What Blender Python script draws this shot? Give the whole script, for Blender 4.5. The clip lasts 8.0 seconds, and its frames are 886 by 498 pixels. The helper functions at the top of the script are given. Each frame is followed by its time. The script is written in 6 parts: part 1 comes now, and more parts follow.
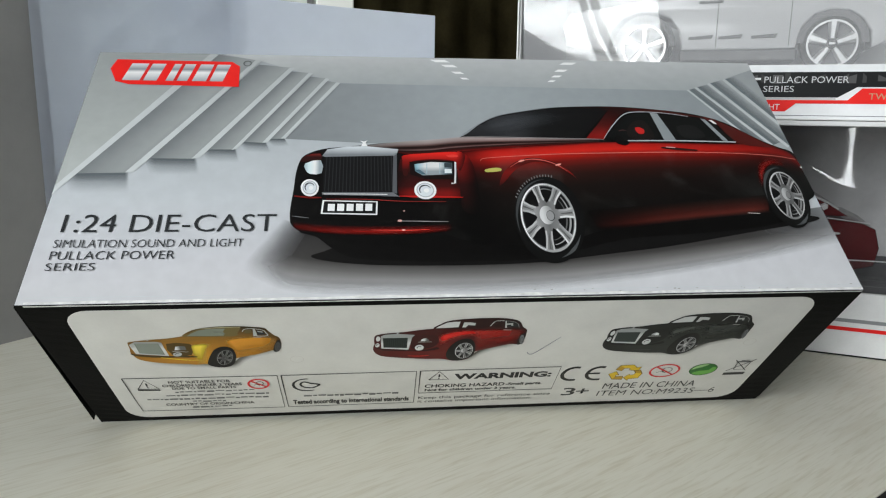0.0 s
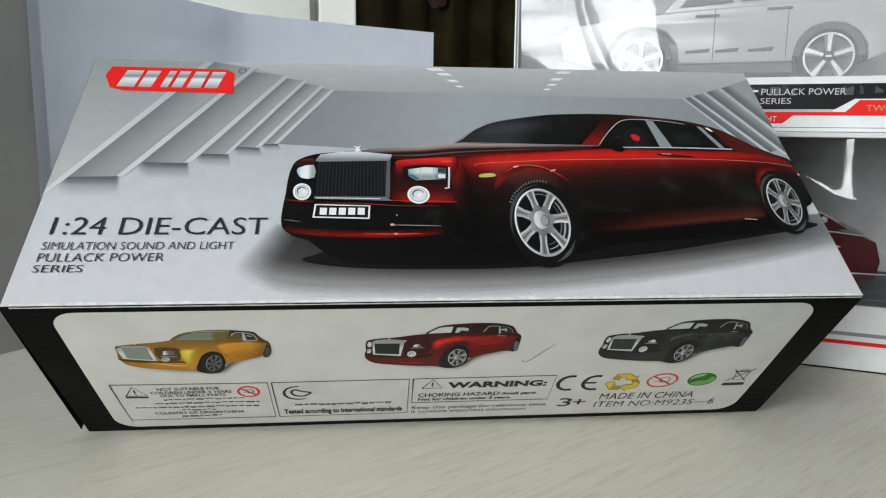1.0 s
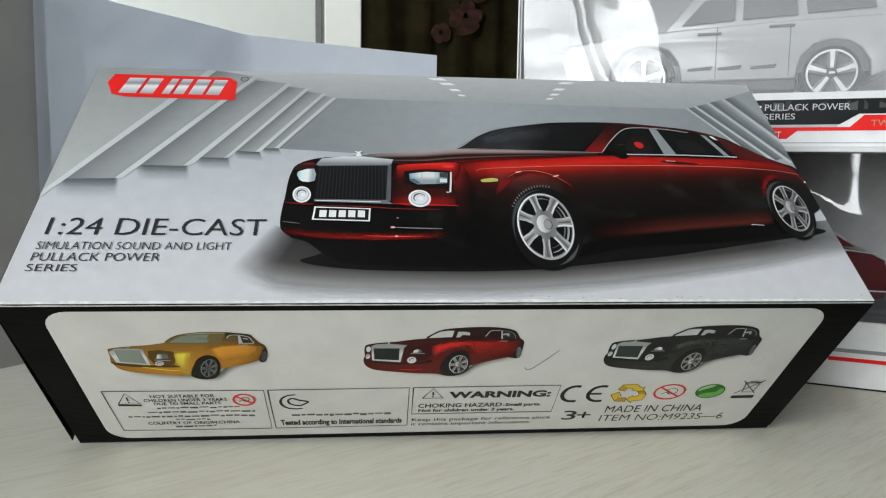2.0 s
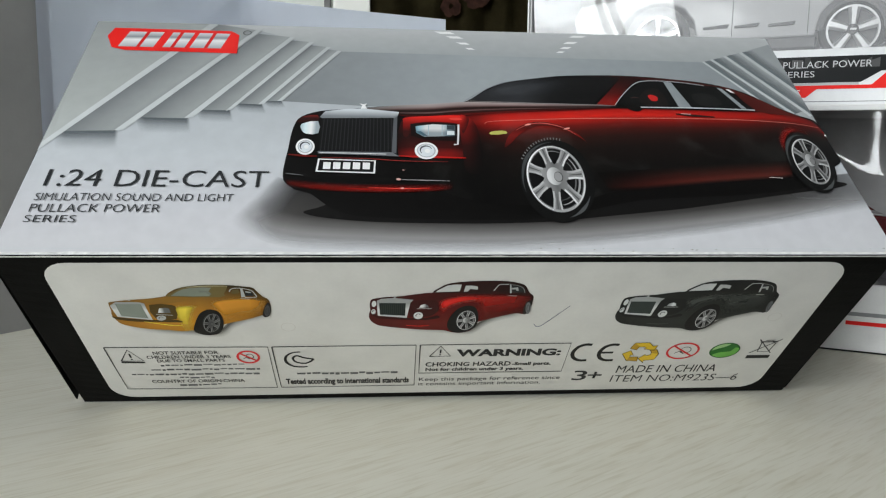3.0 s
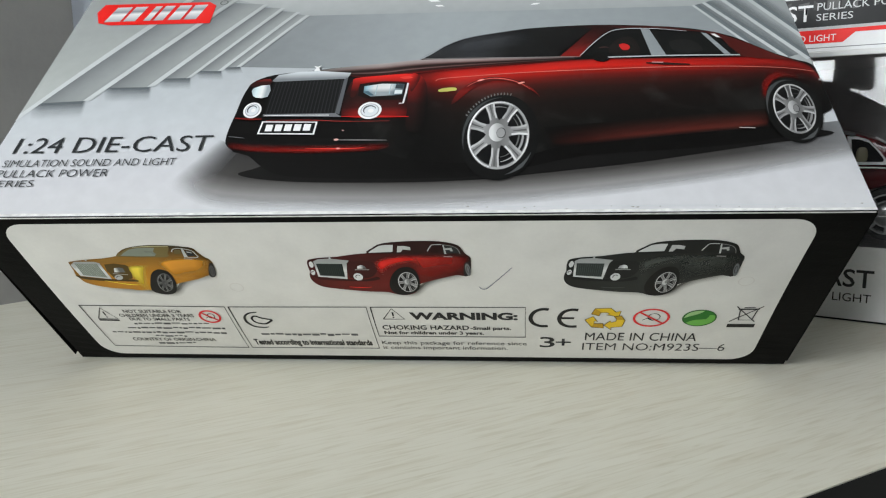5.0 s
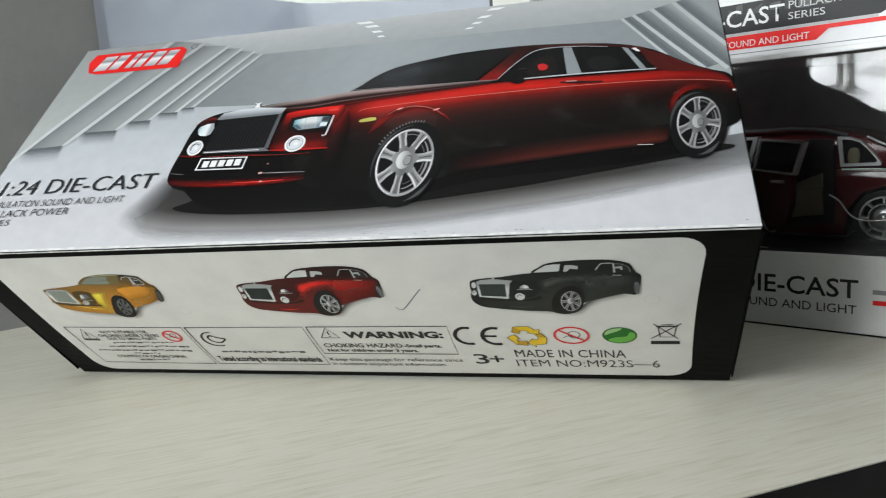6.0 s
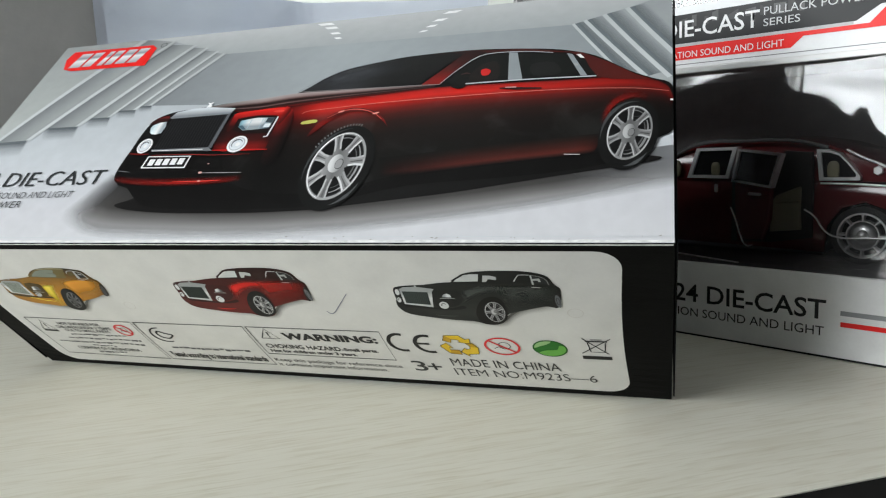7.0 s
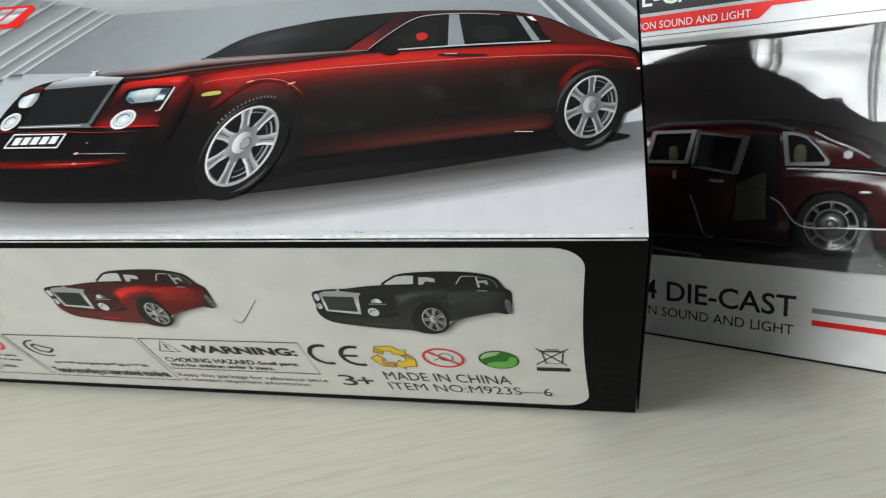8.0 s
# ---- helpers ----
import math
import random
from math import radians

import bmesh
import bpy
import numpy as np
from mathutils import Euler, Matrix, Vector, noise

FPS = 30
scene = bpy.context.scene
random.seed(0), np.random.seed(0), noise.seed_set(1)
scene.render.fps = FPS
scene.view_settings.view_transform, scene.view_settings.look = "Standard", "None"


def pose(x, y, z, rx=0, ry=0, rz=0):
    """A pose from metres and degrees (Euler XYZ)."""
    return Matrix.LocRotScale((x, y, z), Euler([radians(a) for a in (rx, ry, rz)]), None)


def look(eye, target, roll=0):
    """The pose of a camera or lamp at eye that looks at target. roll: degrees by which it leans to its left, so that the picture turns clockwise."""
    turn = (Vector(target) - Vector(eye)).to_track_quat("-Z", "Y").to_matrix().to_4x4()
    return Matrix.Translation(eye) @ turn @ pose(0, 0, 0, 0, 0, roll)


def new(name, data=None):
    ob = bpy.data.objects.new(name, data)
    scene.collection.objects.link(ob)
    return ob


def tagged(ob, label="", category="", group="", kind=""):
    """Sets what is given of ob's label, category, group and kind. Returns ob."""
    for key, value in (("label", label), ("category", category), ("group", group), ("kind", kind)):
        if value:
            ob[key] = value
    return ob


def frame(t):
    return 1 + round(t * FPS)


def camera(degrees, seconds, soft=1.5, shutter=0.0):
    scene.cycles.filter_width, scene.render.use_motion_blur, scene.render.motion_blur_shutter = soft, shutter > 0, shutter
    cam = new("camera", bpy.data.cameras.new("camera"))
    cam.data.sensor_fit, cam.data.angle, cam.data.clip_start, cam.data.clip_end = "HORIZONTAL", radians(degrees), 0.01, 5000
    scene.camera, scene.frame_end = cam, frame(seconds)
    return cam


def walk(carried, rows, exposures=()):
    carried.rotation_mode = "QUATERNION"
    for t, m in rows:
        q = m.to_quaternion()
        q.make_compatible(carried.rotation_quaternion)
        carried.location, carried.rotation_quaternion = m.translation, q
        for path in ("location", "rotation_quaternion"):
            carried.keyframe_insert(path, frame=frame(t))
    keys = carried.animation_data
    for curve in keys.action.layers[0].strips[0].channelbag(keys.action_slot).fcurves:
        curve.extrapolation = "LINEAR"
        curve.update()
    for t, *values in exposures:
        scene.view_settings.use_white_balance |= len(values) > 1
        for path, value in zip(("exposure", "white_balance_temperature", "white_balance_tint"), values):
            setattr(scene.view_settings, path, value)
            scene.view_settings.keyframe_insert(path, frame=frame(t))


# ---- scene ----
cam = camera(64.3, 8.0, soft=1.15, shutter=0.25)
PATH = [
    (0, (-0.0388, -0.3298, 0.1521), (0.0677, 0.6439, -0.0494), 0.61),
    (0.3, (-0.0382, -0.3286, 0.1500), (0.0731, 0.6459, -0.0448), 0.72),
    (0.5, (-0.0369, -0.3279, 0.1479), (0.0732, 0.6469, -0.0464), 0.72),
    (0.8, (-0.0359, -0.3289, 0.1460), (0.0683, 0.6492, -0.0342), 0.59),
    (1, (-0.0345, -0.3285, 0.1429), (0.0684, 0.6523, -0.0228), 0.69),
    (1.2, (-0.0334, -0.3288, 0.1396), (0.0626, 0.6538, -0.0194), 0.78),
    (2.3, (-0.0329, -0.3237, 0.1252), (0.0648, 0.6659, 0.0197), 0.90),
    (2.5, (-0.0326, -0.3225, 0.1231), (0.0601, 0.6666, 0.0088), 1.05),
    (2.8, (-0.0315, -0.3200, 0.1192), (0.0545, 0.6668, -0.0179), 0.81),
    (3, (-0.0309, -0.3196, 0.1166), (0.0519, 0.6671, -0.0235), 0.69),
    (3.2, (-0.0296, -0.3186, 0.1129), (0.0502, 0.6682, -0.0282), 0.62),
    (3.5, (-0.0281, -0.3144, 0.1071), (0.0479, 0.6718, -0.0401), 0.48),
    (3.7, (-0.0255, -0.3122, 0.1045), (0.0437, 0.6751, -0.0382), 0.49),
    (4, (-0.0184, -0.3113, 0.1035), (0.0412, 0.6768, -0.0381), 0.23),
    (4.2, (-0.0112, -0.3129, 0.1047), (0.0345, 0.6755, -0.0403), -0.05),
    (5.3, (0.0640, -0.3172, 0.1128), (-0.0884, 0.6555, -0.0620), -1.75),
    (5.5, (0.0809, -0.3207, 0.1151), (-0.1147, 0.6463, -0.0480), -2.33),
    (5.8, (0.1043, -0.3173, 0.1150), (-0.1301, 0.6407, -0.0499), -3.44),
    (6, (0.1178, -0.3134, 0.1158), (-0.1187, 0.6447, -0.0456), -4.01),
    (6.2, (0.1300, -0.3101, 0.1162), (-0.1258, 0.6424, -0.0488), -3.48),
    (6.5, (0.1444, -0.3056, 0.1156), (-0.1540, 0.6336, -0.0540), -3.56),
    (6.6, (0.1485, -0.3045, 0.1159), (-0.1586, 0.6321, -0.0526), -3.39),
    (6.8, (0.1568, -0.3035, 0.1165), (-0.1653, 0.6306, -0.0374), -3.16),
    (7, (0.1612, -0.2979, 0.1156), (-0.1363, 0.6434, -0.0438), -2.72),
    (7.2, (0.1624, -0.2924, 0.1149), (-0.1349, 0.6493, -0.0422), -2.47),
    (7.3, (0.1619, -0.2890, 0.1142), (-0.1308, 0.6537, -0.0459), -2.55),
    (7.5, (0.1595, -0.2804, 0.1123), (-0.1279, 0.6620, -0.0589), -2.64),
    (7.8, (0.1554, -0.2666, 0.1114), (-0.0926, 0.6848, -0.0714), -2.77),
    (8, (0.1529, -0.2560, 0.1106), (-0.0670, 0.7032, -0.0673), -2.37),
]
EXPOSURES = [(0.0, -0.40), (2.5, -0.42), (3.0, -0.44), (3.5, -0.36), (4.0, -0.26), (5.5, -0.20), (6.5, -0.17), (7.0, -0.18), (7.5, -0.22), (8.0, -0.13)]
walk(cam, [(t, look(eye, target, roll)) for t, eye, target, roll in PATH], EXPOSURES)

MM = 0.001

# ---------------------------------------------------------------- light
world = bpy.data.worlds.new("world")
scene.world = world
world.use_nodes = True
wn = world.node_tree
sky = wn.nodes.new("ShaderNodeTexSky")
sky.sky_type, sky.sun_disc = "NISHITA", False
sky.sun_elevation, sky.sun_rotation = radians(38), radians(150)
wn.nodes["Background"].inputs["Strength"].default_value = 0.12
wn.links.new(sky.outputs["Color"], wn.nodes["Background"].inputs["Color"])


def area_lamp(name, m, w, h, watts, colour):
    lamp = bpy.data.lights.new(name, "AREA")
    lamp.shape, lamp.size, lamp.size_y, lamp.energy, lamp.color = "RECTANGLE", w, h, watts, colour
    ob = new(name, lamp)
    ob.matrix_world = m
    return ob


# daylight of the window in the wall behind
area_lamp("window_daylight", look((-1.99, -1.67, 1.00), (-1.99, 0.0, 1.00)), 2.14, 1.74, 208.0, (0.945, 0.985, 1.0))
# weak side fill, an added lamp that brightens the backdrop board
area_lamp("side_fill_lamp", look((1.93, -0.55, 0.52), (0.0, 0.0, 0.2)), 0.9, 1.1, 1.8, (1.0, 0.93, 0.82))


# ---------------------------------------------------------------- materials
def lin(c):
    return tuple((v / 255 / 12.92) if v <= 10 else ((v / 255 + 0.055) / 1.055) ** 2.4 for v in c)


def material(name, colour, rough=0.5, metal=0.0, coat=0.0, spec=0.5):
    mat = bpy.data.materials.new(name)
    mat.use_nodes = True
    b = mat.node_tree.nodes["Principled BSDF"]
    b.inputs["Base Color"].default_value = (*colour, 1)
    b.inputs["Roughness"].default_value = rough
    b.inputs["Metallic"].default_value = metal
    b.inputs["Specular IOR Level"].default_value = spec
    b.inputs["Coat Weight"].default_value = coat
    b.inputs["Coat Roughness"].default_value = 0.12
    return mat


def node(mat, kind, **inputs):
    n = mat.node_tree.nodes.new(kind)
    for key, value in inputs.items():
        n.inputs[key.replace("_", " ")].default_value = value
    return n


def link(mat, a, b):
    mat.node_tree.links.new(a, b)


def ramp(mat, stops, smooth=False):
    r = mat.node_tree.nodes.new("ShaderNodeValToRGB")
    r.color_ramp.interpolation = "EASE" if smooth else "LINEAR"
    for i, (at, c) in enumerate(stops):
        e = r.color_ramp.elements[i] if i < 2 else r.color_ramp.elements.new(at)
        e.position, e.color = at, (*c, 1)
    return r


def mix(mat, blend, factor, a=None, b=None):
    m = mat.node_tree.nodes.new("ShaderNodeMix")
    m.data_type, m.blend_type = "RGBA", blend
    m.inputs["Factor"].default_value = factor
    for slot, v in ((6, a), (7, b)):
        if v is None:
            continue
        if not isinstance(v, tuple):
            link(mat, v, m.inputs[slot])
        else:
            m.inputs[slot].default_value = (*v, 1)
    return m


def principled(mat):
    return mat.node_tree.nodes["Principled BSDF"]


def mottled(mat, colour, scale, amount=0.12, bump=0.0, bump_scale=None, stretch=(1, 1, 1), source="Object"):
    """Two scales of variation over a base colour, with an optional fine relief."""
    tc = node(mat, "ShaderNodeTexCoord")
    mp = node(mat, "ShaderNodeMapping")
    mp.inputs["Scale"].default_value = stretch
    link(mat, tc.outputs[source], mp.inputs["Vector"])
    big = node(mat, "ShaderNodeTexNoise", Scale=scale, Detail=3.0)
    small = node(mat, "ShaderNodeTexNoise", Scale=scale * 12, Detail=2.0)
    for n in (big, small):
        link(mat, mp.outputs["Vector"], n.inputs["Vector"])
    lo, hi = tuple(c * (1 - amount) for c in colour), tuple(min(1, c * (1 + amount)) for c in colour)
    r = ramp(mat, [(0.3, lo), (0.7, hi)])
    link(mat, big.outputs["Fac"], r.inputs["Fac"])
    r2 = ramp(mat, [(0.3, (1 - amount * 0.5,) * 3), (0.7, (1.0, 1.0, 1.0))])
    link(mat, small.outputs["Fac"], r2.inputs["Fac"])
    m = mix(mat, "MULTIPLY", 1.0, r.outputs["Color"], r2.outputs["Color"])
    link(mat, m.outputs[2], principled(mat).inputs["Base Color"])
    if bump:
        fine = node(mat, "ShaderNodeTexNoise", Scale=bump_scale or scale * 30, Detail=3.0)
        link(mat, mp.outputs["Vector"], fine.inputs["Vector"])
        bp = node(mat, "ShaderNodeBump", Strength=bump, Distance=0.0005)
        link(mat, fine.outputs["Fac"], bp.inputs["Height"])
        link(mat, bp.outputs["Normal"], principled(mat).inputs["Normal"])
    return mat


GAIN = 1.14
INKS = {}


def ink(r, g, b, rough=0.3, coat=0.0):
    """Printing ink on laminated card, by its colour on white paper; slight mottling of the print."""
    key = (r, g, b, rough)
    if key not in INKS:
        c = tuple(min(0.86, v * GAIN) for v in lin((r, g, b)))
        mat = material("ink", c, rough, 0.0, coat, 0.14)
        INKS[key] = mottled(mat, c, 60.0, 0.05)
    return INKS[key]


def graded(name, stops, axis="X", span=(0.0, 1.0), source="UV", rough=0.3, coat=0.0, smooth=False, cross=None, smudge_haze=0.0):
    """Printed tone that runs along one axis of the panel; cross: a second, multiplied run along the other axis."""
    mat = material(name, (0.5, 0.5, 0.5), rough, 0.0, coat, 0.17)
    tc = node(mat, "ShaderNodeTexCoord")
    sep = node(mat, "ShaderNodeSeparateXYZ")
    link(mat, tc.outputs[source], sep.inputs[0])

    def run(ax, sp, st, k):
        mr = node(mat, "ShaderNodeMapRange")
        mr.inputs["From Min"].default_value, mr.inputs["From Max"].default_value = sp
        link(mat, sep.outputs[ax], mr.inputs["Value"])
        r = ramp(mat, [(p, tuple(min(0.86, v * k) for v in lin(c))) for p, c in st], smooth)
        link(mat, mr.outputs["Result"], r.inputs["Fac"])
        return r.outputs["Color"]

    out = run(axis, span, stops, GAIN)
    if cross:
        out2 = run(*cross, 1.0)
        out = mix(mat, "MULTIPLY", 1.0, out, out2).outputs[2]
    grain = node(mat, "ShaderNodeTexNoise", Scale=160.0, Detail=2.0)
    link(mat, tc.outputs["Object"], grain.inputs["Vector"])
    gr = ramp(mat, [(0.3, (0.94, 0.94, 0.94)), (0.7, (1, 1, 1))])
    link(mat, grain.outputs["Fac"], gr.inputs["Fac"])
    m = mix(mat, "MULTIPLY", 1.0, out, gr.outputs["Color"])
    if smudge_haze:
        # dull smears on the gloss, with some reflected haze painted into the colour
        sm = node(mat, "ShaderNodeTexNoise", Scale=48.0, Detail=6.0, Distortion=0.6)
        link(mat, tc.outputs["Object"], sm.inputs["Vector"])
        sr = ramp(mat, [(0.52, (0, 0, 0)), (0.78, (smudge_haze * 0.95, smudge_haze, smudge_haze * 0.93))])
        link(mat, sm.outputs["Fac"], sr.inputs["Fac"])
        m = mix(mat, "ADD", 1.0, m.outputs[2], sr.outputs["Color"])
    link(mat, m.outputs[2], principled(mat).inputs["Base Color"])
    return mat


def wood_veneer():
    """Pale laminated wood: long fine streaks along x, faint broad bands, satin."""
    mat = material("pale_wood", (0.6, 0.57, 0.5), 0.42, 0.0, 0.0, 0.4)
    tc = node(mat, "ShaderNodeTexCoord")
    outs = []
    for stretch, scale, lo, hi, detail in (((6, 75, 1), 3.0, (0.665, 0.635, 0.53), (0.71, 0.69, 0.595), 3.0),
                                           ((1.2, 7, 1), 2.0, (0.94, 0.94, 0.925), (1, 1, 1), 2.0),
                                           ((17, 230, 1), 3.0, (0.895, 0.88, 0.84), (1, 1, 1), 2.0)):
        mp = node(mat, "ShaderNodeMapping")
        mp.inputs["Scale"].default_value = stretch
        link(mat, tc.outputs["Object"], mp.inputs["Vector"])
        n = node(mat, "ShaderNodeTexNoise", Scale=scale, Detail=detail, Distortion=0.6)
        link(mat, mp.outputs["Vector"], n.inputs["Vector"])
        r = ramp(mat, [(0.30, lo), (0.52, hi)])
        link(mat, n.outputs["Fac"], r.inputs["Fac"])
        outs.append((r.outputs["Color"], n.outputs["Fac"]))
    a = mix(mat, "MULTIPLY", 1.0, outs[0][0], outs[1][0])
    b = mix(mat, "MULTIPLY", 1.0, a.outputs[2], outs[2][0])
    link(mat, b.outputs[2], principled(mat).inputs["Base Color"])
    bp = node(mat, "ShaderNodeBump", Strength=0.25, Distance=0.0003)
    link(mat, outs[2][1], bp.inputs["Height"])
    link(mat, bp.outputs["Normal"], principled(mat).inputs["Normal"])
    return mat


def clear_film(name, tint=(1, 1, 1), wave=0.0, rough=0.03, veil=0.02, sheen=1.15):
    """Thin clear plastic film: sees through, with a mirror-like sheen and slight buckling."""
    mat = material(name, tint, rough)
    nt = mat.node_tree
    glossy = node(mat, "ShaderNodeBsdfGlossy", Roughness=rough)
    clear = node(mat, "ShaderNodeBsdfTransparent")
    fr = node(mat, "ShaderNodeFresnel", IOR=1.62)
    tw = node(mat, "ShaderNodeMath")
    tw.operation = "MULTIPLY_ADD"
    tw.inputs[1].default_value, tw.inputs[2].default_value = sheen, 0.012
    link(mat, fr.outputs[0], tw.inputs[0])
    ms = node(mat, "ShaderNodeMixShader")
    link(mat, clear.outputs[0], ms.inputs[1])
    link(mat, glossy.outputs[0], ms.inputs[2])
    # noise streaks the sheen, imitating a mottled reflection of the view outside
    tcs = node(mat, "ShaderNodeTexCoord")
    mps = node(mat, "ShaderNodeMapping")
    mps.inputs["Scale"].default_value, mps.inputs["Rotation"].default_value = (26, 30, 95), (0, 0.16, 0)
    link(mat, tcs.outputs["Object"], mps.inputs["Vector"])
    ns = node(mat, "ShaderNodeTexNoise", Scale=1.0, Detail=4.0, Distortion=1.0)
    link(mat, mps.outputs["Vector"], ns.inputs["Vector"])
    sr = node(mat, "ShaderNodeMapRange")
    sr.inputs["From Min"].default_value, sr.inputs["From Max"].default_value = 0.32, 0.62
    sr.inputs["To Min"].default_value, sr.inputs["To Max"].default_value = 0.55, 1.12
    link(mat, ns.outputs["Fac"], sr.inputs["Value"])
    st = node(mat, "ShaderNodeMath")
    st.operation = "MULTIPLY"
    link(mat, tw.outputs[0], st.inputs[0])
    link(mat, sr.outputs["Result"], st.inputs[1])
    link(mat, st.outputs[0], ms.inputs[0])
    # pale diffuse share stands in for the hazy veil of reflected light
    haze = node(mat, "ShaderNodeBsdfDiffuse", Color=(0.8, 0.8, 0.82, 1))
    veiled = node(mat, "ShaderNodeMixShader", Fac=veil)
    link(mat, ms.outputs[0], veiled.inputs[1])
    link(mat, haze.outputs[0], veiled.inputs[2])
    link(mat, veiled.outputs[0], nt.nodes["Material Output"].inputs["Surface"])
    if wave:
        tc = node(mat, "ShaderNodeTexCoord")
        mp = node(mat, "ShaderNodeMapping")
        mp.inputs["Scale"].default_value = (10, 30, 26)
        link(mat, tc.outputs["Object"], mp.inputs["Vector"])
        n = node(mat, "ShaderNodeTexNoise", Scale=1.0, Detail=1.5, Distortion=0.6)
        link(mat, mp.outputs["Vector"], n.inputs["Vector"])
        bp = node(mat, "ShaderNodeBump", Strength=wave, Distance=0.003)
        link(mat, n.outputs["Fac"], bp.inputs["Height"])
        for sh in (glossy, fr):
            link(mat, bp.outputs["Normal"], sh.inputs["Normal"])
    nt.nodes.remove(principled(mat))
    return mat


WOOD = wood_veneer()
BLACK_CARD = mottled(material("black_card", (0.006, 0.006, 0.0056), 0.5, 0.0, 0.0, 0.03), (0.006, 0.006, 0.0056), 40.0, 0.25, 0.15, 900.0)
WHITE_CARD = mottled(material("white_card", (0.78, 0.78, 0.77), 0.35, 0.0, 0.25), (0.78, 0.78, 0.77), 25.0, 0.04, 0.08, 700.0)
INNER_CARD = mottled(material("inner_card", (0.07, 0.068, 0.07), 0.6), (0.07, 0.068, 0.07), 30.0, 0.2)
PALE_CARD = mottled(material("pale_inner_card", (0.7, 0.7, 0.7), 0.6), (0.7, 0.7, 0.7), 30.0, 0.06)
PAPER = mottled(material("backdrop_paper", (0.83, 0.87, 0.98), 0.75), (0.83, 0.87, 0.98), 6.0, 0.05, 0.1, 300.0)
GREY_WALL = mottled(material("grey_plaster", (0.40, 0.395, 0.39), 0.9), (0.40, 0.395, 0.39), 9.0, 0.1, 0.3, 220.0)
ROOM_PAINT = mottled(material("room_paint", (0.60, 0.62, 0.59), 0.85), (0.60, 0.62, 0.59), 2.0, 0.05, 0.1, 90.0)
SHADE_PAINT = mottled(material("shaded_wall_paint", (0.11, 0.115, 0.115), 0.8, 0.0, 0.0, 0.2), (0.11, 0.115, 0.115), 3.0, 0.15)
WHITE_PAINT = mottled(material("white_paint", (0.78, 0.78, 0.74), 0.5), (0.78, 0.78, 0.74), 4.0, 0.05)
CEILING_PAINT = mottled(material("ceiling_paint", (0.55, 0.55, 0.54), 0.9), (0.55, 0.55, 0.54), 2.0, 0.06)
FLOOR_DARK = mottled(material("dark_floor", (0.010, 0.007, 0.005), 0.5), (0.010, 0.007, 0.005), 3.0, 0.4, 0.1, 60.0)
CURTAIN = mottled(material("dark_cloth", (0.062, 0.050, 0.022), 0.9, 0.0, 0.0, 0.1), (0.062, 0.050, 0.022), 14.0, 0.3, 0.3, 300.0)
FLOWER = mottled(material("flower_print", (0.038, 0.017, 0.012), 0.9, 0.0, 0.0, 0.1), (0.038, 0.017, 0.012), 60.0, 0.6)
FILM = clear_film("clear_film", wave=0.1, veil=0.014, rough=0.06, sheen=1.1)
FILM_TOP = clear_film("clear_film_veiled", wave=0.12, veil=0.27, rough=0.035, sheen=1.4)
CAR_RED = mottled(material("maroon_lacquer", (0.10, 0.008, 0.010), 0.14, 0.0, 0.3, 0.35), (0.10, 0.008, 0.010), 20.0, 0.1)
CAR_WHITE = mottled(material("white_lacquer", (0.5, 0.5, 0.5), 0.25, 0.0, 0.5), (0.5, 0.5, 0.5), 20.0, 0.04)
CAR_GREY = mottled(material("grey_plastic", (0.11, 0.11, 0.11), 0.55), (0.11, 0.11, 0.11), 60.0, 0.15)
SILVER_TRIM = mottled(material("silver_trim", (0.93, 0.93, 0.93), 0.38, 0.7, 0.3), (0.93, 0.93, 0.93), 80.0, 0.05)
TOY_CHROME = mottled(material("toy_chrome", (0.75, 0.75, 0.75), 0.34, 0.75, 0.3), (0.75, 0.75, 0.75), 120.0, 0.1)
WHEEL_METAL = mottled(material("wheel_metal", (0.22, 0.22, 0.22), 0.25, 0.8), (0.22, 0.22, 0.22), 120.0, 0.15)
GREY_CARD = mottled(material("grey_inner_card", (0.68, 0.67, 0.67), 0.6), (0.68, 0.67, 0.67), 30.0, 0.15)
# near-black colour that paints shade into the doorway and rim wells
RECESS_SHADE = material("recess_shade", (0.006, 0.005, 0.005), 0.7)
BLACK_EDGING = mottled(material("black_edging", (0.01, 0.009, 0.008), 0.6), (0.01, 0.009, 0.008), 40.0, 0.2)
RUBBER = mottled(material("tyre_rubber", (0.02, 0.02, 0.02), 0.7), (0.02, 0.02, 0.02), 90.0, 0.2)
DARK_GLASS = material("smoked_plastic", (0.012, 0.012, 0.013), 0.08, 0.0, 0.5)
CREAM = mottled(material("cream_plastic", (0.22, 0.20, 0.125), 0.5), (0.22, 0.20, 0.125), 60.0, 0.1)


# ---------------------------------------------------------------- mesh helpers
def thing(name, m, label, category, kind="", group=""):
    ob = new(name)
    ob.matrix_world = m
    return tagged(ob, label, category, group, kind)


def part(name, bm, mat, parent=None, label="", m=None, smooth=False):
    me = bpy.data.meshes.new(name)
    bm.to_mesh(me)
    bm.free()
    me.materials.append(mat)
    if smooth:
        for p in me.polygons:
            p.use_smooth = True
    ob = new(name, me)
    if parent is not None:
        ob.parent = parent
    if m is not None:
        ob.matrix_local = m
    if label:
        ob["label"] = label
    return ob


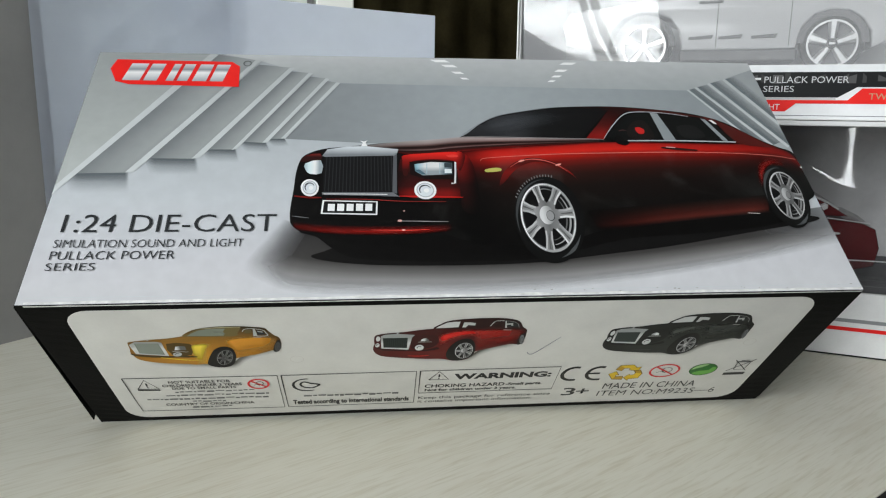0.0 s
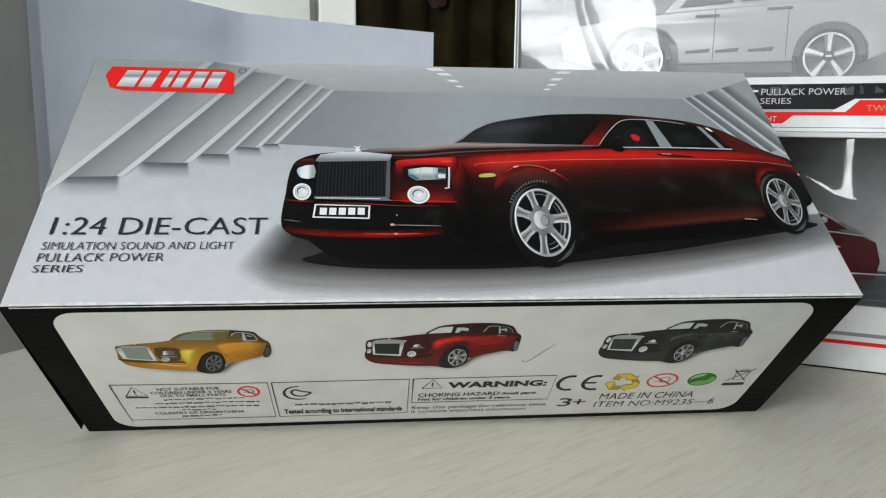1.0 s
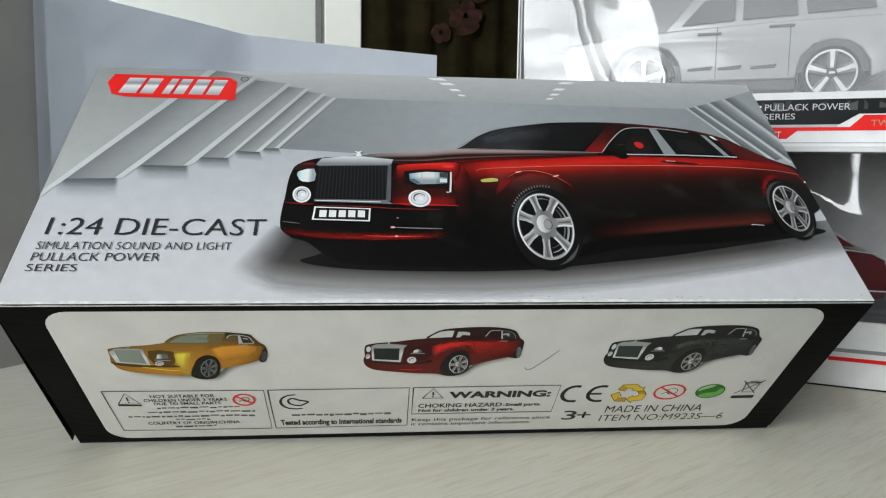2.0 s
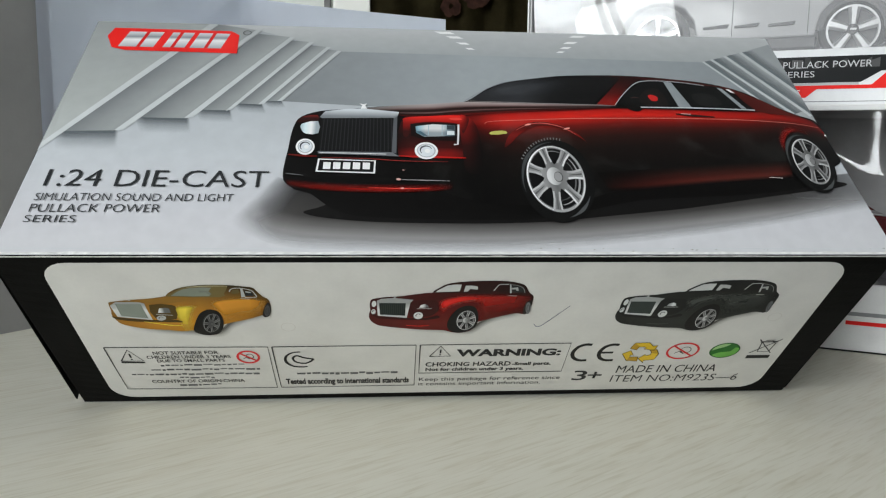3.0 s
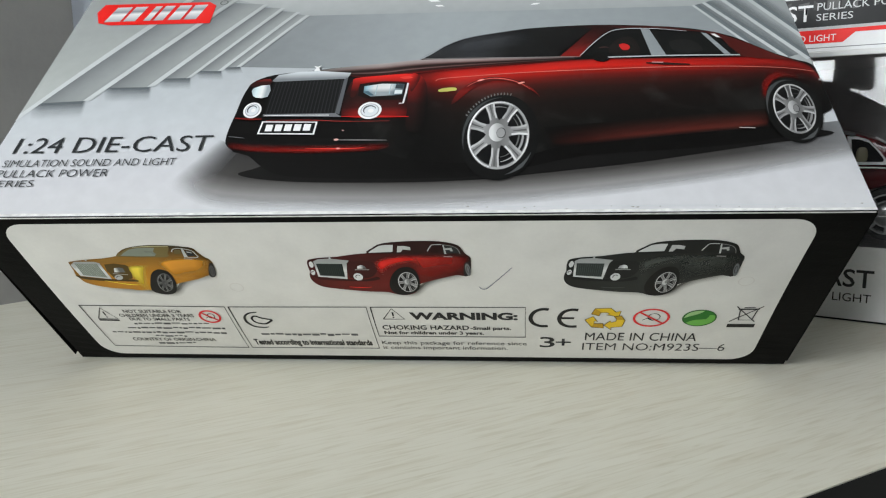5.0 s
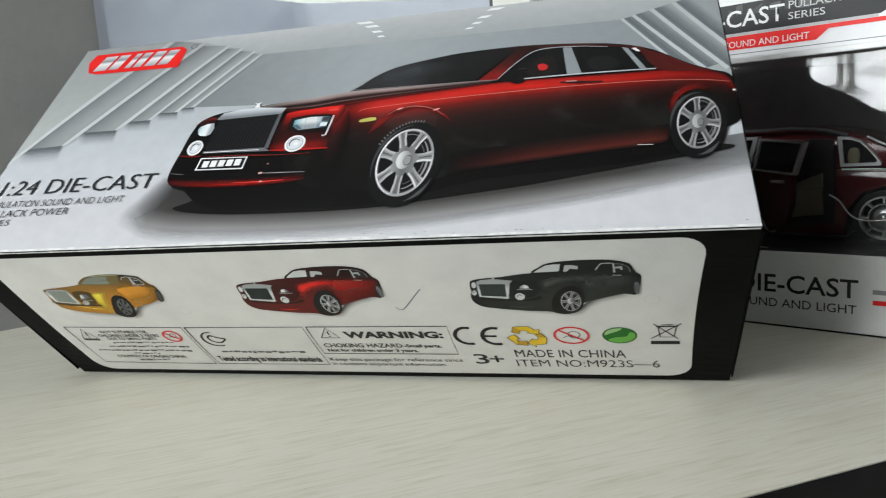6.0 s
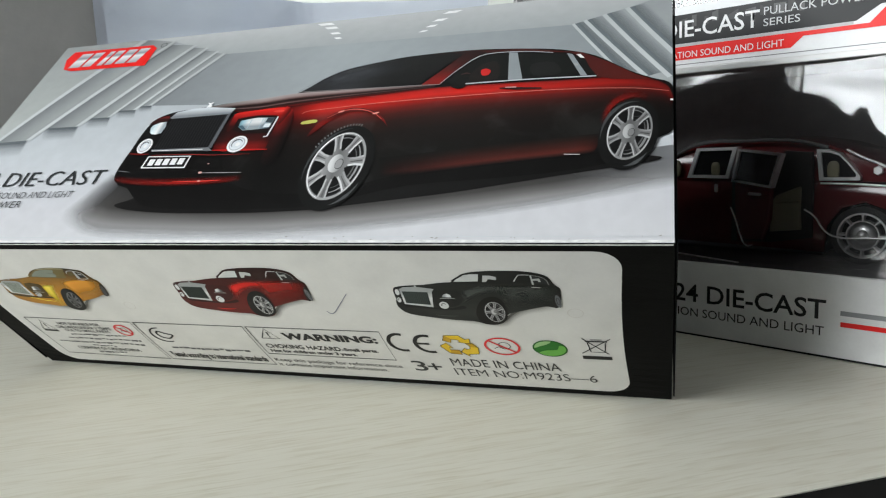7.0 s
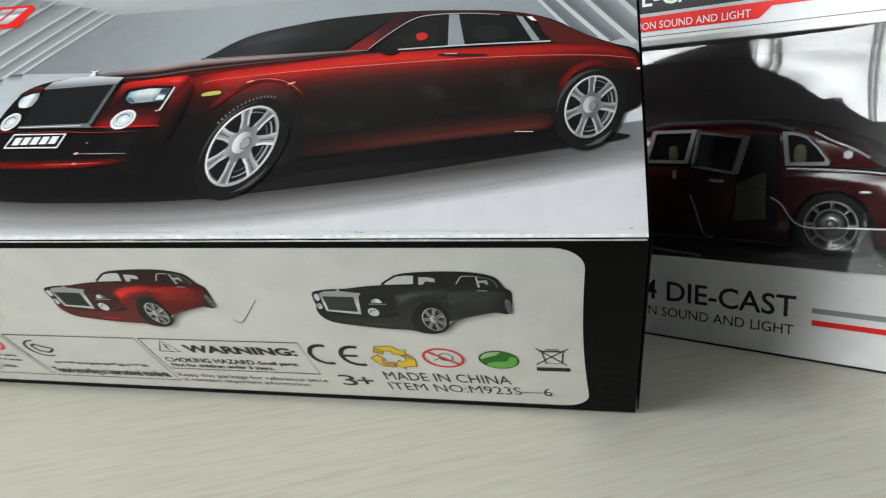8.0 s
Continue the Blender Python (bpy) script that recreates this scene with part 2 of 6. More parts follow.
def box(bm, lo, hi, bevel=0.0, segments=2):
    g = bmesh.ops.create_cube(bm, size=1.0)
    lo, hi = Vector(lo), Vector(hi)
    for v in g["verts"]:
        v.co = Vector(lo[i] + (v.co[i] + 0.5) * (hi[i] - lo[i]) for i in range(3))
    if bevel:
        edges = list({e for v in g["verts"] for e in v.link_edges})
        bmesh.ops.bevel(bm, geom=edges, offset=bevel, segments=segments, affect="EDGES", profile=0.5)
    return bm


def one_box(lo, hi, bevel=0.0, segments=2):
    return box(bmesh.new(), lo, hi, bevel, segments)


def curve_through(pts, steps=4, closed=True):
    """A smooth line through a few points."""
    n, out = len(pts), []
    for i in range(n if closed else n - 1):
        p = [Vector((*(pts[(i + k) % n] if closed else pts[min(max(i + k, 0), n - 1)]), 0)) for k in (-1, 0, 1, 2)]
        for s in range(steps):
            t = s / steps
            q = 0.5 * (2 * p[1] + (p[2] - p[0]) * t + (2 * p[0] - 5 * p[1] + 4 * p[2] - p[3]) * t * t + (3 * p[1] - p[0] - 3 * p[2] + p[3]) * t ** 3)
            out.append((q.x, q.y))
    if not closed:
        out.append(tuple(pts[-1]))
    return out


LAYER = 0.00006


class Panel:
    """A flat printed face of a thing: its own axes in millimetres, print laid on in thin layers."""

    def __init__(self, owner, m, bow=None, viewpoint=None, limits=None):
        self.owner, self.m, self.placed, self.limits = owner, m, {}, limits
        self.bow, self.viewpoint = bow, viewpoint

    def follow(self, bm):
        """Cut the print into small cells and shift it along sight lines from one viewpoint onto the bowed card."""
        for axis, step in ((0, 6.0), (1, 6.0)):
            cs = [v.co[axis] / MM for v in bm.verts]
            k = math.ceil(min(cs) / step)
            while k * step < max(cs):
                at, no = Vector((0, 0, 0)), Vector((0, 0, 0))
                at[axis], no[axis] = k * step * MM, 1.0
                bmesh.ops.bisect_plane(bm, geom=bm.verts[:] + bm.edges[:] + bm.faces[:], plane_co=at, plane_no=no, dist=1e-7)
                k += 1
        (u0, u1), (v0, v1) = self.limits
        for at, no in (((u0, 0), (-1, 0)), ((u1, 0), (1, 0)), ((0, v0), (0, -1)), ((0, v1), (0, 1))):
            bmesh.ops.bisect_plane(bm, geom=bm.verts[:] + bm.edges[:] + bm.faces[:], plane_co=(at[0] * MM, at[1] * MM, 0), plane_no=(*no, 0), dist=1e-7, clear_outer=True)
        uc, vc, h = self.viewpoint
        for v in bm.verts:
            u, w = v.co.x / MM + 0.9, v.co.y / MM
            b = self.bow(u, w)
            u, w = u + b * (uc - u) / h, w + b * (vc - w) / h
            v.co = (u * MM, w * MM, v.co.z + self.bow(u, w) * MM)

    def lay(self, name, bm, mat, layer, parent=None, label=""):
        m = self.m @ Matrix.Translation((0, 0, layer * LAYER))
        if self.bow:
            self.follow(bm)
        if parent is None:
            ob = part(name, bm, mat, self.owner, label, m)
        else:
            ob = part(name, bm, mat, parent, label, self.placed[parent.name].inverted() @ m)
        self.placed[ob.name] = m
        return ob

    def area(self, name, pts, mat, layer, parent=None, label="", smooth=0):
        pts = curve_through(pts, smooth) if smooth else pts
        bm = bmesh.new()
        f = bm.faces.new([bm.verts.new((u * MM, v * MM, 0)) for u, v in pts])
        f.normal_update()
        if f.normal.z < 0:
            f.normal_flip()
        bmesh.ops.triangulate(bm, faces=[f])
        return self.lay(name, bm, mat, layer, parent, label)

    def band(self, name, top, bottom, mat, layer, parent=None, label="", across=10, steps=6):
        """A strip between two lines, with u along and v across it for graded tones."""
        a, b = curve_through(top, steps, False), curve_through(bottom, steps, False)
        bm = bmesh.new()
        uv = bm.loops.layers.uv.new("UVMap")
        n = min(len(a), len(b))
        grid = [[bm.verts.new(((a[i][0] + (b[i][0] - a[i][0]) * j / across) * MM, (a[i][1] + (b[i][1] - a[i][1]) * j / across) * MM, 0)) for j in range(across + 1)] for i in range(n)]
        for i in range(n - 1):
            for j in range(across):
                f = bm.faces.new((grid[i][j], grid[i][j + 1], grid[i + 1][j + 1], grid[i + 1][j]))
                for lp, (p, q) in zip(f.loops, ((i, j), (i, j + 1), (i + 1, j + 1), (i + 1, j))):
                    lp[uv].uv = (p / (n - 1), q / across)
        for f in bm.faces:
            f.normal_update()
            if f.normal.z < 0:
                f.normal_flip()
        return self.lay(name, bm, mat, layer, parent, label)

    def line(self, name, pts, width, mat, layer, parent=None, closed=False, label="", taper=0.0, smooth=4):
        pts = curve_through(pts, smooth, closed) if smooth else list(pts)
        bm = bmesh.new()
        n = len(pts)
        rows = []
        for i, p in enumerate(pts):
            a = Vector(pts[(i - 1) % n] if closed else pts[max(i - 1, 0)])
            b = Vector(pts[(i + 1) % n] if closed else pts[min(i + 1, n - 1)])
            d = (b - a).normalized() if (b - a).length else Vector((1, 0))
            w = width * (1 - taper * abs(2 * i / max(n - 1, 1) - 1)) / 2
            rows.append([bm.verts.new(((p[0] - d.y * s * w) * MM, (p[1] + d.x * s * w) * MM, 0)) for s in (1, -1)])
        for i in range(n if closed else n - 1):
            j = (i + 1) % n
            bm.faces.new((rows[i][0], rows[i][1], rows[j][1], rows[j][0]))
        for f in bm.faces:
            f.normal_update()
            if f.normal.z < 0:
                f.normal_flip()
        return self.lay(name, bm, mat, layer, parent, label)

    def ring_pts(self, c, p, q, k=1.0, n=40, a0=0.0, a1=2 * math.pi):
        """Points of an ellipse with centre c through p and q, scaled by k."""
        px, py, qx, qy = p[0] - c[0], p[1] - c[1], q[0] - c[0], q[1] - c[1]
        full = abs(a1 - a0) > 6.28
        return [(c[0] + k * (math.cos(t) * px + math.sin(t) * qx), c[1] + k * (math.cos(t) * py + math.sin(t) * qy))
                for t in (a0 + (a1 - a0) * i / (n if full else n - 1) for i in range(n))]

    def lettering(self, name, text, u0, u1, v0, v1, mat, layer, parent=None, bold=0.0, shear=0.0):
        """A line of type, fitted between u0 and u1 and from its foot v0 to the head v1 of its capitals."""
        cu = bpy.data.curves.new(name, "FONT")
        cu.body, cu.resolution_u, cu.offset, cu.shear = text, 3, bold, shear
        tmp = new("type", cu)
        bpy.context.view_layer.update()
        me = bpy.data.meshes.new_from_object(tmp.evaluated_get(bpy.context.evaluated_depsgraph_get()))
        bm = bmesh.new()
        bm.from_mesh(me)
        bpy.data.objects.remove(tmp)
        bpy.data.curves.remove(cu)
        bpy.data.meshes.remove(me)
        xs = [v.co.x for v in bm.verts]
        x0, x1 = min(xs), max(xs)
        for v in bm.verts:
            v.co = ((u0 + (v.co.x - x0) / (x1 - x0) * (u1 - u0)) * MM, (v0 + v.co.y / 0.70 * (v1 - v0)) * MM, 0)
        bm.normal_update()
        for f in bm.faces:
            if f.normal.z < 0:
                f.normal_flip()
        return self.lay(name, bm, mat, layer, parent)


# ---------------------------------------------------------------- the room
def slab(name, lo, hi, mat, label, category, kind="structure"):
    ob = part(name, one_box(lo, hi), mat, None, label)
    return tagged(ob, label, category, kind=kind)


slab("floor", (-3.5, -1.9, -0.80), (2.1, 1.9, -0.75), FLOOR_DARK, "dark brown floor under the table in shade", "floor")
slab("ceiling", (-3.5, -1.9, 2.05), (2.1, 1.9, 2.15), CEILING_PAINT, "plain pale painted ceiling of the room", "ceiling")
slab("wall_far", (-3.5, 1.55, -0.75), (2.1, 1.7, 2.05), ROOM_PAINT, "pale grey-green painted wall across the room", "wall")
slab("wall_side_1", (-3.5, -1.65, -0.75), (-3.35, 1.55, 2.05), ROOM_PAINT, "pale grey-green painted side wall", "wall")
wall_side = thing("wall_side_2", Matrix(), "pale grey-green painted side wall with an opening for the added fill lamp", "wall", "structure")
for lo, hi in (((1.95, -1.65, -0.75), (2.1, -1.05, 2.05)), ((1.95, -0.05, -0.75), (2.1, 1.55, 2.05)),
               ((1.95, -1.05, -0.75), (2.1, -0.05, -0.08)), ((1.95, -1.05, 1.12), (2.1, -0.05, 2.05))):
    part("wall_piece", one_box(lo, hi), ROOM_PAINT, wall_side)
# unseen opening, added only to house the side fill lamp
fill_opening = thing("fill_opening", Matrix(), "unseen white framed opening added for the side fill lamp", "window", "structure")
for lo, hi in (((1.97, -1.05, -0.08), (2.04, -1.01, 1.12)), ((1.97, -0.09, -0.08), (2.04, -0.05, 1.12)),
               ((1.97, -1.01, -0.08), (2.04, -0.09, -0.04)), ((1.97, -1.01, 1.08), (2.04, -0.09, 1.12))):
    part("window_frame", one_box(lo, hi, 0.006), WHITE_PAINT, fill_opening)
# the unseen wall behind, toned dark so the films mirror little, with its window opening
W0, W1, WZ0, WZ1 = -3.10, -0.88, 0.09, 1.91
wall_back = thing("wall_back", Matrix(), "unseen wall toned dark for dim reflections, with a wide window opening", "wall", "structure")
for lo, hi in (((-3.5, -1.8, -0.75), (W0, -1.65, 2.05)), ((W1, -1.8, -0.75), (2.1, -1.65, 2.05)),
               ((W0, -1.8, -0.75), (W1, -1.65, WZ0)), ((W0, -1.8, WZ1), (W1, -1.65, 2.05))):
    part("wall_piece", one_box(lo, hi), SHADE_PAINT, wall_back)
window_1 = thing("window_1", Matrix(), "white framed window letting in daylight", "window", "structure")
for lo, hi in (((W0, -1.72, WZ0), (W0 + 0.04, -1.655, WZ1)), ((W1 - 0.04, -1.72, WZ0), (W1, -1.655, WZ1)),
               ((W0 + 0.04, -1.72, WZ0), (W1 - 0.04, -1.655, WZ0 + 0.04)), ((W0 + 0.04, -1.72, WZ1 - 0.04), (W1 - 0.04, -1.655, WZ1))):
    part("window_frame", one_box(lo, hi, 0.006), WHITE_PAINT, window_1)
for x in (-1.43, -1.29):
    part("mullion", one_box((x - 0.03, -1.655, WZ0), (x + 0.03, -1.60, WZ1), 0.004), WHITE_PAINT, window_1)

# grey partition at the table's end
DIR_A = Vector((0.64, 0.77, 0)).normalized()
wall_left = part("wall_left", one_box((-0.95, 0.0, -0.75), (0.02, 0.03, 1.0)), GREY_WALL)
wall_left.matrix_world = pose(-0.254, 0.142, 0, 0, 0, math.degrees(math.atan2(DIR_A.y, DIR_A.x)))
tagged(wall_left, "plain grey plastered partition at the end of the table", "wall", kind="structure")

# door post and flowered curtain far behind
post = part("door_post", one_box((-0.155, 1.47, -0.75), (-0.065, 1.55, 2.05), 0.004), WHITE_PAINT)
tagged(post, "white painted door post beside the dark curtain", "door post", kind="structure")
trim = part("trim", one_box((-0.182, 1.535, -0.75), (-0.166, 1.55, 2.05), 0.002), CAR_GREY)
tagged(trim, "narrow dark grey joint strip beside the post", "trim", kind="structure")


def curtain():
    bm = bmesh.new()
    cols = 60
    rows = [[bm.verts.new((-0.065 + 0.75 * i / cols, 1.47 + 0.012 * math.sin(i * 0.9) + 0.004 * math.sin(i * 2.3), z)) for z in (-0.75, 1.7)] for i in range(cols + 1)]
    for i in range(cols):
        bm.faces.new((rows[i][0], rows[i + 1][0], rows[i + 1][1], rows[i][1]))
    bmesh.ops.solidify(bm, geom=bm.faces[:], thickness=0.002)
    ob = part("curtain", bm, CURTAIN, None, smooth=True)
    tagged(ob, "dark olive-brown curtain printed with dull red flowers", "curtain")
    rnd = random.Random(5)
    for fx, fz, size in ((0.155, 0.625, 0.05), (0.19, 0.50, 0.05), (0.10, 0.66, 0.035), (0.22, 0.56, 0.03), (0.13, 0.46, 0.03)):
        fb = bmesh.new()
        for k in range(6):
            a = k * 1.05 + rnd.random() * 0.5
            c = Vector((fx + math.cos(a) * size * 0.5, 1.452, fz + math.sin(a) * size * 0.5))
            ring = [fb.verts.new((c.x + math.cos(b) * size * (0.32 + 0.14 * rnd.random()), 1.452 - 0.0005 * k, c.z + math.sin(b) * size * (0.30 + 0.16 * rnd.random()))) for b in (i * math.pi / 4 for i in range(8))]
            fb.faces.new(ring)
        part("flower_print", fb, FLOWER, ob)
    return ob


curtain()


# ---------------------------------------------------------------- table
def table():
    ob = thing("table", pose(0.138, -0.1085, 0, 0, 0, 31.2), "pale wood-veneer table with black edging under it", "table")
    part("tabletop", one_box((-0.75, 0.0, -0.0009), (0.85, 0.68, 0.0), 0.0003, 2), WOOD, ob)
    part("edging", one_box((-0.749, 0.0006, -0.025), (0.849, 0.679, -0.0010), 0.0006, 1), BLACK_EDGING, ob, "black edging under the thin veneer")
    for x in (-0.72, 0.76):
        for y in (0.03, 0.60):
            part("leg", one_box((x, y, -0.75), (x + 0.05, y + 0.05, -0.0255), 0.003), BLACK_EDGING, ob)
    return ob


table()


# ---------------------------------------------------------------- folded white backdrop board
def backdrop_board():
    bm = bmesh.new()
    foot = [(-0.248, 0.150), (-0.226, 0.179), (-0.204, 0.208), (-0.172, 0.2504), (-0.148, 0.2825), (-0.142, 0.2885), (-0.134, 0.2918), (-0.06, 0.296), (0.021, 0.302)]
    head = [0.241, 0.240, 0.239, 0.2385, 0.2375, 0.237, 0.2365, 0.231, 0.2265]
    n = 8
    rows = [[bm.verts.new((x + (0.004 * (j / n) if i == 0 else 0) + 0.0003 * math.sin(j * 0.7 + i), y, z * j / n)) for j in range(n + 1)] for i, ((x, y), z) in enumerate(zip(foot, head))]
    for i in range(len(rows) - 1):
        for j in range(n):
            bm.faces.new((rows[i][j], rows[i + 1][j], rows[i + 1][j + 1], rows[i][j + 1]))
    bmesh.ops.solidify(bm, geom=bm.faces[:], thickness=0.0012)
    ob = part("backdrop_board", bm, PAPER, smooth=True)
    ob.data.set_sharp_from_angle(angle=radians(25))
    return tagged(ob, "folded sheet of bluish white card standing behind the boxes", "backdrop board")


backdrop_board()


# ---------------------------------------------------------------- the printed limousine box, tipped on its lower edge
BOX_L, BOX_T, BOX_F = 0.330, 0.1456, 0.1040
RISE = 41.5
# local axes: x along, y up the large printed face, z out of it; the origin at the middle of the near edge
toy_box = thing("toy_car_box", pose(0, -0.068, 0.0786, RISE, 0, 0), "black and silver printed toy limousine box tipped back against the stack", "toy box")


def bow_top(u, v):
    return 2.6 * math.sin(math.pi * min(max(v / 145.6, 0), 1)) * max(0.0, 1 - (u / 165) ** 8)


def bow_front(u, v):
    return 3.2 * math.sin(math.pi * min(max(-v / 104, 0), 1)) * max(0.0, 1 - (u / 165) ** 8)


def carton_mesh():
    """The closed carton, its two large faces bowed outwards."""
    bm = bmesh.new()
    g = bmesh.ops.create_cube(bm, size=1.0)
    bmesh.ops.subdivide_edges(bm, edges=bm.edges[:], cuts=19, use_grid_fill=True)
    for v in bm.verts:
        x, y, z = v.co.x * BOX_L * (1.012 if v.co.x < 0 else 1.0), (v.co.y + 0.5) * BOX_T, (v.co.z - 0.5) * BOX_F
        dz = bow_top(x / MM, y / MM) * MM if v.co.z > 0.499 else 0
        dy = bow_front(x / MM, z / MM) * MM if v.co.y < -0.499 else 0
        v.co = (x, y - dy, z + dz)
    return bm


carton = part("carton", carton_mesh(), BLACK_CARD, toy_box)
for s in (-1, 1):
    # the tucked end flaps stand off a little towards the bottom of the box
    bm = one_box((0.0003, 0.0004, -BOX_F + 0.0018), (0.0009, BOX_T - 0.002, -0.0020), 0.0002, 2)
    for v in bm.verts:
        v.co.x = s * (BOX_L / 2 * (1.012 if s < 0 else 1.0) + v.co.x + (0.0024 if s < 0 else 0.0003) * min(1.0, -v.co.z / BOX_F))
    bmesh.ops.recalc_face_normals(bm, faces=bm.faces[:])
    part("end_flap", bm, BLACK_CARD, toy_box)
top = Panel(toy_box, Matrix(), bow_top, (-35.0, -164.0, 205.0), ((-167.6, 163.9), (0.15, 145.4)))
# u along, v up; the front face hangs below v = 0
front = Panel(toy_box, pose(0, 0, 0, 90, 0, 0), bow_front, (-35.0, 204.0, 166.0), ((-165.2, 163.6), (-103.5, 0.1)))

# --- large face: a bright hall
hall = top.area("hall_print", [(-170, 0.1), (166, 0.1), (166, 146), (-170, 146)],
                graded("hall_floor_tone", [(0.0, (194, 194, 197)), (0.12, (191, 191, 195)), (0.35, (184, 188, 192)), (0.6, (170, 175, 179)), (1.0, (150, 154, 157))], "Y", (0.0, 0.1456), "Object"),
                2, None, "glossy print of a bright grey hall")
FIN = graded("fin_tone", [(0.0, (116, 120, 123)), (0.18, (128, 132, 134)), (0.5, (146, 150, 151)), (0.85, (158, 162, 162)), (1.0, (152, 156, 157))], "Y",
             cross=("X", (0.0, 1.0), [(0.0, (238, 238, 238)), (0.25, (250, 250, 250)), (0.7, (246, 246, 246)), (1.0, (232, 232, 232))]))
FIN_FIRST = graded("first_fin_tone", [(0.0, (174, 178, 177)), (0.35, (160, 164, 162)), (1.0, (144, 148, 148))], "Y", (0.055, 0.146), "Object")
STRIP = graded("strip_tone", [(0.0, (194, 198, 199)), (0.5, (186, 190, 191)), (1.0, (164, 168, 169))], "Y", (0.055, 0.146), "Object")
CEIL = graded("ceiling_tone", [(0.0, (152, 156, 158)), (0.5, (164, 167, 168)), (1.0, (176, 178, 179))], "Y", (0.12, 0.146), "Object")


def soft_ink(name, colour, across, along=((0.0, 0.0), (0.15, 1.0), (0.85, 1.0), (1.0, 0.0))):
    """A printed tone that fades out across and along its strip."""
    mat = material(name, tuple(min(0.86, v * GAIN) for v in lin(colour)), 0.3, 0.0, 0.0, 0.17)
    tc = node(mat, "ShaderNodeTexCoord")
    sep = node(mat, "ShaderNodeSeparateXYZ")
    link(mat, tc.outputs["UV"], sep.inputs[0])
    runs = []
    for axis, stops in (("Y", across), ("X", along)):
        r = ramp(mat, [(p, (v, v, v)) for p, v in stops])
        link(mat, sep.outputs[axis], r.inputs["Fac"])
        runs.append(r.outputs["Color"])
    both = mix(mat, "MULTIPLY", 1.0, *runs)
    link(mat, both.outputs[2], principled(mat).inputs["Alpha"])
    return mat


WALL = graded("back_wall_tone", [(0.0, (122, 126, 129)), (0.4, (150, 156, 159)), (1.0, (132, 138, 141))], "X", (-0.075, 0.145), "Object")
top.area("hall_ceiling", [(-111.5, 146), (166, 146), (166, 140.6), (145.5, 131.3), (123.9, 123.0), (-52.0, 125.0), (-91.2, 140.7)], CEIL, 3, hall)
top.area("hall_wall", [(-76.0, 86.9), (-52.0, 125.0), (123.9, 123.0), (150, 84), (25.5, 80.0)], WALL, 3, hall)
fins = (([(-164.5, 145.2), (-110.9, 145.2), (-127.2, 120.8), (-164.5, 61.0)], [(-164.5, 60.0), (-115.7, 145.2), (-111.4, 145.2), (-161.5, 63.5)]),
        ([(-162.0, 65.2), (-141.4, 66.0), (-93.4, 141.1), (-111.4, 145.2)], [(-141.4, 66.0), (-93.4, 141.1), (-90.2, 141.3), (-138.0, 66.1)]),
        ([(-132.1, 74.5), (-114.5, 74.3), (-76.1, 135.8), (-90.4, 137.9)], [(-115.2, 74.3), (-76.7, 135.8), (-74.2, 135.5), (-111.6, 75.1)]),
        ([(-108.9, 80.0), (-98.4, 80.0), (-67.4, 132.1), (-74.3, 133.1)], [(-98.9, 79.6), (-67.4, 132.1), (-65.3, 131.7), (-96.6, 80.4)]),
        ([(-93.6, 84.7), (-85.5, 84.2), (-59.4, 128.3), (-65.1, 129.4)], [(-86.0, 84.2), (-59.1, 128.3), (-57.2, 127.9), (-83.8, 84.3)]),
        ([(-81.9, 86.7), (-77.7, 86.8), (-53.9, 125.4), (-57.7, 126.5)], [(-78.0, 86.8), (-53.9, 125.4), (-52.0, 125.0), (-76.0, 86.9)]))
FIN_SHADE = soft_ink("fin_shade", (92, 99, 103), ((0.0, 0.85), (0.12, 0.7), (0.45, 0.28), (1.0, 0.0)), ((0.0, 0.3), (0.2, 1.0), (0.9, 1.0), (1.0, 0.0)))
for k, (f, s) in enumerate(fins):
    if k:
        (a, b), (c, d), (e, g), (h, i) = f
        drop = 13.0 - 1.7 * k
        top.band("fin_shadow", [(a - 3, b + 0.4), ((a + c) / 2, (b + d) / 2 + 0.2), (c + 1.5, d + 0.2)], [(a + 1, b - drop), ((a + c) / 2 + 2, (b + d) / 2 - drop), (c + 4, d - drop)], FIN_SHADE, 4, hall)
        top.band("hall_fin", [(a - 1.2, b), (h - 1.2, i)], [(c + 0.6, d), (e + 0.6, g)], FIN, 5, hall)
    else:
        top.area("hall_fin", [(-171.0, 146.0), (-110.9, 146.0), (-127.2, 120.8), (-164.5, 61.0), (-171.0, 50.5)], FIN_FIRST, 5, hall)
        s = [(-171.0, 52.6), (-115.7, 145.2), (-111.4, 145.2), (-161.5, 63.5), (-171.0, 48.0)]
    top.area("fin_edge", s, STRIP, 6, hall)
top.area("hall_side", [(123.9, 123.2), (145.8, 132.0), (166, 140.9), (166, 78), (146.0, 85)], graded("side_fin_tone", [(0.0, (162, 166, 167)), (1.0, (140, 144, 146))], "Y", (0.08, 0.14), "Object"), 4, hall)
for (a, b), (c, d), w in (((123.9, 123.2), (147.0, 85.2), 1.3), ((128.7, 125.2), (154.9, 83.8), 1.7), ((136.5, 128.4), (163.0, 82.6), 1.9), ((145.8, 131.8), (164.4, 97.5), 2.0)):
    top.band("fin_shadow", [(a + 0.3, b), (c + 0.3, d)], [(a + 7.5, b + 2.6), (c + 7.5, d + 3)], soft_ink("side_fin_shade", (104, 112, 116), ((0.0, 0.9), (0.5, 0.45), (1.0, 0.0)), ((0.0, 1.0), (1.0, 1.0))), 5, hall)
    top.line("fin_edge", [(a, b), (c, d)], w, STRIP, 6, hall, smooth=0)
LAMP_INK = ink(244, 246, 247)
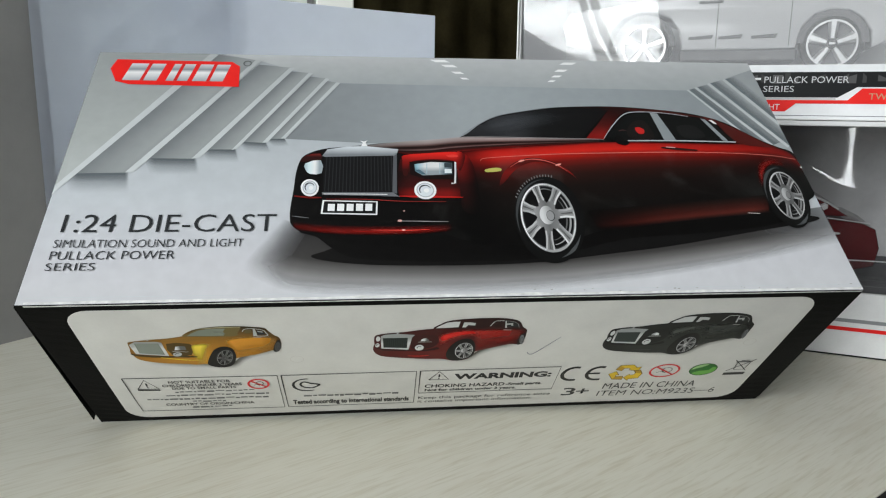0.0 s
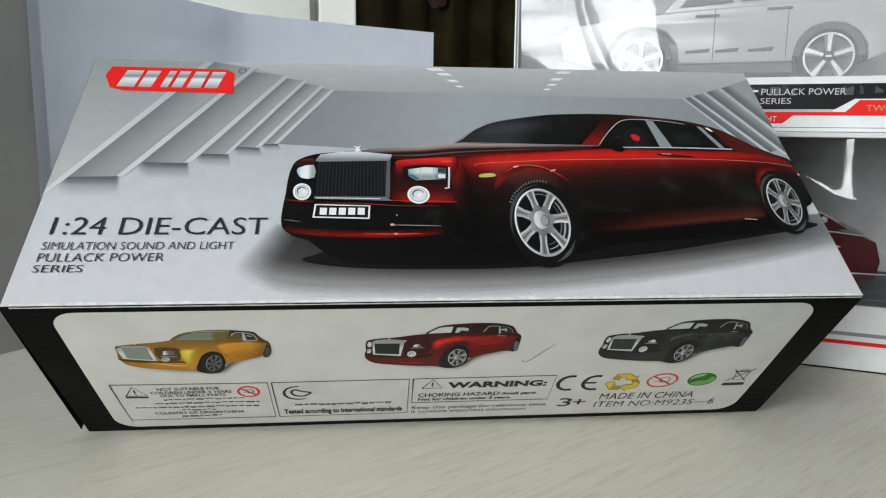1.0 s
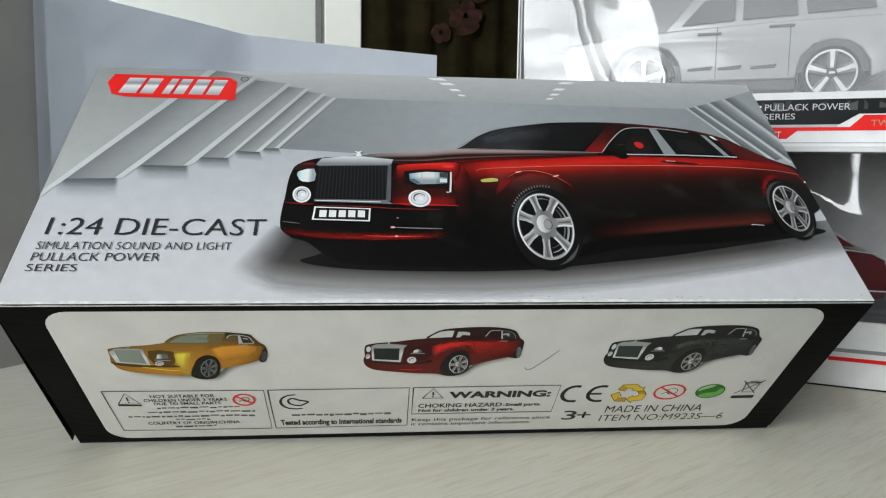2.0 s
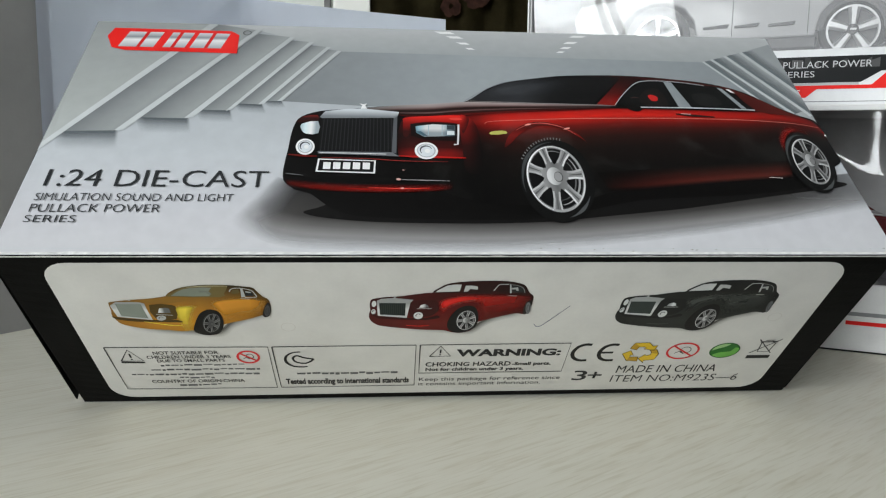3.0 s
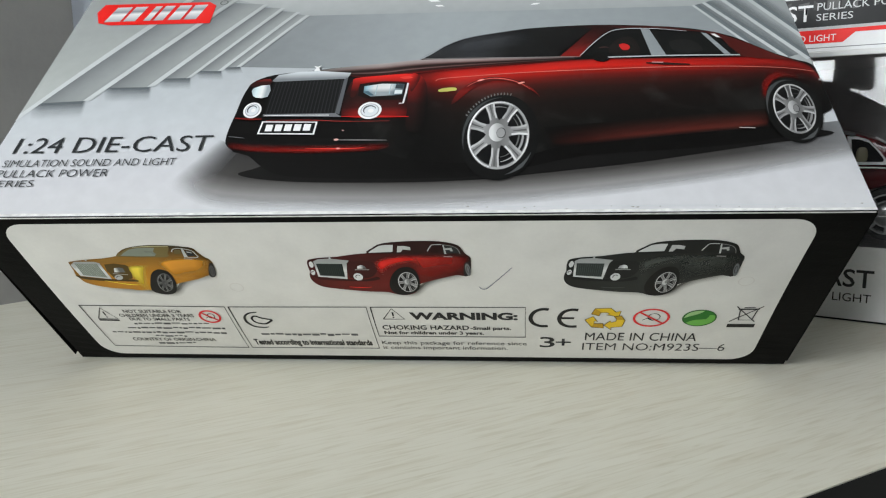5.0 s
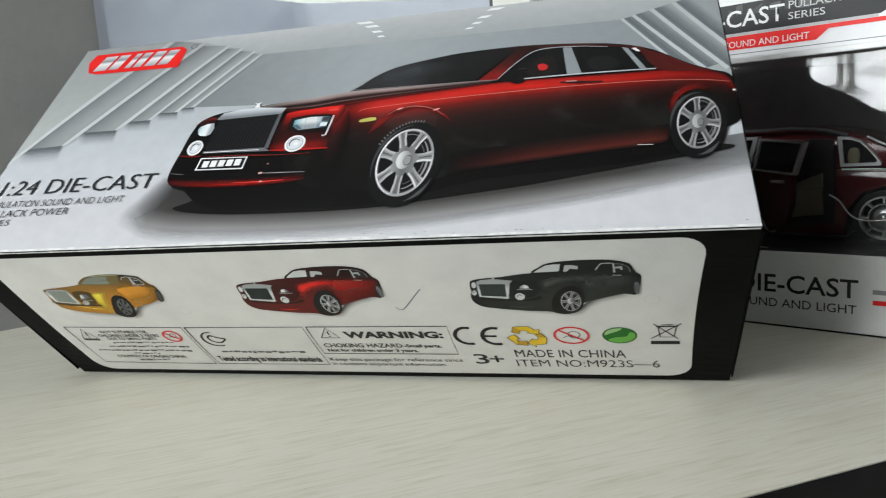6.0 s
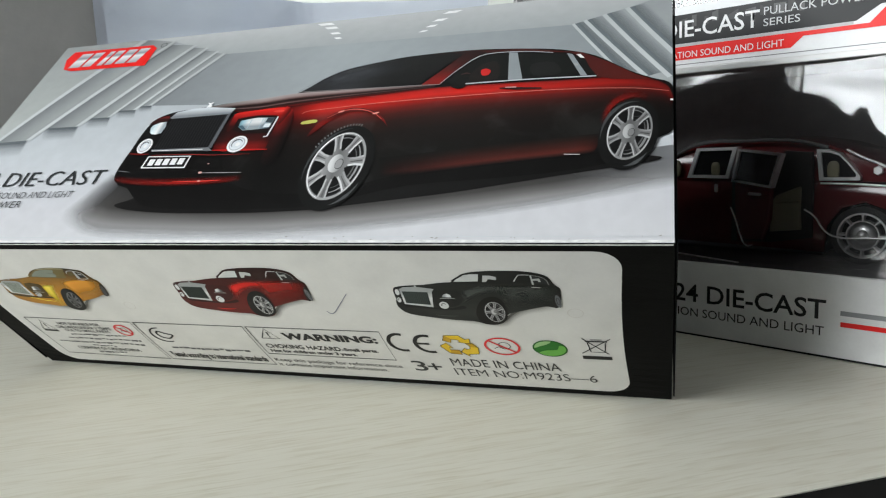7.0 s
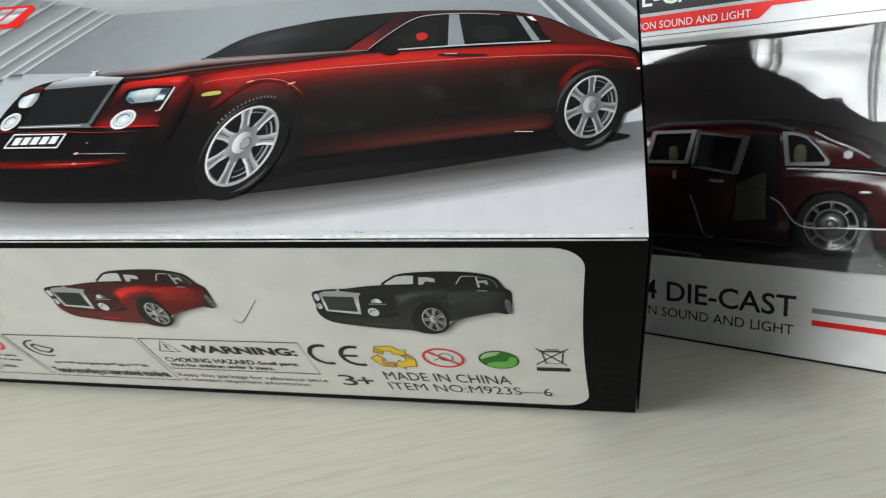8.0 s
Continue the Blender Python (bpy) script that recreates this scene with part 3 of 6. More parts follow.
for c0, lean in (((-2.1, 142.9, 7.6, 2.0), 1.4), ((2.4, 139.1, 6.2, 1.9), 1.2), ((6.3, 134.0, 4.6, 1.6), 1.0), ((9.3, 129.6, 3.2, 1.3), 0.8),
                 ((64.7, 142.5, 6.8, 1.9), -1.4), ((60.0, 136.8, 5.2, 1.8), -1.2), ((56.9, 132.3, 4.0, 1.5), -1.0), ((53.7, 128.6, 3.0, 1.2), -0.8)):
    u, v, w, h = c0
    top.area("hall_lamp", [(u - w / 2 + lean, v - h / 2), (u + w / 2 + lean, v - h / 2), (u + w / 2 - lean, v + h / 2), (u - w / 2 - lean, v + h / 2)], LAMP_INK, 5, hall)


def glow_ink():
    """Soft printed shade under the car, strongest below its middle."""
    mat = material("floor_shade", (0.5, 0.5, 0.5), 0.3, 0.0, 0.0, 0.35)
    tc = node(mat, "ShaderNodeTexCoord")
    sep = node(mat, "ShaderNodeSeparateXYZ")
    link(mat, tc.outputs["UV"], sep.inputs[0])
    r = ramp(mat, [(p, tuple(v * GAIN for v in lin(c))) for p, c in ((0.0, (35, 34, 34)), (0.48, (55, 53, 52)), (0.62, (94, 92, 91)), (0.8, (140, 139, 139)), (1.0, (185, 186, 187)))])
    link(mat, sep.outputs["Y"], r.inputs["Fac"])
    link(mat, r.outputs["Color"], principled(mat).inputs["Base Color"])
    fade = node(mat, "ShaderNodeMapRange")
    fade.inputs["From Min"].default_value, fade.inputs["From Max"].default_value = 1.0, 0.75
    link(mat, sep.outputs["Y"], fade.inputs["Value"])
    ends = node(mat, "ShaderNodeMath")
    ends.operation = "PINGPONG"
    ends.inputs[1].default_value = 0.5
    link(mat, sep.outputs["X"], ends.inputs[0])
    edge = node(mat, "ShaderNodeMapRange")
    edge.inputs["From Min"].default_value, edge.inputs["From Max"].default_value = 0.0, 0.16
    link(mat, ends.outputs[0], edge.inputs["Value"])
    both = node(mat, "ShaderNodeMath")
    both.operation = "MULTIPLY"
    link(mat, fade.outputs["Result"], both.inputs[0])
    link(mat, edge.outputs["Result"], both.inputs[1])
    link(mat, both.outputs[0], principled(mat).inputs["Alpha"])
    return mat


top.band("car_shade", [(-74, 40), (-60, 34), (-30, 30), (10, 28), (50, 30), (110, 37), (200, 50)],
         [(-90, 15), (-70, 4), (-36, 1.5), (10, 1.5), (60, 5.5), (120, 15), (200, 32)], glow_ink(), 7, hall)

# --- the printed limousine
BLACK_INK = ink(7, 6, 6)
DARK_INK = ink(17, 16, 16)
SILVER = ink(176, 182, 186)
BRIGHT = ink(232, 236, 240)
limo = top.area("limousine_print", [(-71.5, 41.2), (-71.3, 49.0), (-70.7, 56), (-70.3, 64.4), (-69.2, 71.6), (-66.8, 76.4), (-58.9, 80.3), (-45.7, 82.1), (-30.8, 84.2), (-10.5, 86.4), (3.7, 88.3), (13.6, 97.0), (22.1, 102.3), (33.3, 105.6), (48, 108.6), (67.0, 109.9),
                                    (85, 109.9), (106.0, 107.8), (122, 104.9), (135.9, 99.0), (147.7, 88.8), (157.0, 82.4), (162.6, 79.4), (164.4, 73), (164.4, 60), (163.6, 52.0), (158, 47.6), (142, 36), (110, 31), (70, 28), (40.3, 20.8), (6.4, 20.5), (-26.6, 24.6), (-48.6, 27.3), (-63.5, 31.6), (-70.0, 36.0)],
                BLACK_INK, 9, None, "dark red printed limousine seen from the front corner", smooth=3)
top.area("ground_shadow", [(-62.2, 20.7), (-57.0, 23.0), (-44.2, 27.4), (-4.1, 29.4), (66.2, 33.5), (142.8, 41.3), (155.3, 39.8), (160.5, 38.2), (154.5, 35.8), (139.5, 33.3), (113.0, 28.4), (87.5, 23.7), (63.2, 20.4), (46.6, 18.2), (32, 16.3), (5.9, 15.2), (-26.8, 15.5), (-43.9, 16.5), (-56.8, 18.4)], DARK_INK, 8, limo, smooth=3)
top.area("underside_print", [(-67, 34), (-60.5, 30.8), (-55, 25.5), (-48, 20.6), (-36, 18.2), (0, 17), (40, 19), (40, 30), (-20, 33)], ink(9, 8, 8), 8.6, limo, smooth=2)
SIDE = graded("door_side_tone", [(0.0, (92, 14, 11)), (0.03, (182, 27, 20)), (0.09, (208, 35, 25)), (0.14, (164, 24, 17)), (0.20, (108, 20, 14)), (0.27, (68, 18, 13)), (0.36, (38, 15, 11)), (0.5, (20, 12, 10)), (0.76, (11, 9, 8)), (1.0, (8, 7, 7))], "Y",
              cross=("X", (0.0, 1.0), [(0.0, (150, 140, 140)), (0.09, (225, 215, 215)), (0.155, (190, 180, 180)), (0.20, (104, 94, 94)), (0.25, (150, 140, 140)), (0.31, (235, 230, 230)), (0.45, (255, 255, 255)), (0.58, (236, 230, 230)), (0.72, (200, 190, 190)), (0.86, (150, 142, 142)), (1.0, (104, 100, 100))]), smudge_haze=0.016)
top.band("side_print", [(-20.5, 74.9), (-11.0, 76.3), (-0.9, 78.2), (12.0, 80.1), (30.1, 81.9), (51.2, 83.6), (72.6, 85.4), (99.3, 85.2), (126.3, 84.6), (147, 84.2), (160.5, 79.4), (164.0, 71)],
         [(-21.0, 52), (-12.9, 35.5), (0.2, 28), (17.9, 25), (40.8, 26), (61.3, 32.8), (86.1, 35.7), (111.6, 38.8), (135.1, 41.2), (143.5, 43.0), (155.3, 46.7), (162.4, 52.1)], SIDE, 10, limo, across=14)
SILL = graded("sill_tone", [(0.0, (14, 11, 10)), (0.25, (36, 17, 13)), (0.55, (62, 24, 19)), (0.78, (86, 33, 26)), (0.9, (52, 21, 17)), (1.0, (18, 14, 12))], "Y",
              cross=("X", (0.0, 1.0), [(0.0, (52, 60, 60)), (0.15, (130, 120, 120)), (0.4, (215, 210, 210)), (0.8, (255, 255, 255)), (1.0, (120, 115, 115))]))
top.band("sill_print", [(55, 43.5), (72, 45.2), (90, 47.2), (112, 49.4), (134, 51.4), (141, 51.8)], [(58, 32.6), (72, 33.9), (90, 36.3), (112, 38.9), (132, 41.0), (138, 41.8)], SILL, 11, limo)
HOOD = graded("hood_tone", [(0.0, (172, 164, 161)), (0.22, (150, 134, 131)), (0.36, (96, 70, 67)), (0.44, (26, 14, 13)), (0.58, (44, 22, 20)), (0.66, (120, 92, 88)), (0.72, (34, 13, 11)), (0.85, (52, 13, 11)), (1.0, (110, 18, 14))], "Y",
              cross=("X", (0.0, 1.0), [(0.0, (150, 150, 150)), (0.3, (255, 255, 255)), (0.75, (230, 220, 220)), (1.0, (140, 130, 130))]))
top.band("hood_print", [(-40.8, 82.3), (-25.8, 84.7), (-10.5, 86.3), (3.7, 88.0), (20.5, 87.9), (41.3, 87.6), (69.8, 87.4)],
         [(-28.3, 79.0), (-20.9, 77.0), (-10.9, 76.8), (-0.8, 78.4), (19.7, 81.0), (40.7, 83.0), (69.4, 85.2)], HOOD, 11, limo)
SHIELD = graded("windscreen_tone", [(0.0, (30, 30, 32)), (0.3, (44, 45, 48)), (0.5, (16, 16, 17)), (1.0, (9, 8, 9))], "X", (0.005, 0.08), "Object")
top.area("windscreen_print", [(5.6, 89.3), (13.5, 95.7), (22.0, 101.4), (33.1, 104.5), (44.4, 107.0), (55.7, 108.4), (72.5, 109.0), (79.3, 108.5), (70.1, 97.8), (62.2, 88.3), (41.5, 88.4), (20.6, 88.7)], SHIELD, 12, limo)
top.band("windscreen_sheen", [(9.0, 93.0), (16.0, 98.4), (26.0, 103.0), (38.0, 105.6), (50.0, 107.4)], [(20.0, 89.0), (28.0, 90.2), (38.0, 92.4), (48.0, 96.0), (56.0, 100.0)],
         soft_ink("windscreen_sheen_ink", (62, 64, 68), ((0.0, 0.1), (0.35, 0.9), (0.6, 0.6), (1.0, 0.0)), ((0.0, 0.0), (0.3, 0.9), (0.6, 0.8), (1.0, 0.0))), 12.4, limo)
top.line("windscreen_line", [(4.5, 88.6), (22, 88.2), (42, 87.7), (62, 87.4), (72, 87.0)], 0.6, ink(128, 124, 124), 13, limo, taper=0.5)
top.line("windscreen_line", [(3.7, 88.6), (13.4, 96.8), (22.2, 102.2), (33.3, 105.3), (48, 108.2)], 0.5, ink(120, 122, 126), 13, limo, taper=0.6)
ROOF = graded("roof_tone", [(0.0, (24, 12, 11)), (0.35, (52, 13, 11)), (0.75, (66, 16, 13)), (1.0, (80, 19, 15))], "X", (0.06, 0.155), "Object")
top.area("roof_print", [(60, 109.0), (81.0, 109.5), (105.9, 107.5), (129.8, 101.9), (141.2, 93.9), (151.6, 84.8), (157.2, 81.4), (143.0, 83.0), (136.0, 85.5), (131.8, 96.9), (125.4, 102.3), (105.2, 105.6), (83.1, 107.0)], ROOF, 12, limo)
top.area("pillar_print", [(79.3, 108.6), (83.6, 108.7), (88.8, 107.2), (82.2, 102.6), (76.1, 93.9), (71.8, 86.8), (63.1, 87.3), (71.5, 97.9)],
         graded("pillar_tone", [(0.0, (128, 20, 16)), (0.3, (78, 15, 12)), (0.7, (52, 12, 10)), (1.0, (30, 10, 9))], "Y", (0.087, 0.109), "Object", cross=("X", (0.063, 0.089), [(0.0, (235, 230, 230)), (0.35, (255, 255, 255)), (0.7, (190, 180, 180)), (1.0, (150, 140, 140))])), 13, limo)
for pts in ([(74.2, 88.6), (80.3, 97.0), (86.6, 103.6), (94.1, 105.4), (99.1, 105.2), (101.7, 87.2), (83.8, 86.4), (77.1, 86.4)], [(102.8, 104.5), (118.5, 102.4), (124.0, 101.4), (131.0, 86.7), (107.6, 87.2)], [(126.0, 101.0), (130.8, 96.8), (136.9, 85.9), (132.6, 86.0)]):
    top.area("window_print", pts, ink(12, 13, 13), 13, limo)
top.area("window_shade", [(84.2, 92.0), (88.4, 98.6), (94.8, 99.6), (96.8, 88.2), (86.0, 87.4)], ink(24, 20, 19), 13.4, limo, smooth=3)
top.area("window_shade", [(110.0, 96.0), (119.0, 96.6), (122.6, 89.0), (112.0, 88.4)], ink(24, 24, 24), 13.4, limo, smooth=3)
for pts in ([(98.9, 105.6), (102.6, 105.1), (107.4, 86.7), (101.4, 86.7)], [(123.8, 101.8), (126.2, 100.9), (133.3, 86.2), (130.8, 86.3)]):
    top.area("window_pillar", pts, ink(132, 138, 141), 14, limo)
top.line("window_line", [(83.3, 86.1), (110, 86.2), (136.8, 85.4)], 0.75, ink(178, 182, 184), 15, limo)
top.line("window_line", [(72.0, 87.6), (77.9, 96.0), (85.3, 104.0), (92.8, 106.0), (106, 105.3), (118, 103.0)], 0.5, SILVER, 15, limo, taper=0.4)
top.area("window_glint", [(127.7, 100.5), (129.4, 100.6), (131.4, 97.6), (129.7, 98.0)], BRIGHT, 15, limo)
top.area("window_glint", [(127.2, 94.8), (129.5, 93.8), (128.3, 92.7)], ink(150, 152, 152), 15, limo)
top.line("sill_glint", [(127.6, 41.3), (133.2, 40.9)], 0.7, ink(200, 196, 192), 15, limo, smooth=0, taper=0.5)
top.area("mirror_print", [(77.4, 88.2), (79.8, 89.6), (81.4, 87.4), (84.0, 85.2), (81.4, 83.0), (77.4, 84.6)], ink(10, 8, 8), 15.2, limo, smooth=3)
top.line("mirror_shade", [(80.2, 92.6), (82.2, 93.2), (84.2, 92.8)], 0.9, ink(58, 40, 38), 15, limo, taper=0.6)
top.area("mirror_cap", [(88.8, 94.6), (91.0, 95.2), (93.0, 93.5), (92.4, 91.0), (90.2, 90.6), (89.0, 92.3)], ink(176, 34, 32), 16, limo, smooth=3)
top.line("door_handle", [(98.6, 81.7), (106.0, 80.9), (116.0, 80.0)], 1.7, ink(44, 20, 18), 14, limo, taper=0.5)
top.line("door_handle_glint", [(101.0, 82.0), (105.5, 81.7)], 0.6, ink(190, 150, 146), 15, limo)
top.line("pinstripe", [(11.3, 73.0), (14.0, 74.6), (29.3, 76.0), (50.1, 77.4), (76.5, 78.2), (103.2, 78.7), (130.1, 78.2), (151.3, 76.4), (162.6, 73.8)], 0.5, ink(196, 112, 100), 14, limo, taper=0.5)
ARCH = graded("arch_tone", [(0.0, (60, 13, 11)), (0.35, (112, 19, 16)), (0.6, (74, 15, 12)), (0.9, (96, 22, 18)), (1.0, (130, 34, 29))], "Y", (0.056, 0.076), "Object")
top.area("wheel_arch", [(18.3, 58.1), (20.7, 65.2), (24.9, 70.3), (29.8, 73.5), (35.3, 75.0), (41.5, 73.8), (46.7, 71.3), (51.3, 66.8), (54.2, 61.6), (51.8, 64.9), (46.7, 69.1), (40.8, 71.9), (35.0, 72.1), (29.8, 69.9), (25.2, 65.8), (21.1, 60.4)], ARCH, 14, limo, smooth=3)
top.line("wheel_arch_glint", [(24.6, 69.2), (29.6, 72.6), (35.2, 74.0), (41.2, 73.0), (46.4, 70.4), (50.4, 66.6)], 0.55, ink(206, 96, 86), 14.4, limo, taper=0.8)
for u, v in ((30.2, 72.9), (46.9, 70.6)):
    top.area("wheel_arch_glint", top.ring_pts((u, v), (u + 1.5, v + 0.5), (u - 0.1, v + 0.5), 1.0, 12), ink(236, 150, 138), 14.6, limo)
top.band("rear_arch_glow", [(139.4, 57.6), (140.6, 65.2), (144.3, 72.2), (150.5, 75.2), (156.5, 72.8)], [(141.5, 56.3), (142.8, 62.9), (146.2, 68.4), (151.0, 70.6), (155.8, 68.7)], soft_ink("rear_arch_ink", (150, 27, 22), ((0.0, 0.0), (0.45, 0.5), (0.75, 0.8), (0.9, 0.3), (1.0, 0.0)), ((0.0, 0.0), (0.3, 0.8), (0.6, 0.7), (1.0, 0.0))), 13.6, limo)
top.area("fender_red", [(-23.0, 76.2), (-12, 77.6), (-2, 78.4), (4.4, 77.4), (4.0, 72.6), (1.6, 66.5), (0.4, 70.6), (-1.4, 73.0), (-10, 73.9), (-18, 73.0), (-20.8, 71.0), (-21.8, 64.5), (-23.8, 64.6), (-23.8, 73)],
         graded("fender_tone", [(0.0, (60, 12, 10)), (0.4, (150, 21, 17)), (0.70, (226, 40, 32)), (0.9, (206, 32, 26)), (1.0, (150, 22, 18))], "Y", (0.0645, 0.0785), "Object",
                cross=("X", (-0.0236, 0.0042), [(0.0, (215, 210, 210)), (0.25, (255, 255, 255)), (0.7, (240, 235, 235)), (0.88, (255, 255, 255)), (1.0, (100, 90, 90))])), 14, limo, smooth=3)
top.area("nose_print", [(-24.6, 74.0), (-12, 75.2), (0, 75.6), (3.0, 66.0), (3.6, 56.0), (1.6, 51.6), (-12, 52.0), (-26.0, 52.4)],
         graded("nose_tone", [(0.0, (120, 18, 15)), (0.14, (62, 12, 10)), (0.45, (34, 9, 8)), (0.8, (84, 14, 12)), (1.0, (150, 22, 18))], "Y", (0.0515, 0.0755), "Object",
                cross=("X", (-0.026, 0.0036), [(0.0, (120, 110, 110)), (0.2, (245, 240, 240)), (0.75, (255, 255, 255)), (1.0, (90, 80, 80))])), 13, limo, smooth=2)
top.area("corner_print", [(0.4, 77.2), (4.6, 77.0), (7.4, 72.0), (8.6, 62.0), (8.8, 50.0), (6.4, 42.0), (1.0, 44.0), (0.6, 56.0)],
         graded("corner_tone", [(0.0, (16, 7, 6)), (0.4, (44, 10, 9)), (0.75, (120, 18, 15)), (0.92, (196, 30, 24)), (1.0, (150, 22, 18))], "Y", (0.042, 0.0772), "Object",
                cross=("X", (0.0, 0.0090), [(0.0, (230, 225, 225)), (0.35, (255, 255, 255)), (0.7, (150, 140, 140)), (1.0, (50, 40, 40))])), 13.4, limo, smooth=3)
top.area("fender_glint", [(-4.0, 76.0), (-0.5, 76.7), (1.6, 75.6), (-1.8, 74.9)], ink(212, 62, 54), 15, limo, smooth=3)
top.area("fender_red", [(-69.0, 72.2), (-66.2, 76.0), (-60.2, 77.1), (-59.6, 73.3), (-64, 72.6)], graded("far_fender_tone", [(0.0, (40, 12, 11)), (0.6, (132, 28, 25)), (1.0, (70, 15, 13))], "Y", (0.072, 0.0772), "Object"), 14, limo, smooth=2)

# front of the printed car
top.area("grille_print", [(-58.2, 75.7), (-27.6, 76.6), (-28.6, 54.0), (-58.4, 54.0)], ink(16, 16, 17), 14, limo)
for k in range(20):
    u = -57.2 + k * 1.5
    top.line("grille_slat", [(u, 75.0 + k * 0.03), (u - 0.4 + 0.02 * k, 54.6)], 0.45, ink(38, 38, 40), 15, limo, smooth=0)
CHROME_INK = graded("chrome_tone", [(0.0, (120, 124, 128)), (0.5, (198, 203, 207)), (1.0, (160, 165, 169))], "Y", (0.0735, 0.082), "Object")
top.area("grille_frame", [(-59.2, 75.6), (-57.0, 79.6), (-48.1, 81.4), (-40.7, 81.8), (-25.4, 79.8), (-26.2, 77.0), (-27.4, 75.9), (-58.0, 75.0)], CHROME_INK, 16, limo)
top.area("grille_frame", [(-58.8, 54.2), (-28.6, 54.0), (-25.8, 51.6), (-35.6, 52.0), (-58.5, 52.8)], ink(104, 106, 110), 16, limo)
top.area("grille_frame", [(-27.8, 76.4), (-26.2, 77.6), (-26.9, 53.3), (-28.8, 54.0)], ink(84, 86, 90), 16, limo)
top.line("grille_glint", [(-58.0, 53.2), (-44, 53.1), (-31, 52.8)], 0.4, BRIGHT, 17, limo)
top.area("hood_ornament", [(-42.0, 81.7), (-41.3, 83.8), (-42.6, 85.2), (-40.8, 84.7), (-39.2, 85.4), (-40.1, 83.8), (-39.2, 81.8)], ink(226, 229, 231), 16, limo)
LAMP = graded("headlamp_tone", [(0.0, (66, 88, 98)), (0.12, (150, 190, 204)), (0.30, (240, 249, 252)), (0.5, (230, 243, 248)), (0.66, (246, 250, 252)), (0.8, (150, 170, 178)), (1.0, (60, 66, 70))], "X", (-0.019, -0.001), "Object",
               cross=("Y", (0.0636, 0.0722), [(0.0, (160, 170, 175)), (0.3, (255, 255, 255)), (0.75, (235, 240, 242)), (1.0, (120, 130, 136))]))
top.area("headlamp_recess", [(-20.8, 72.2), (-10, 73.4), (-0.4, 72.4), (-1.4, 61.5), (-14, 61.8), (-20.6, 64.6)], ink(20, 12, 12), 15, limo)
top.area("headlamp_print", [(-18.6, 70.6), (-11.2, 72.0), (-1.6, 71.5), (-2.0, 64.6), (-15.2, 63.9), (-18.5, 66.5)], LAMP, 16, limo)
for pts, v in (([(-5.2, 71.4), (-2.0, 71.3), (-2.2, 68.6), (-5.4, 68.6)], (52, 62, 68)), ([(-5.3, 67.7), (-2.2, 67.7), (-2.3, 65.2), (-5.5, 65.2)], (206, 214, 216)), ([(-18.4, 67.0), (-15.4, 64.4), (-13.6, 64.4), (-16.6, 67.4)], (70, 96, 108))):
    top.area("headlamp_cell", pts, ink(*v), 17, limo)
for a, b2 in (((-13.0, 71.3), (-13.4, 64.8)), ((-7.2, 71.5), (-7.6, 64.9))):
    top.line("headlamp_bar", [a, b2], 0.3, ink(150, 176, 186), 17, limo, smooth=0)
top.line("headlamp_rim", [(-0.2, 72.0), (-0.6, 66), (-1.3, 59.3), (-3.0, 59.1)], 0.8, ink(206, 204, 206), 17, limo, smooth=0)
top.area("headlamp_print", [(-66.4, 71.0), (-59.7, 73.0), (-59.1, 65.3), (-64.2, 64.8), (-66.2, 67.4)], graded("far_lamp_tone", [(0.0, (120, 146, 156)), (0.4, (206, 222, 228)), (0.75, (240, 246, 248)), (1.0, (150, 160, 166))], "X", (-0.0664, -0.0591), "Object"), 16, limo, smooth=2)
for c, p, q in (((-63.9, 56.9), (-60.1, 57.0), (-64.2, 61.8)), ((-14.6, 55.3), (-9.8, 55.1), (-14.4, 60.5))):
    for k, colour in ((1.0, (226, 229, 231)), (0.80, (168, 172, 176)), (0.70, (206, 211, 215))):
        top.area("fog_lamp", top.ring_pts(c, p, q, k, 28), ink(*colour), 15 + (1.0 - k) * 5, limo)
    top.line("fog_lamp_shade", top.ring_pts(c, p, q, 0.52, 14, 0.4, 3.9), 0.9, ink(78, 81, 86), 17.2, limo, smooth=0, taper=0.7)
    top.area("fog_lamp_bulb", top.ring_pts((c[0] + 0.5, c[1] - 0.3), (p[0] + 0.5, p[1] - 0.3), (q[0] + 0.5, q[1] - 0.3), 0.24, 16), ink(240, 242, 244), 17.4, limo)
top.line("bumper_line", [(-70.2, 52.2), (-64, 51.4), (-58.9, 51.3)], 1.1, ink(104, 22, 18), 15, limo, taper=0.5)
top.line("bumper_line", [(-26.0, 52.0), (-12.1, 51.6), (1.6, 51.2)], 1.3, ink(170, 30, 26), 14, limo, taper=0.7)
top.line("bumper_line", [(-57, 50.4), (-40, 50.2), (-24, 49.0), (-6, 48.8)], 0.4, ink(150, 44, 40), 15, limo, taper=0.6)
top.band("bumper_glow", [(-70, 38.4), (-58, 36.6), (-40, 35.6), (-20, 35.6), (-4.0, 36.6)], [(-69, 34.2), (-57.4, 32.0), (-40, 31.0), (-20, 31.2), (-5.0, 32.6)], soft_ink("bumper_glow_ink", (124, 20, 15), ((0.0, 0.0), (0.35, 0.5), (0.6, 1.0), (0.75, 0.8), (1.0, 0.0)), ((0.0, 0.2), (0.25, 0.6), (0.6, 1.0), (0.85, 0.6), (1.0, 0.0))), 14, limo)
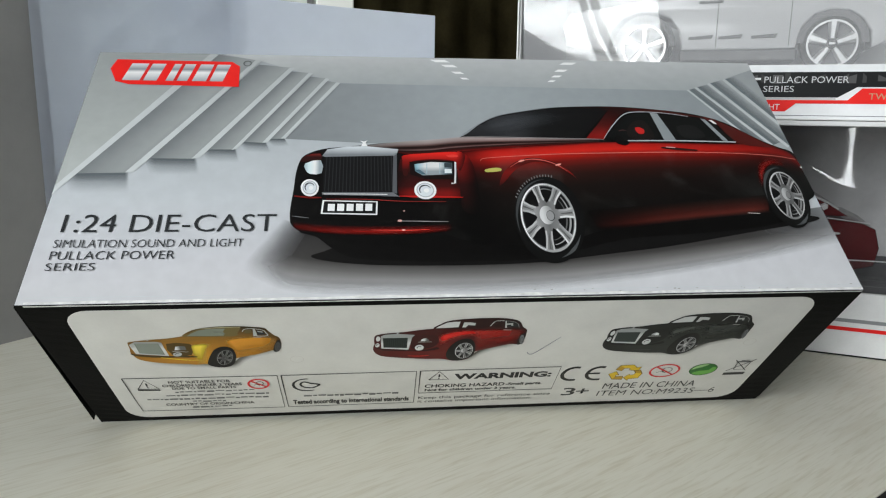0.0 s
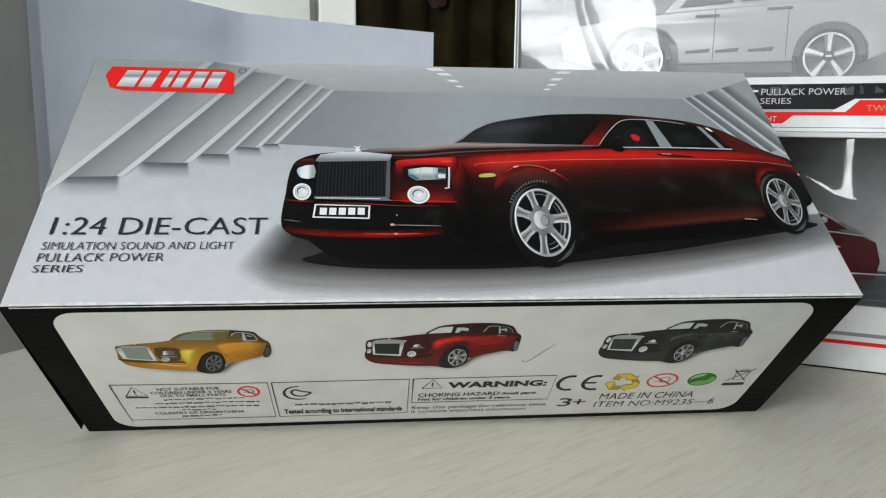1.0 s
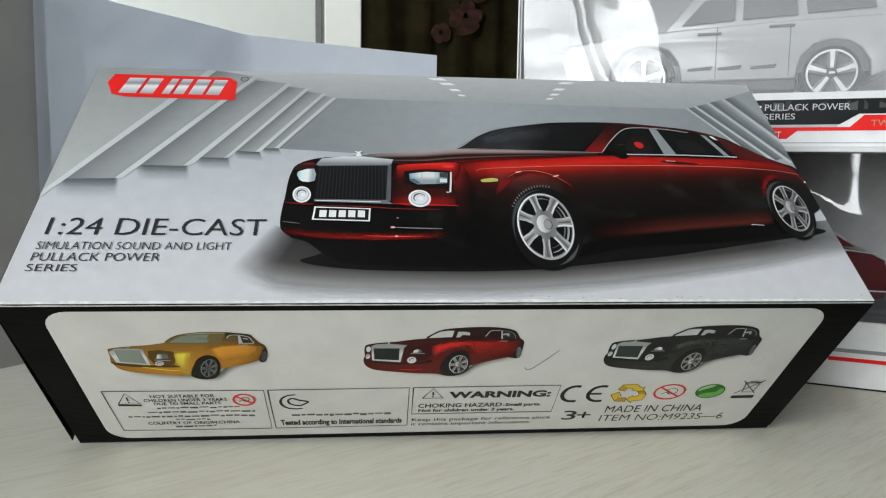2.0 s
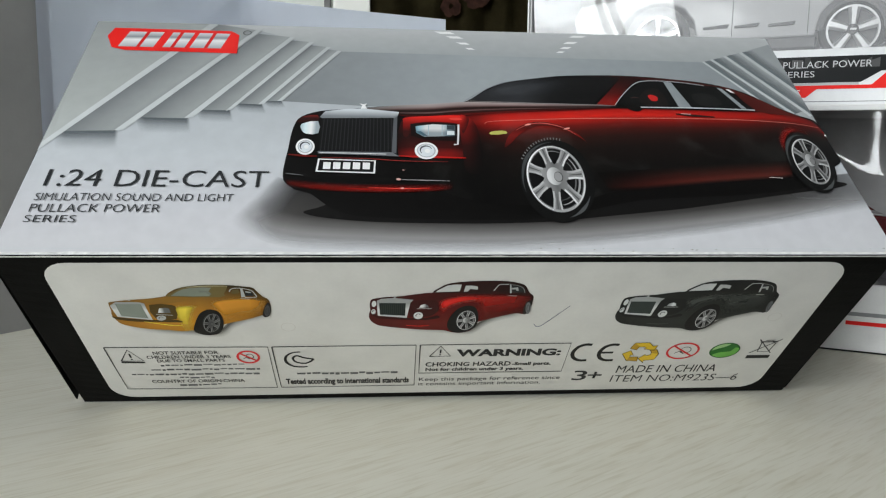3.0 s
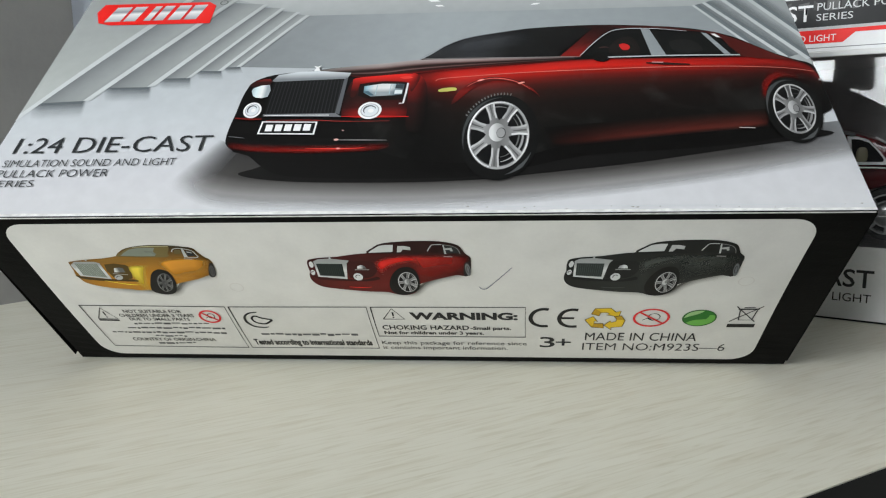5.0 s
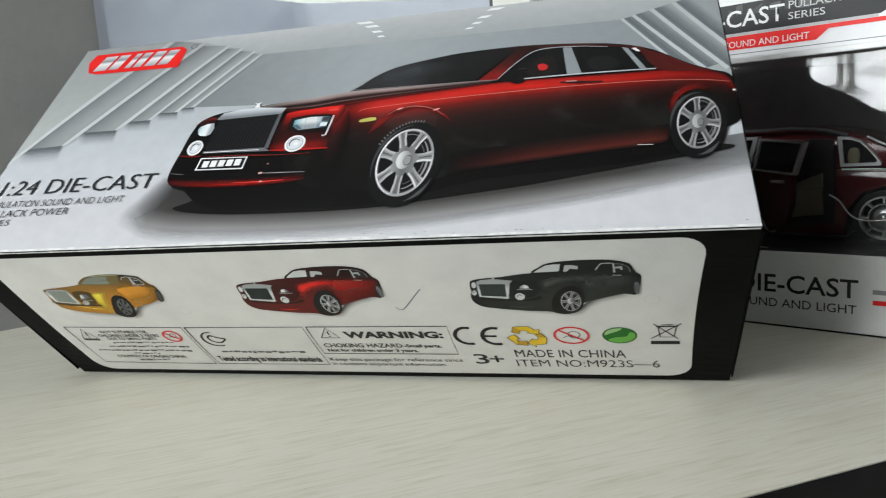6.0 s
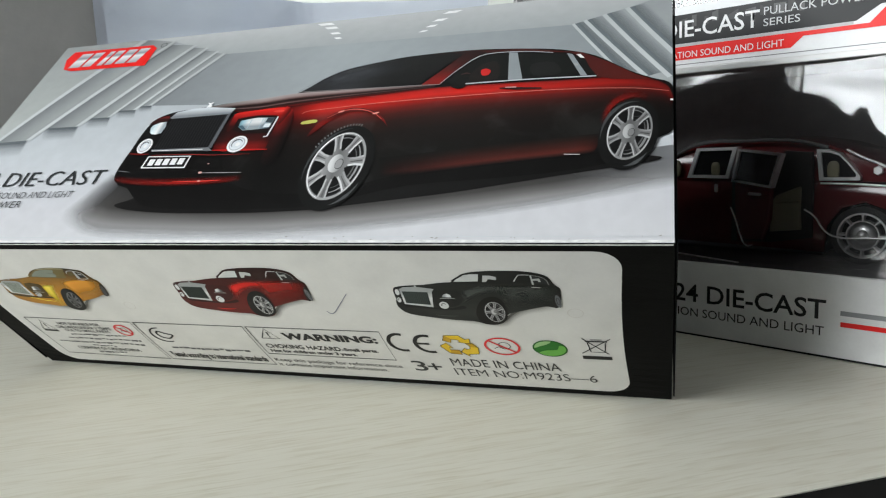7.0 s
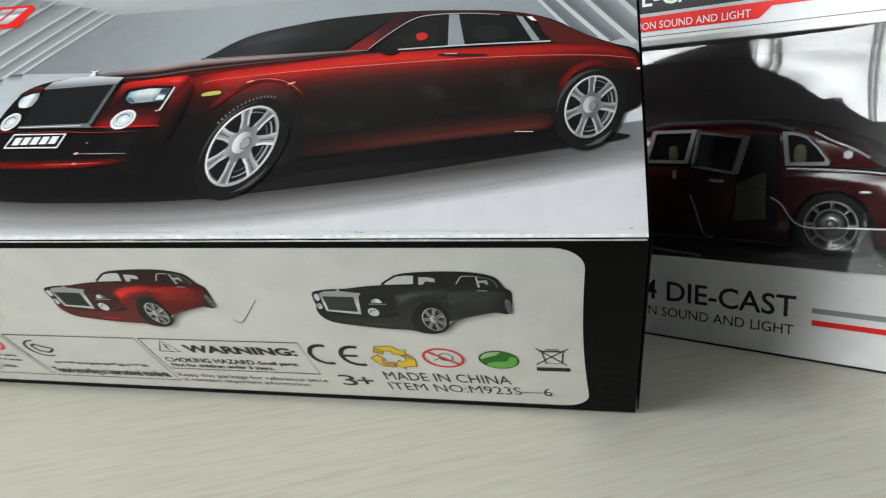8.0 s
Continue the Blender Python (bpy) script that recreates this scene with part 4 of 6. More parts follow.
for u, v, r in ((-24.8, 33.3, 0.5), (-26.2, 38.3, 0.65), (-24.2, 43.6, 0.3)):
    top.area("bumper_spark", top.ring_pts((u, v), (u + r * 1.5, v), (u, v + r), 1.0, 12), ink(206, 160, 152), 15.4, limo)
top.line("bumper_glint", [(-38, 33.5), (-24, 33.2), (-14, 33.5)], 0.5, ink(216, 70, 60), 15, limo, taper=0.8)
top.line("bumper_line", [(-70.4, 41.2), (-63.6, 40.1)], 0.4, ink(110, 110, 112), 15, limo, taper=0.5)
top.line("bumper_line", [(-26.4, 38.2), (-5.9, 37.6)], 0.45, ink(150, 146, 146), 15, limo, taper=0.5)
top.area("plate_print", [(-58.3, 49.8), (-35.2, 49.0), (-35.5, 41.4), (-58.9, 42.2)], ink(236, 238, 238), 16, limo)
top.area("plate_field", [(-57.6, 49.1), (-35.9, 48.4), (-36.2, 42.1), (-58.1, 42.8)], ink(18, 18, 19), 17, limo)
for k in range(5):
    u = -56.0 + k * 3.9
    top.area("plate_bar", [(u, 47.6), (u + 2.9, 47.5), (u + 2.8, 43.6), (u - 0.1, 43.7)], ink(236, 238, 238), 18, limo)
top.area("turn_lamp", [(13.0, 67.5), (16.5, 68.5), (19.8, 68.4), (20.0, 66.6), (13.4, 65.9)], ink(178, 176, 92), 15, limo, smooth=2)
top.line("side_marker", [(163.0, 68.6), (164.3, 68.4)], 1.0, BRIGHT, 15, limo, smooth=0)


def printed_wheel(panel, owner, rim, tyre, hub, spokes, base, size=1.0, tone=1.0):
    """Seven broad spokes, each with two bright ridges and a groove between, over dark wells; a bright lip round all."""
    c, p, q = rim
    shade = lambda v: ink(*(int(v * tone),) * 3)
    panel.area("tyre_print", panel.ring_pts(*tyre, 1.0, 48), ink(15, 15, 15), base, owner)
    panel.line("tyre_sheen", panel.ring_pts(*tyre, 0.93, 24, 1.7, 3.6), 1.6 * size, ink(60, 62, 63), base + 0.4, owner, taper=0.95)
    panel.line("tyre_sheen", panel.ring_pts(*tyre, 0.90, 20, -1.25, -0.35), 1.6 * size, ink(72, 74, 75), base + 0.4, owner, taper=0.95)
    panel.area("rim_print", panel.ring_pts(c, p, q, 1.0, 48), shade(150), base + 0.8, owner)
    panel.area("rim_groove", panel.ring_pts(c, p, q, 0.925, 44), shade(70), base + 1.0, owner)
    panel.area("rim_well", panel.ring_pts(c, p, q, 0.90, 40), ink(12, 12, 13), base + 1.1, owner)
    for r, w, v in ((0.80, 0.9, 150), (0.67, 0.6, 96)):
        panel.line("rim_step", panel.ring_pts(c, p, q, r, 22, -1.3, 0.95), w * size, shade(v), base + 1.2, owner, smooth=0, taper=0.6)
    panel.line("rim_step", panel.ring_pts(c, p, q, 0.82, 16, 1.35, 2.2), 0.6 * size, shade(120), base + 1.2, owner, smooth=0, taper=0.6)
    panel.line("rim_glint", panel.ring_pts(c, p, q, 0.965, 30, 1.2, 4.6), 0.7 * size, shade(226), base + 1.0, owner, smooth=0, taper=0.7)
    panel.line("rim_glint", panel.ring_pts(c, p, q, 0.965, 16, -0.9, 0.3), 0.6 * size, shade(206), base + 1.0, owner, smooth=0, taper=0.7)
    dx, dy = hub[0] - c[0], hub[1] - c[1]

    def at(r, t, o=0.0):
        x, y = r * math.cos(t) - o * math.sin(t), r * math.sin(t) + o * math.cos(t)
        return (c[0] + dx * (1 - r) + x * (p[0] - c[0]) + y * (q[0] - c[0]), c[1] + dy * (1 - r) + x * (p[1] - c[1]) + y * (q[1] - c[1]))

    def metal(name, tones, axis="X"):
        """Bright metal print that changes across the wheel."""
        m = 0 if axis == "X" else 1
        r = 1.05 * math.hypot(p[m] - c[m], q[m] - c[m])
        return graded(name, [(t, (int(v * tone),) * 3) for t, v in tones], axis, ((c[m] - r) * MM, (c[m] + r) * MM), "Object")

    web = metal("spoke_web_tone", ((0.0, 124), (0.3, 140), (0.5, 100), (0.7, 126), (1.0, 142)))
    ridges = {-1: metal("spoke_ridge_tone", ((0.0, 190), (0.35, 168), (0.6, 204), (1.0, 208))), 1: metal("spoke_flank_tone", ((0.0, 150), (0.4, 186), (0.7, 146), (1.0, 184)))}
    for k in range(spokes):
        a = 0.27 + 2 * math.pi * k / spokes
        panel.area("spoke_print", [at(0.94, a, -0.16), at(0.94, a, 0.16), at(0.66, a, 0.115), at(0.44, a, 0.125), at(0.25, a, 0.20), at(0.25, a, -0.20), at(0.44, a, -0.125), at(0.66, a, -0.115)], web, base + 1.4, owner)
        for side in (-1, 1):
            panel.area("spoke_ridge", [at(0.94, a, side * 0.165), at(0.94, a, side * 0.10), at(0.66, a, side * 0.06), at(0.44, a, side * 0.07), at(0.44, a, side * 0.13), at(0.66, a, side * 0.12)], ridges[side], base + 1.6, owner)
        if size == 1.0:
            panel.area("spoke_groove", [at(0.92, a, -0.03), at(0.92, a, 0.03), at(0.50, a, 0.012), at(0.50, a, -0.012)], shade(84), base + 1.7, owner)
    hubs = metal("hub_tone", ((0.0, 216), (0.42, 200), (0.52, 160), (0.62, 112), (1.0, 96)))
    disc = lambda k, sx=0.0, sy=0.0: panel.ring_pts((hub[0] + sx * (p[0] - c[0]), hub[1] + sx * (p[1] - c[1])), (hub[0] + (1 + sx) * (p[0] - c[0]), hub[1] + (1 + sx) * (p[1] - c[1])), (hub[0] + sx * (p[0] - c[0]) + q[0] - c[0], hub[1] + sx * (p[1] - c[1]) + q[1] - c[1]), k, 24)
    panel.area("hub_print", disc(0.31), web, base + 2.0, owner)
    panel.area("hub_print", disc(0.27), hubs, base + 2.1, owner)
    panel.area("hub_print", disc(0.155, 0.13), shade(62), base + 2.2, owner)
    panel.area("hub_print", disc(0.135, 0.12), shade(142), base + 2.3, owner)


printed_wheel(top, limo, ((37.2, 40.0), (48.9, 37.0), (39.7, 59.0)), ((37.7, 39.2), (52.6, 36.6), (40.8, 63.0)), (36.8, 40.8), 7, 15)
printed_wheel(top, limo, ((149.8, 51.6), (156.2, 46.2), (153.9, 64.9)), ((149.4, 51.0), (158.4, 45.2), (154.2, 68.7)), (149.6, 52.0), 7, 15, 1.0, 0.84)
for k in range(16):
    a = 1.45 + k * 0.085
    t0 = ((37.7, 39.2), (52.6, 36.6), (40.8, 63.0))
    q0 = top.ring_pts(*t0, 1.0, 2, a, a + 0.03)
    q1 = top.ring_pts(*t0, 1.055, 2, a, a + 0.03)
    top.area("tread_print", [q0[0], q0[1], q1[1], q1[0]], ink(112, 113, 113), 15.2, limo)

# --- brand badge as plain shapes, and the lettering
badge = top.area("badge_print", [(-158.5, 139.8), (-104.5, 139.2), (-100.6, 136.0), (-99.7, 121.0), (-150.0, 121.9), (-156.4, 124.0), (-160.4, 133.0)], ink(232, 34, 30), 9, None, "red badge with plain silver shapes")
BADGE = graded("badge_silver", [(0.0, (150, 154, 160)), (0.45, (240, 242, 244)), (0.6, (130, 136, 142)), (1.0, (230, 233, 236))], "Y", (0.123, 0.138), "Object")
for u0, u1, slit in ((-152.4, -136.6, 0.55), (-132.6, -122.6, 0.42), (-120.4, -106.2, 0.5)):
    top.area("badge_shape", [(u0 + 1.4, 136.9), (u1 + 1.4, 136.9), (u1 - 1.4, 124.6), (u0 - 1.4, 124.6)], BADGE, 10, badge)
    m = u0 + (u1 - u0) * slit
    top.area("badge_slit", [(m + 0.6, 136.9), (m + 2.2, 136.9), (m - 0.4, 124.6), (m - 2.0, 124.6)], ink(206, 34, 30), 11, badge)
top.line("registered_ring", top.ring_pts((-97.1, 138.2), (-95.3, 138.2), (-97.1, 140.0), 1.0, 20), 0.4, ink(70, 74, 76), 9, hall, closed=True, smooth=0)
TYPE = ink(44, 46, 48)
top.lettering("title_lettering", "1:24 DIE-CAST", -159.6, -76.8, 33.6, 42.9, TYPE, 9, hall, -0.004)
top.lettering("subtitle_lettering", "SIMULATION SOUND AND LIGHT", -160.6, -88.8, 26.0, 30.0, TYPE, 9, hall, -0.008)
top.lettering("subtitle_lettering", "PULLACK POWER", -160.6, -114.4, 20.2, 24.4, TYPE, 9, hall, -0.008)
top.lettering("subtitle_lettering", "SERIES", -161.0, -143.0, 15.1, 18.7, TYPE, 9, hall, -0.008)

# creased and rubbed edges of the card
EDGE_WEAR = mottled(material("rubbed_card", (0.74, 0.74, 0.72), 0.7), (0.74, 0.74, 0.72), 300.0, 0.2)


def rubbed_edge(name, panel, a, b, width, seed, layer, owner):
    rnd = random.Random(seed)
    n = 70
    bm = bmesh.new()
    d = (Vector(b) - Vector(a))
    side = Vector((-d.y, d.x)).normalized()
    rows = []
    for i in range(n + 1):
        p = Vector(a) + d * i / n
        w = width * (0.7 + 0.3 * rnd.random() ** 2) * (1.3 if rnd.random() > 0.95 else 1)
        rows.append([bm.verts.new((p.x * MM, p.y * MM, 0)), bm.verts.new(((p.x + side.x * w) * MM, (p.y + side.y * w) * MM, 0))])
    for i in range(n):
        f = bm.faces.new((rows[i][0], rows[i + 1][0], rows[i + 1][1], rows[i][1]))
        f.normal_update()
        if f.normal.z < 0:
            f.normal_flip()
    panel.lay(name, bm, EDGE_WEAR, layer, owner)


rubbed_edge("rubbed_edge", top, (-164.6, 0.3), (164.6, 0.3), 1.3, 3, 4, hall)
top.line("crease_line", [(-164.5, 3.1), (-60, 2.9), (60, 3.0), (164.5, 2.9)], 0.3, ink(188, 192, 195), 4, hall)
rnd = random.Random(11)
for k in range(18):
    u = 20 + rnd.random() * 140 if k < 18 else -150 + rnd.random() * 160
    v = 1.5 + rnd.random() * 1.6
    r = 0.15 + rnd.random() * 0.3
    top.area("edge_chip", [(u - r * 1.6, v), (u, v - r * 0.7), (u + r * 1.4, v + 0.1), (u + 0.1, v + r * 0.8)], ink(150, 149, 143), 5, hall)

# --- front face: white label with three cars
FV = lambda pts: [(u, -v) for u, v in pts]


def rounded(u0, u1, v0, v1, r, n=6):
    out = []
    for cu, cv, a in ((u1 - r, v0 + r, -90), (u1 - r, v1 - r, 0), (u0 + r, v1 - r, 90), (u0 + r, v0 + r, 180)):
        out += [(cu + r * math.cos(radians(a + 90 * i / n)), cv + r * math.sin(radians(a + 90 * i / n))) for i in range(n + 1)]
    return FV(out)


label = front.area("label_panel", rounded(-153.2, 148.2, 4.0, 100.0, 9.5), ink(200, 199, 195), 2, None, "white rounded label with cars and small print")


RED_CAR = dict(
    outline=FV([(-37.2, 27.8), (-36.0, 26.4), (-32.1, 25.4), (-27.9, 25.0), (-23.0, 24.4), (-18.0, 23.4), (-13.3, 22.6), (-12.3, 20.9), (-9.0, 18.2), (-4.9, 16.4), (-0.2, 15.5), (6.7, 15.1), (13.0, 15.2), (17.9, 16.0), (21.6, 17.5), (23.2, 19.4), (24.7, 22.8), (26.7, 25.1), (27.0, 28.6), (26.9, 32.7), (26.3, 36.0), (25.4, 37.2), (23.5, 37.2), (20.9, 36.8), (13.7, 39.4), (6.5, 42.6), (5.5, 45.6), (3.8, 48.7), (0.1, 50.3), (-3.7, 49.9), (-7.6, 48.3), (-15.1, 47.9), (-21.9, 47.0), (-28.5, 45.9), (-33.7, 44.6), (-36.5, 42.3), (-37.8, 39.2), (-37.8, 36.2), (-37.3, 34.1), (-37.5, 31.0)]),
    hood=FV([(-26.5, 25.2), (-18.4, 23.2), (-13.4, 22.6), (-7.5, 22.9), (-1.0, 23.4), (-6.0, 25.0), (-9.3, 26.9), (-12.0, 28.0), (-14.0, 27.6), (-19.8, 27.6), (-21.4, 26.2)]),
    cabin=FV([(-12.9, 22.3), (-11.0, 20.0), (-8.4, 17.3), (-2.9, 15.7), (8.6, 15.2), (12.0, 15.6), (10.3, 20.6), (8.6, 22.9), (-0.5, 22.9)]),
    pane1=FV([(-12.2, 22.1), (-10.9, 20.6), (-7.8, 17.9), (-5.1, 17.3), (-2.3, 17.3), (-2.8, 21.6), (-7.6, 21.9)]),
    pane2=FV([(-1.2, 21.9), (-0.7, 18.0), (1.9, 18.0), (4.1, 18.7), (4.1, 20.6), (1.2, 20.1), (0.3, 21.8)]),
    frame=FV([(10.5, 21.2), (11.9, 17.9), (12.9, 17.2), (16.0, 17.2)]),
    win1=FV([(11.4, 21.8), (12.4, 18.2), (13.3, 17.6), (16.1, 17.6), (16.9, 22.8)]),
    pillar=FV([(16.3, 17.2), (16.8, 17.2), (17.7, 22.9), (17.0, 22.9)]),
    win2=FV([(17.0, 17.5), (19.9, 18.4), (21.8, 20.1), (22.6, 22.6), (17.9, 22.6)]),
    patch=FV([(17.2, 19.5), (19.7, 19.1), (20.2, 21.3), (19.4, 21.3), (19.0, 20.4), (17.3, 20.5)]),
    handle=FV([(16.6, 24.5), (19.9, 24.7)]),
    arch=FV([(-6.2, 44.1), (-4.9, 37.5), (-1.8, 32.5), (2.1, 31.1), (4.8, 33.1), (6.2, 38.3), (6.3, 42.6), (4.9, 47.1), (0.1, 50.0), (-4.5, 48.9)]),
    rim=FV([(1.5, 41.2), (5.3, 39.7), (0.7, 34.6), (1.2, 40.9)]),
    rearwheel=FV([(25.8, 33.0), (26.8, 32.2), (25.1, 28.7)]),
    reararch=FV([(24.2, 37.1), (24.0, 33.2), (24.4, 29.4), (25.6, 27.8), (26.7, 28.0), (26.8, 33.3), (26.3, 36.2), (25.4, 37.2)]),
    chrome=FV([(-34.7, 27.5), (-32.9, 26.2), (-27.9, 25.7), (-20.5, 27.0), (-21.6, 28.9), (-22.8, 39.2), (-34.4, 37.5)]),
    grille=FV([(-33.8, 28.9), (-23.4, 29.1), (-23.5, 37.6), (-33.5, 36.7)]),
    lampl=FV([(-35.8, 29.5), (-34.9, 29.5), (-35.7, 27.5)]),
    fogl=FV([(-36.1, 34.7), (-35.2, 34.7), (-36.0, 33.0)]),
    recess=FV([(-20.8, 27.6), (-11.6, 27.6), (-10.5, 30.5), (-10.0, 33.5), (-12.2, 37.3), (-16, 38.8), (-21.6, 38.4), (-21.8, 29.4)]),
    lamp=FV([(-18.0, 32.2), (-17.5, 30.5), (-15.9, 29.8), (-14.7, 30.5), (-14.2, 32.2)]),
    lampline=FV([(-18.9, 32.9), (-13.1, 32.9)]),
    fog=FV([(-18.2, 37.6), (-16.3, 37.6), (-18.2, 35.2)]),
    bump=FV([(-22.9, 44.5), (-18.1, 45.0), (-13.6, 44.7)]),
    bumpdark=FV([(-36.6, 36.2), (-34.4, 38.2), (-22.0, 39.3), (-14.8, 39.4), (-10.6, 37.6), (-9.6, 39.4), (-15.1, 40.8), (-22.1, 40.6), (-34.0, 39.5)]),
    mascot=FV([(-27.8, 25.8), (-27.7, 24.4)]),
    frame2=FV([(16.6, 17.3), (20.0, 18.2), (22.0, 20.0), (22.9, 22.8)]),
    glow=FV([(-11.4, 29.4), (-8.6, 26.4), (-3.0, 24.4), (3.0, 23.8), (9.0, 23.9), (15.0, 24.4)]),
    glowfoot=FV([(-8.6, 38.0), (-6.0, 33.2), (-2.0, 30.4), (2.5, 29.2), (9.0, 30.0), (15.0, 31.0)]),
    side=FV([(3.0, 24.2), (10.0, 23.8), (18.0, 23.8), (26.2, 24.6)]),
    sidefoot=FV([(6.4, 40.8), (13.0, 38.0), (19.5, 36.0), (24.2, 35.4)]),
)
GOLD_CAR = dict(
    outline=FV([(-135.7, 28.4), (-134.5, 27.3), (-127.3, 26.1), (-120.4, 25.4), (-113.8, 23.9), (-112.9, 22.5), (-109.3, 19.6), (-104.9, 18.0), (-98.0, 17.0), (-90.0, 17.2), (-84.8, 18.0), (-81.0, 18.9), (-79.7, 21.2), (-77.9, 24.5), (-76.1, 26.3), (-75.6, 29.7), (-75.9, 33.7), (-76.8, 36.9), (-78.4, 38.1), (-79.6, 36.8), (-85.5, 39.5), (-95.5, 42.9), (-96.8, 46.5), (-99.1, 49.5), (-102.2, 50.2), (-105.6, 49.4), (-107.6, 46.9), (-112.4, 47.3), (-117.9, 46.3), (-124.9, 45.5), (-130.8, 43.8), (-134.4, 41.8), (-135.7, 39.4), (-136.5, 35.8), (-136.0, 32.9)]),
    hood=FV([(-127.0, 26.5), (-121.3, 26.0), (-113.6, 24.4), (-107.0, 24.8), (-103.0, 25.4), (-108.0, 27.2), (-114.6, 28.6), (-120.4, 28.4), (-122.6, 27.4)]),
    cabin=FV([(-113.3, 24.0), (-111.0, 21.9), (-107.3, 18.9), (-103.0, 17.9), (-97.9, 17.4), (-91.0, 17.3), (-90.2, 18.6), (-92.0, 22.4), (-93.8, 24.7)]),
    pane1=FV([(-111.8, 23.6), (-109.6, 21.6), (-106.8, 19.6), (-103.4, 18.7), (-99.5, 18.4), (-96.0, 18.6), (-97.6, 21.2), (-97.4, 23.8), (-103.2, 24.0)]),
    pane2=FV([(-101.0, 20.4), (-97.6, 20.6), (-96.6, 22.6), (-97.4, 23.2), (-98.6, 21.6), (-100.8, 21.6)]),
    roofline=FV([(-104.9, 18.2), (-98.1, 17.5), (-90.1, 17.6)]),
    frame=FV([(-89.8, 21.1), (-88.7, 19.3), (-85.8, 18.9), (-81.8, 20.2), (-80.7, 22.4), (-80.4, 24.6), (-84.6, 24.8)]),
    win1=FV([(-89.3, 22.0), (-88.4, 19.9), (-86.3, 19.8), (-86.2, 22.0), (-88.6, 22.6)]),
    pillar=FV([(-85.5, 19.2), (-84.7, 19.4), (-84.3, 24.5), (-85.9, 24.7)]),
    win2=FV([(-84.3, 20.3), (-82.0, 20.9), (-80.9, 23.7), (-84.2, 24.0)]),
    patch=FV([(-84.0, 20.8), (-82.1, 21.3), (-81.9, 22.1), (-83.8, 21.6)]),
    handle=FV([(-86.3, 25.5), (-82.9, 25.9)]),
    arch=FV([(-107.7, 45.9), (-104.5, 37.3), (-101.9, 33.8), (-98.8, 32.5), (-95.8, 34.5), (-95.1, 39.9), (-96.0, 44.7), (-98.2, 48.9), (-102.2, 50.2), (-106.3, 48.9)]),
    rim=FV([(-99.8, 41.6), (-96.4, 40.5), (-98.8, 35.3), (-100.2, 42.1)]),
    rearwheel=FV([(-77.3, 33.7), (-76.0, 32.9), (-76.9, 29.7)]),
    reararch=FV([(-79.4, 36.8), (-78.5, 32.5), (-76.8, 28.5), (-75.7, 29.1), (-75.9, 33.7), (-76.8, 36.9), (-78.4, 38.1)]),
    chrome=FV([(-135.5, 29.4), (-132.8, 27.2), (-124.6, 27.4), (-122.6, 28.3), (-122.5, 32.3), (-121.9, 39.1), (-123.6, 38.9), (-134.6, 36.8)]),
    grille=FV([(-133.2, 28.4), (-124.0, 28.7), (-123.3, 38.0), (-133.0, 36.3)]),
    lampl=FV([(-134.2, 30.1), (-133.3, 30.2), (-133.8, 28.8)]),
    recess=FV([(-121.0, 29.2), (-112.2, 29.6), (-111.8, 32.4), (-112.8, 38.8), (-120.4, 38.6)]),
    lamp=FV([(-118.8, 34.4), (-117.9, 31.6), (-115.5, 31.2), (-114.1, 31.7), (-114.1, 34.5)]),
    lampline=FV([(-119.8, 35.3), (-113.7, 36.1)]),
    fog=FV([(-118.4, 37.9), (-116.6, 37.9), (-118.0, 36.2)]),
    bump=FV([(-125.5, 40.3), (-116.9, 42.7), (-111.4, 43.3)]),
    bumpdark=FV([(-136.6, 36.2), (-134.5, 37.2), (-122.5, 39.2), (-112.7, 39.4), (-111.2, 41.0), (-121.0, 40.6), (-128.7, 40.2), (-135.6, 38.4)]),
    mascot=FV([(-127.6, 26.6), (-127.3, 25.5)]),
    glow=FV([(-112.8, 30.0), (-113.2, 35.0), (-112.9, 40.0), (-112.0, 47.0)]),
    glowfoot=FV([(-102.4, 29.4), (-105.0, 34.0), (-106.4, 39.0), (-107.2, 46.6)]),
    side=FV([(-99.0, 28.0), (-93.0, 25.6), (-84.0, 25.0), (-76.6, 26.4)]),
    sidefoot=FV([(-95.2, 41.0), (-90.0, 39.2), (-84.5, 37.4), (-79.2, 35.8)]),
)


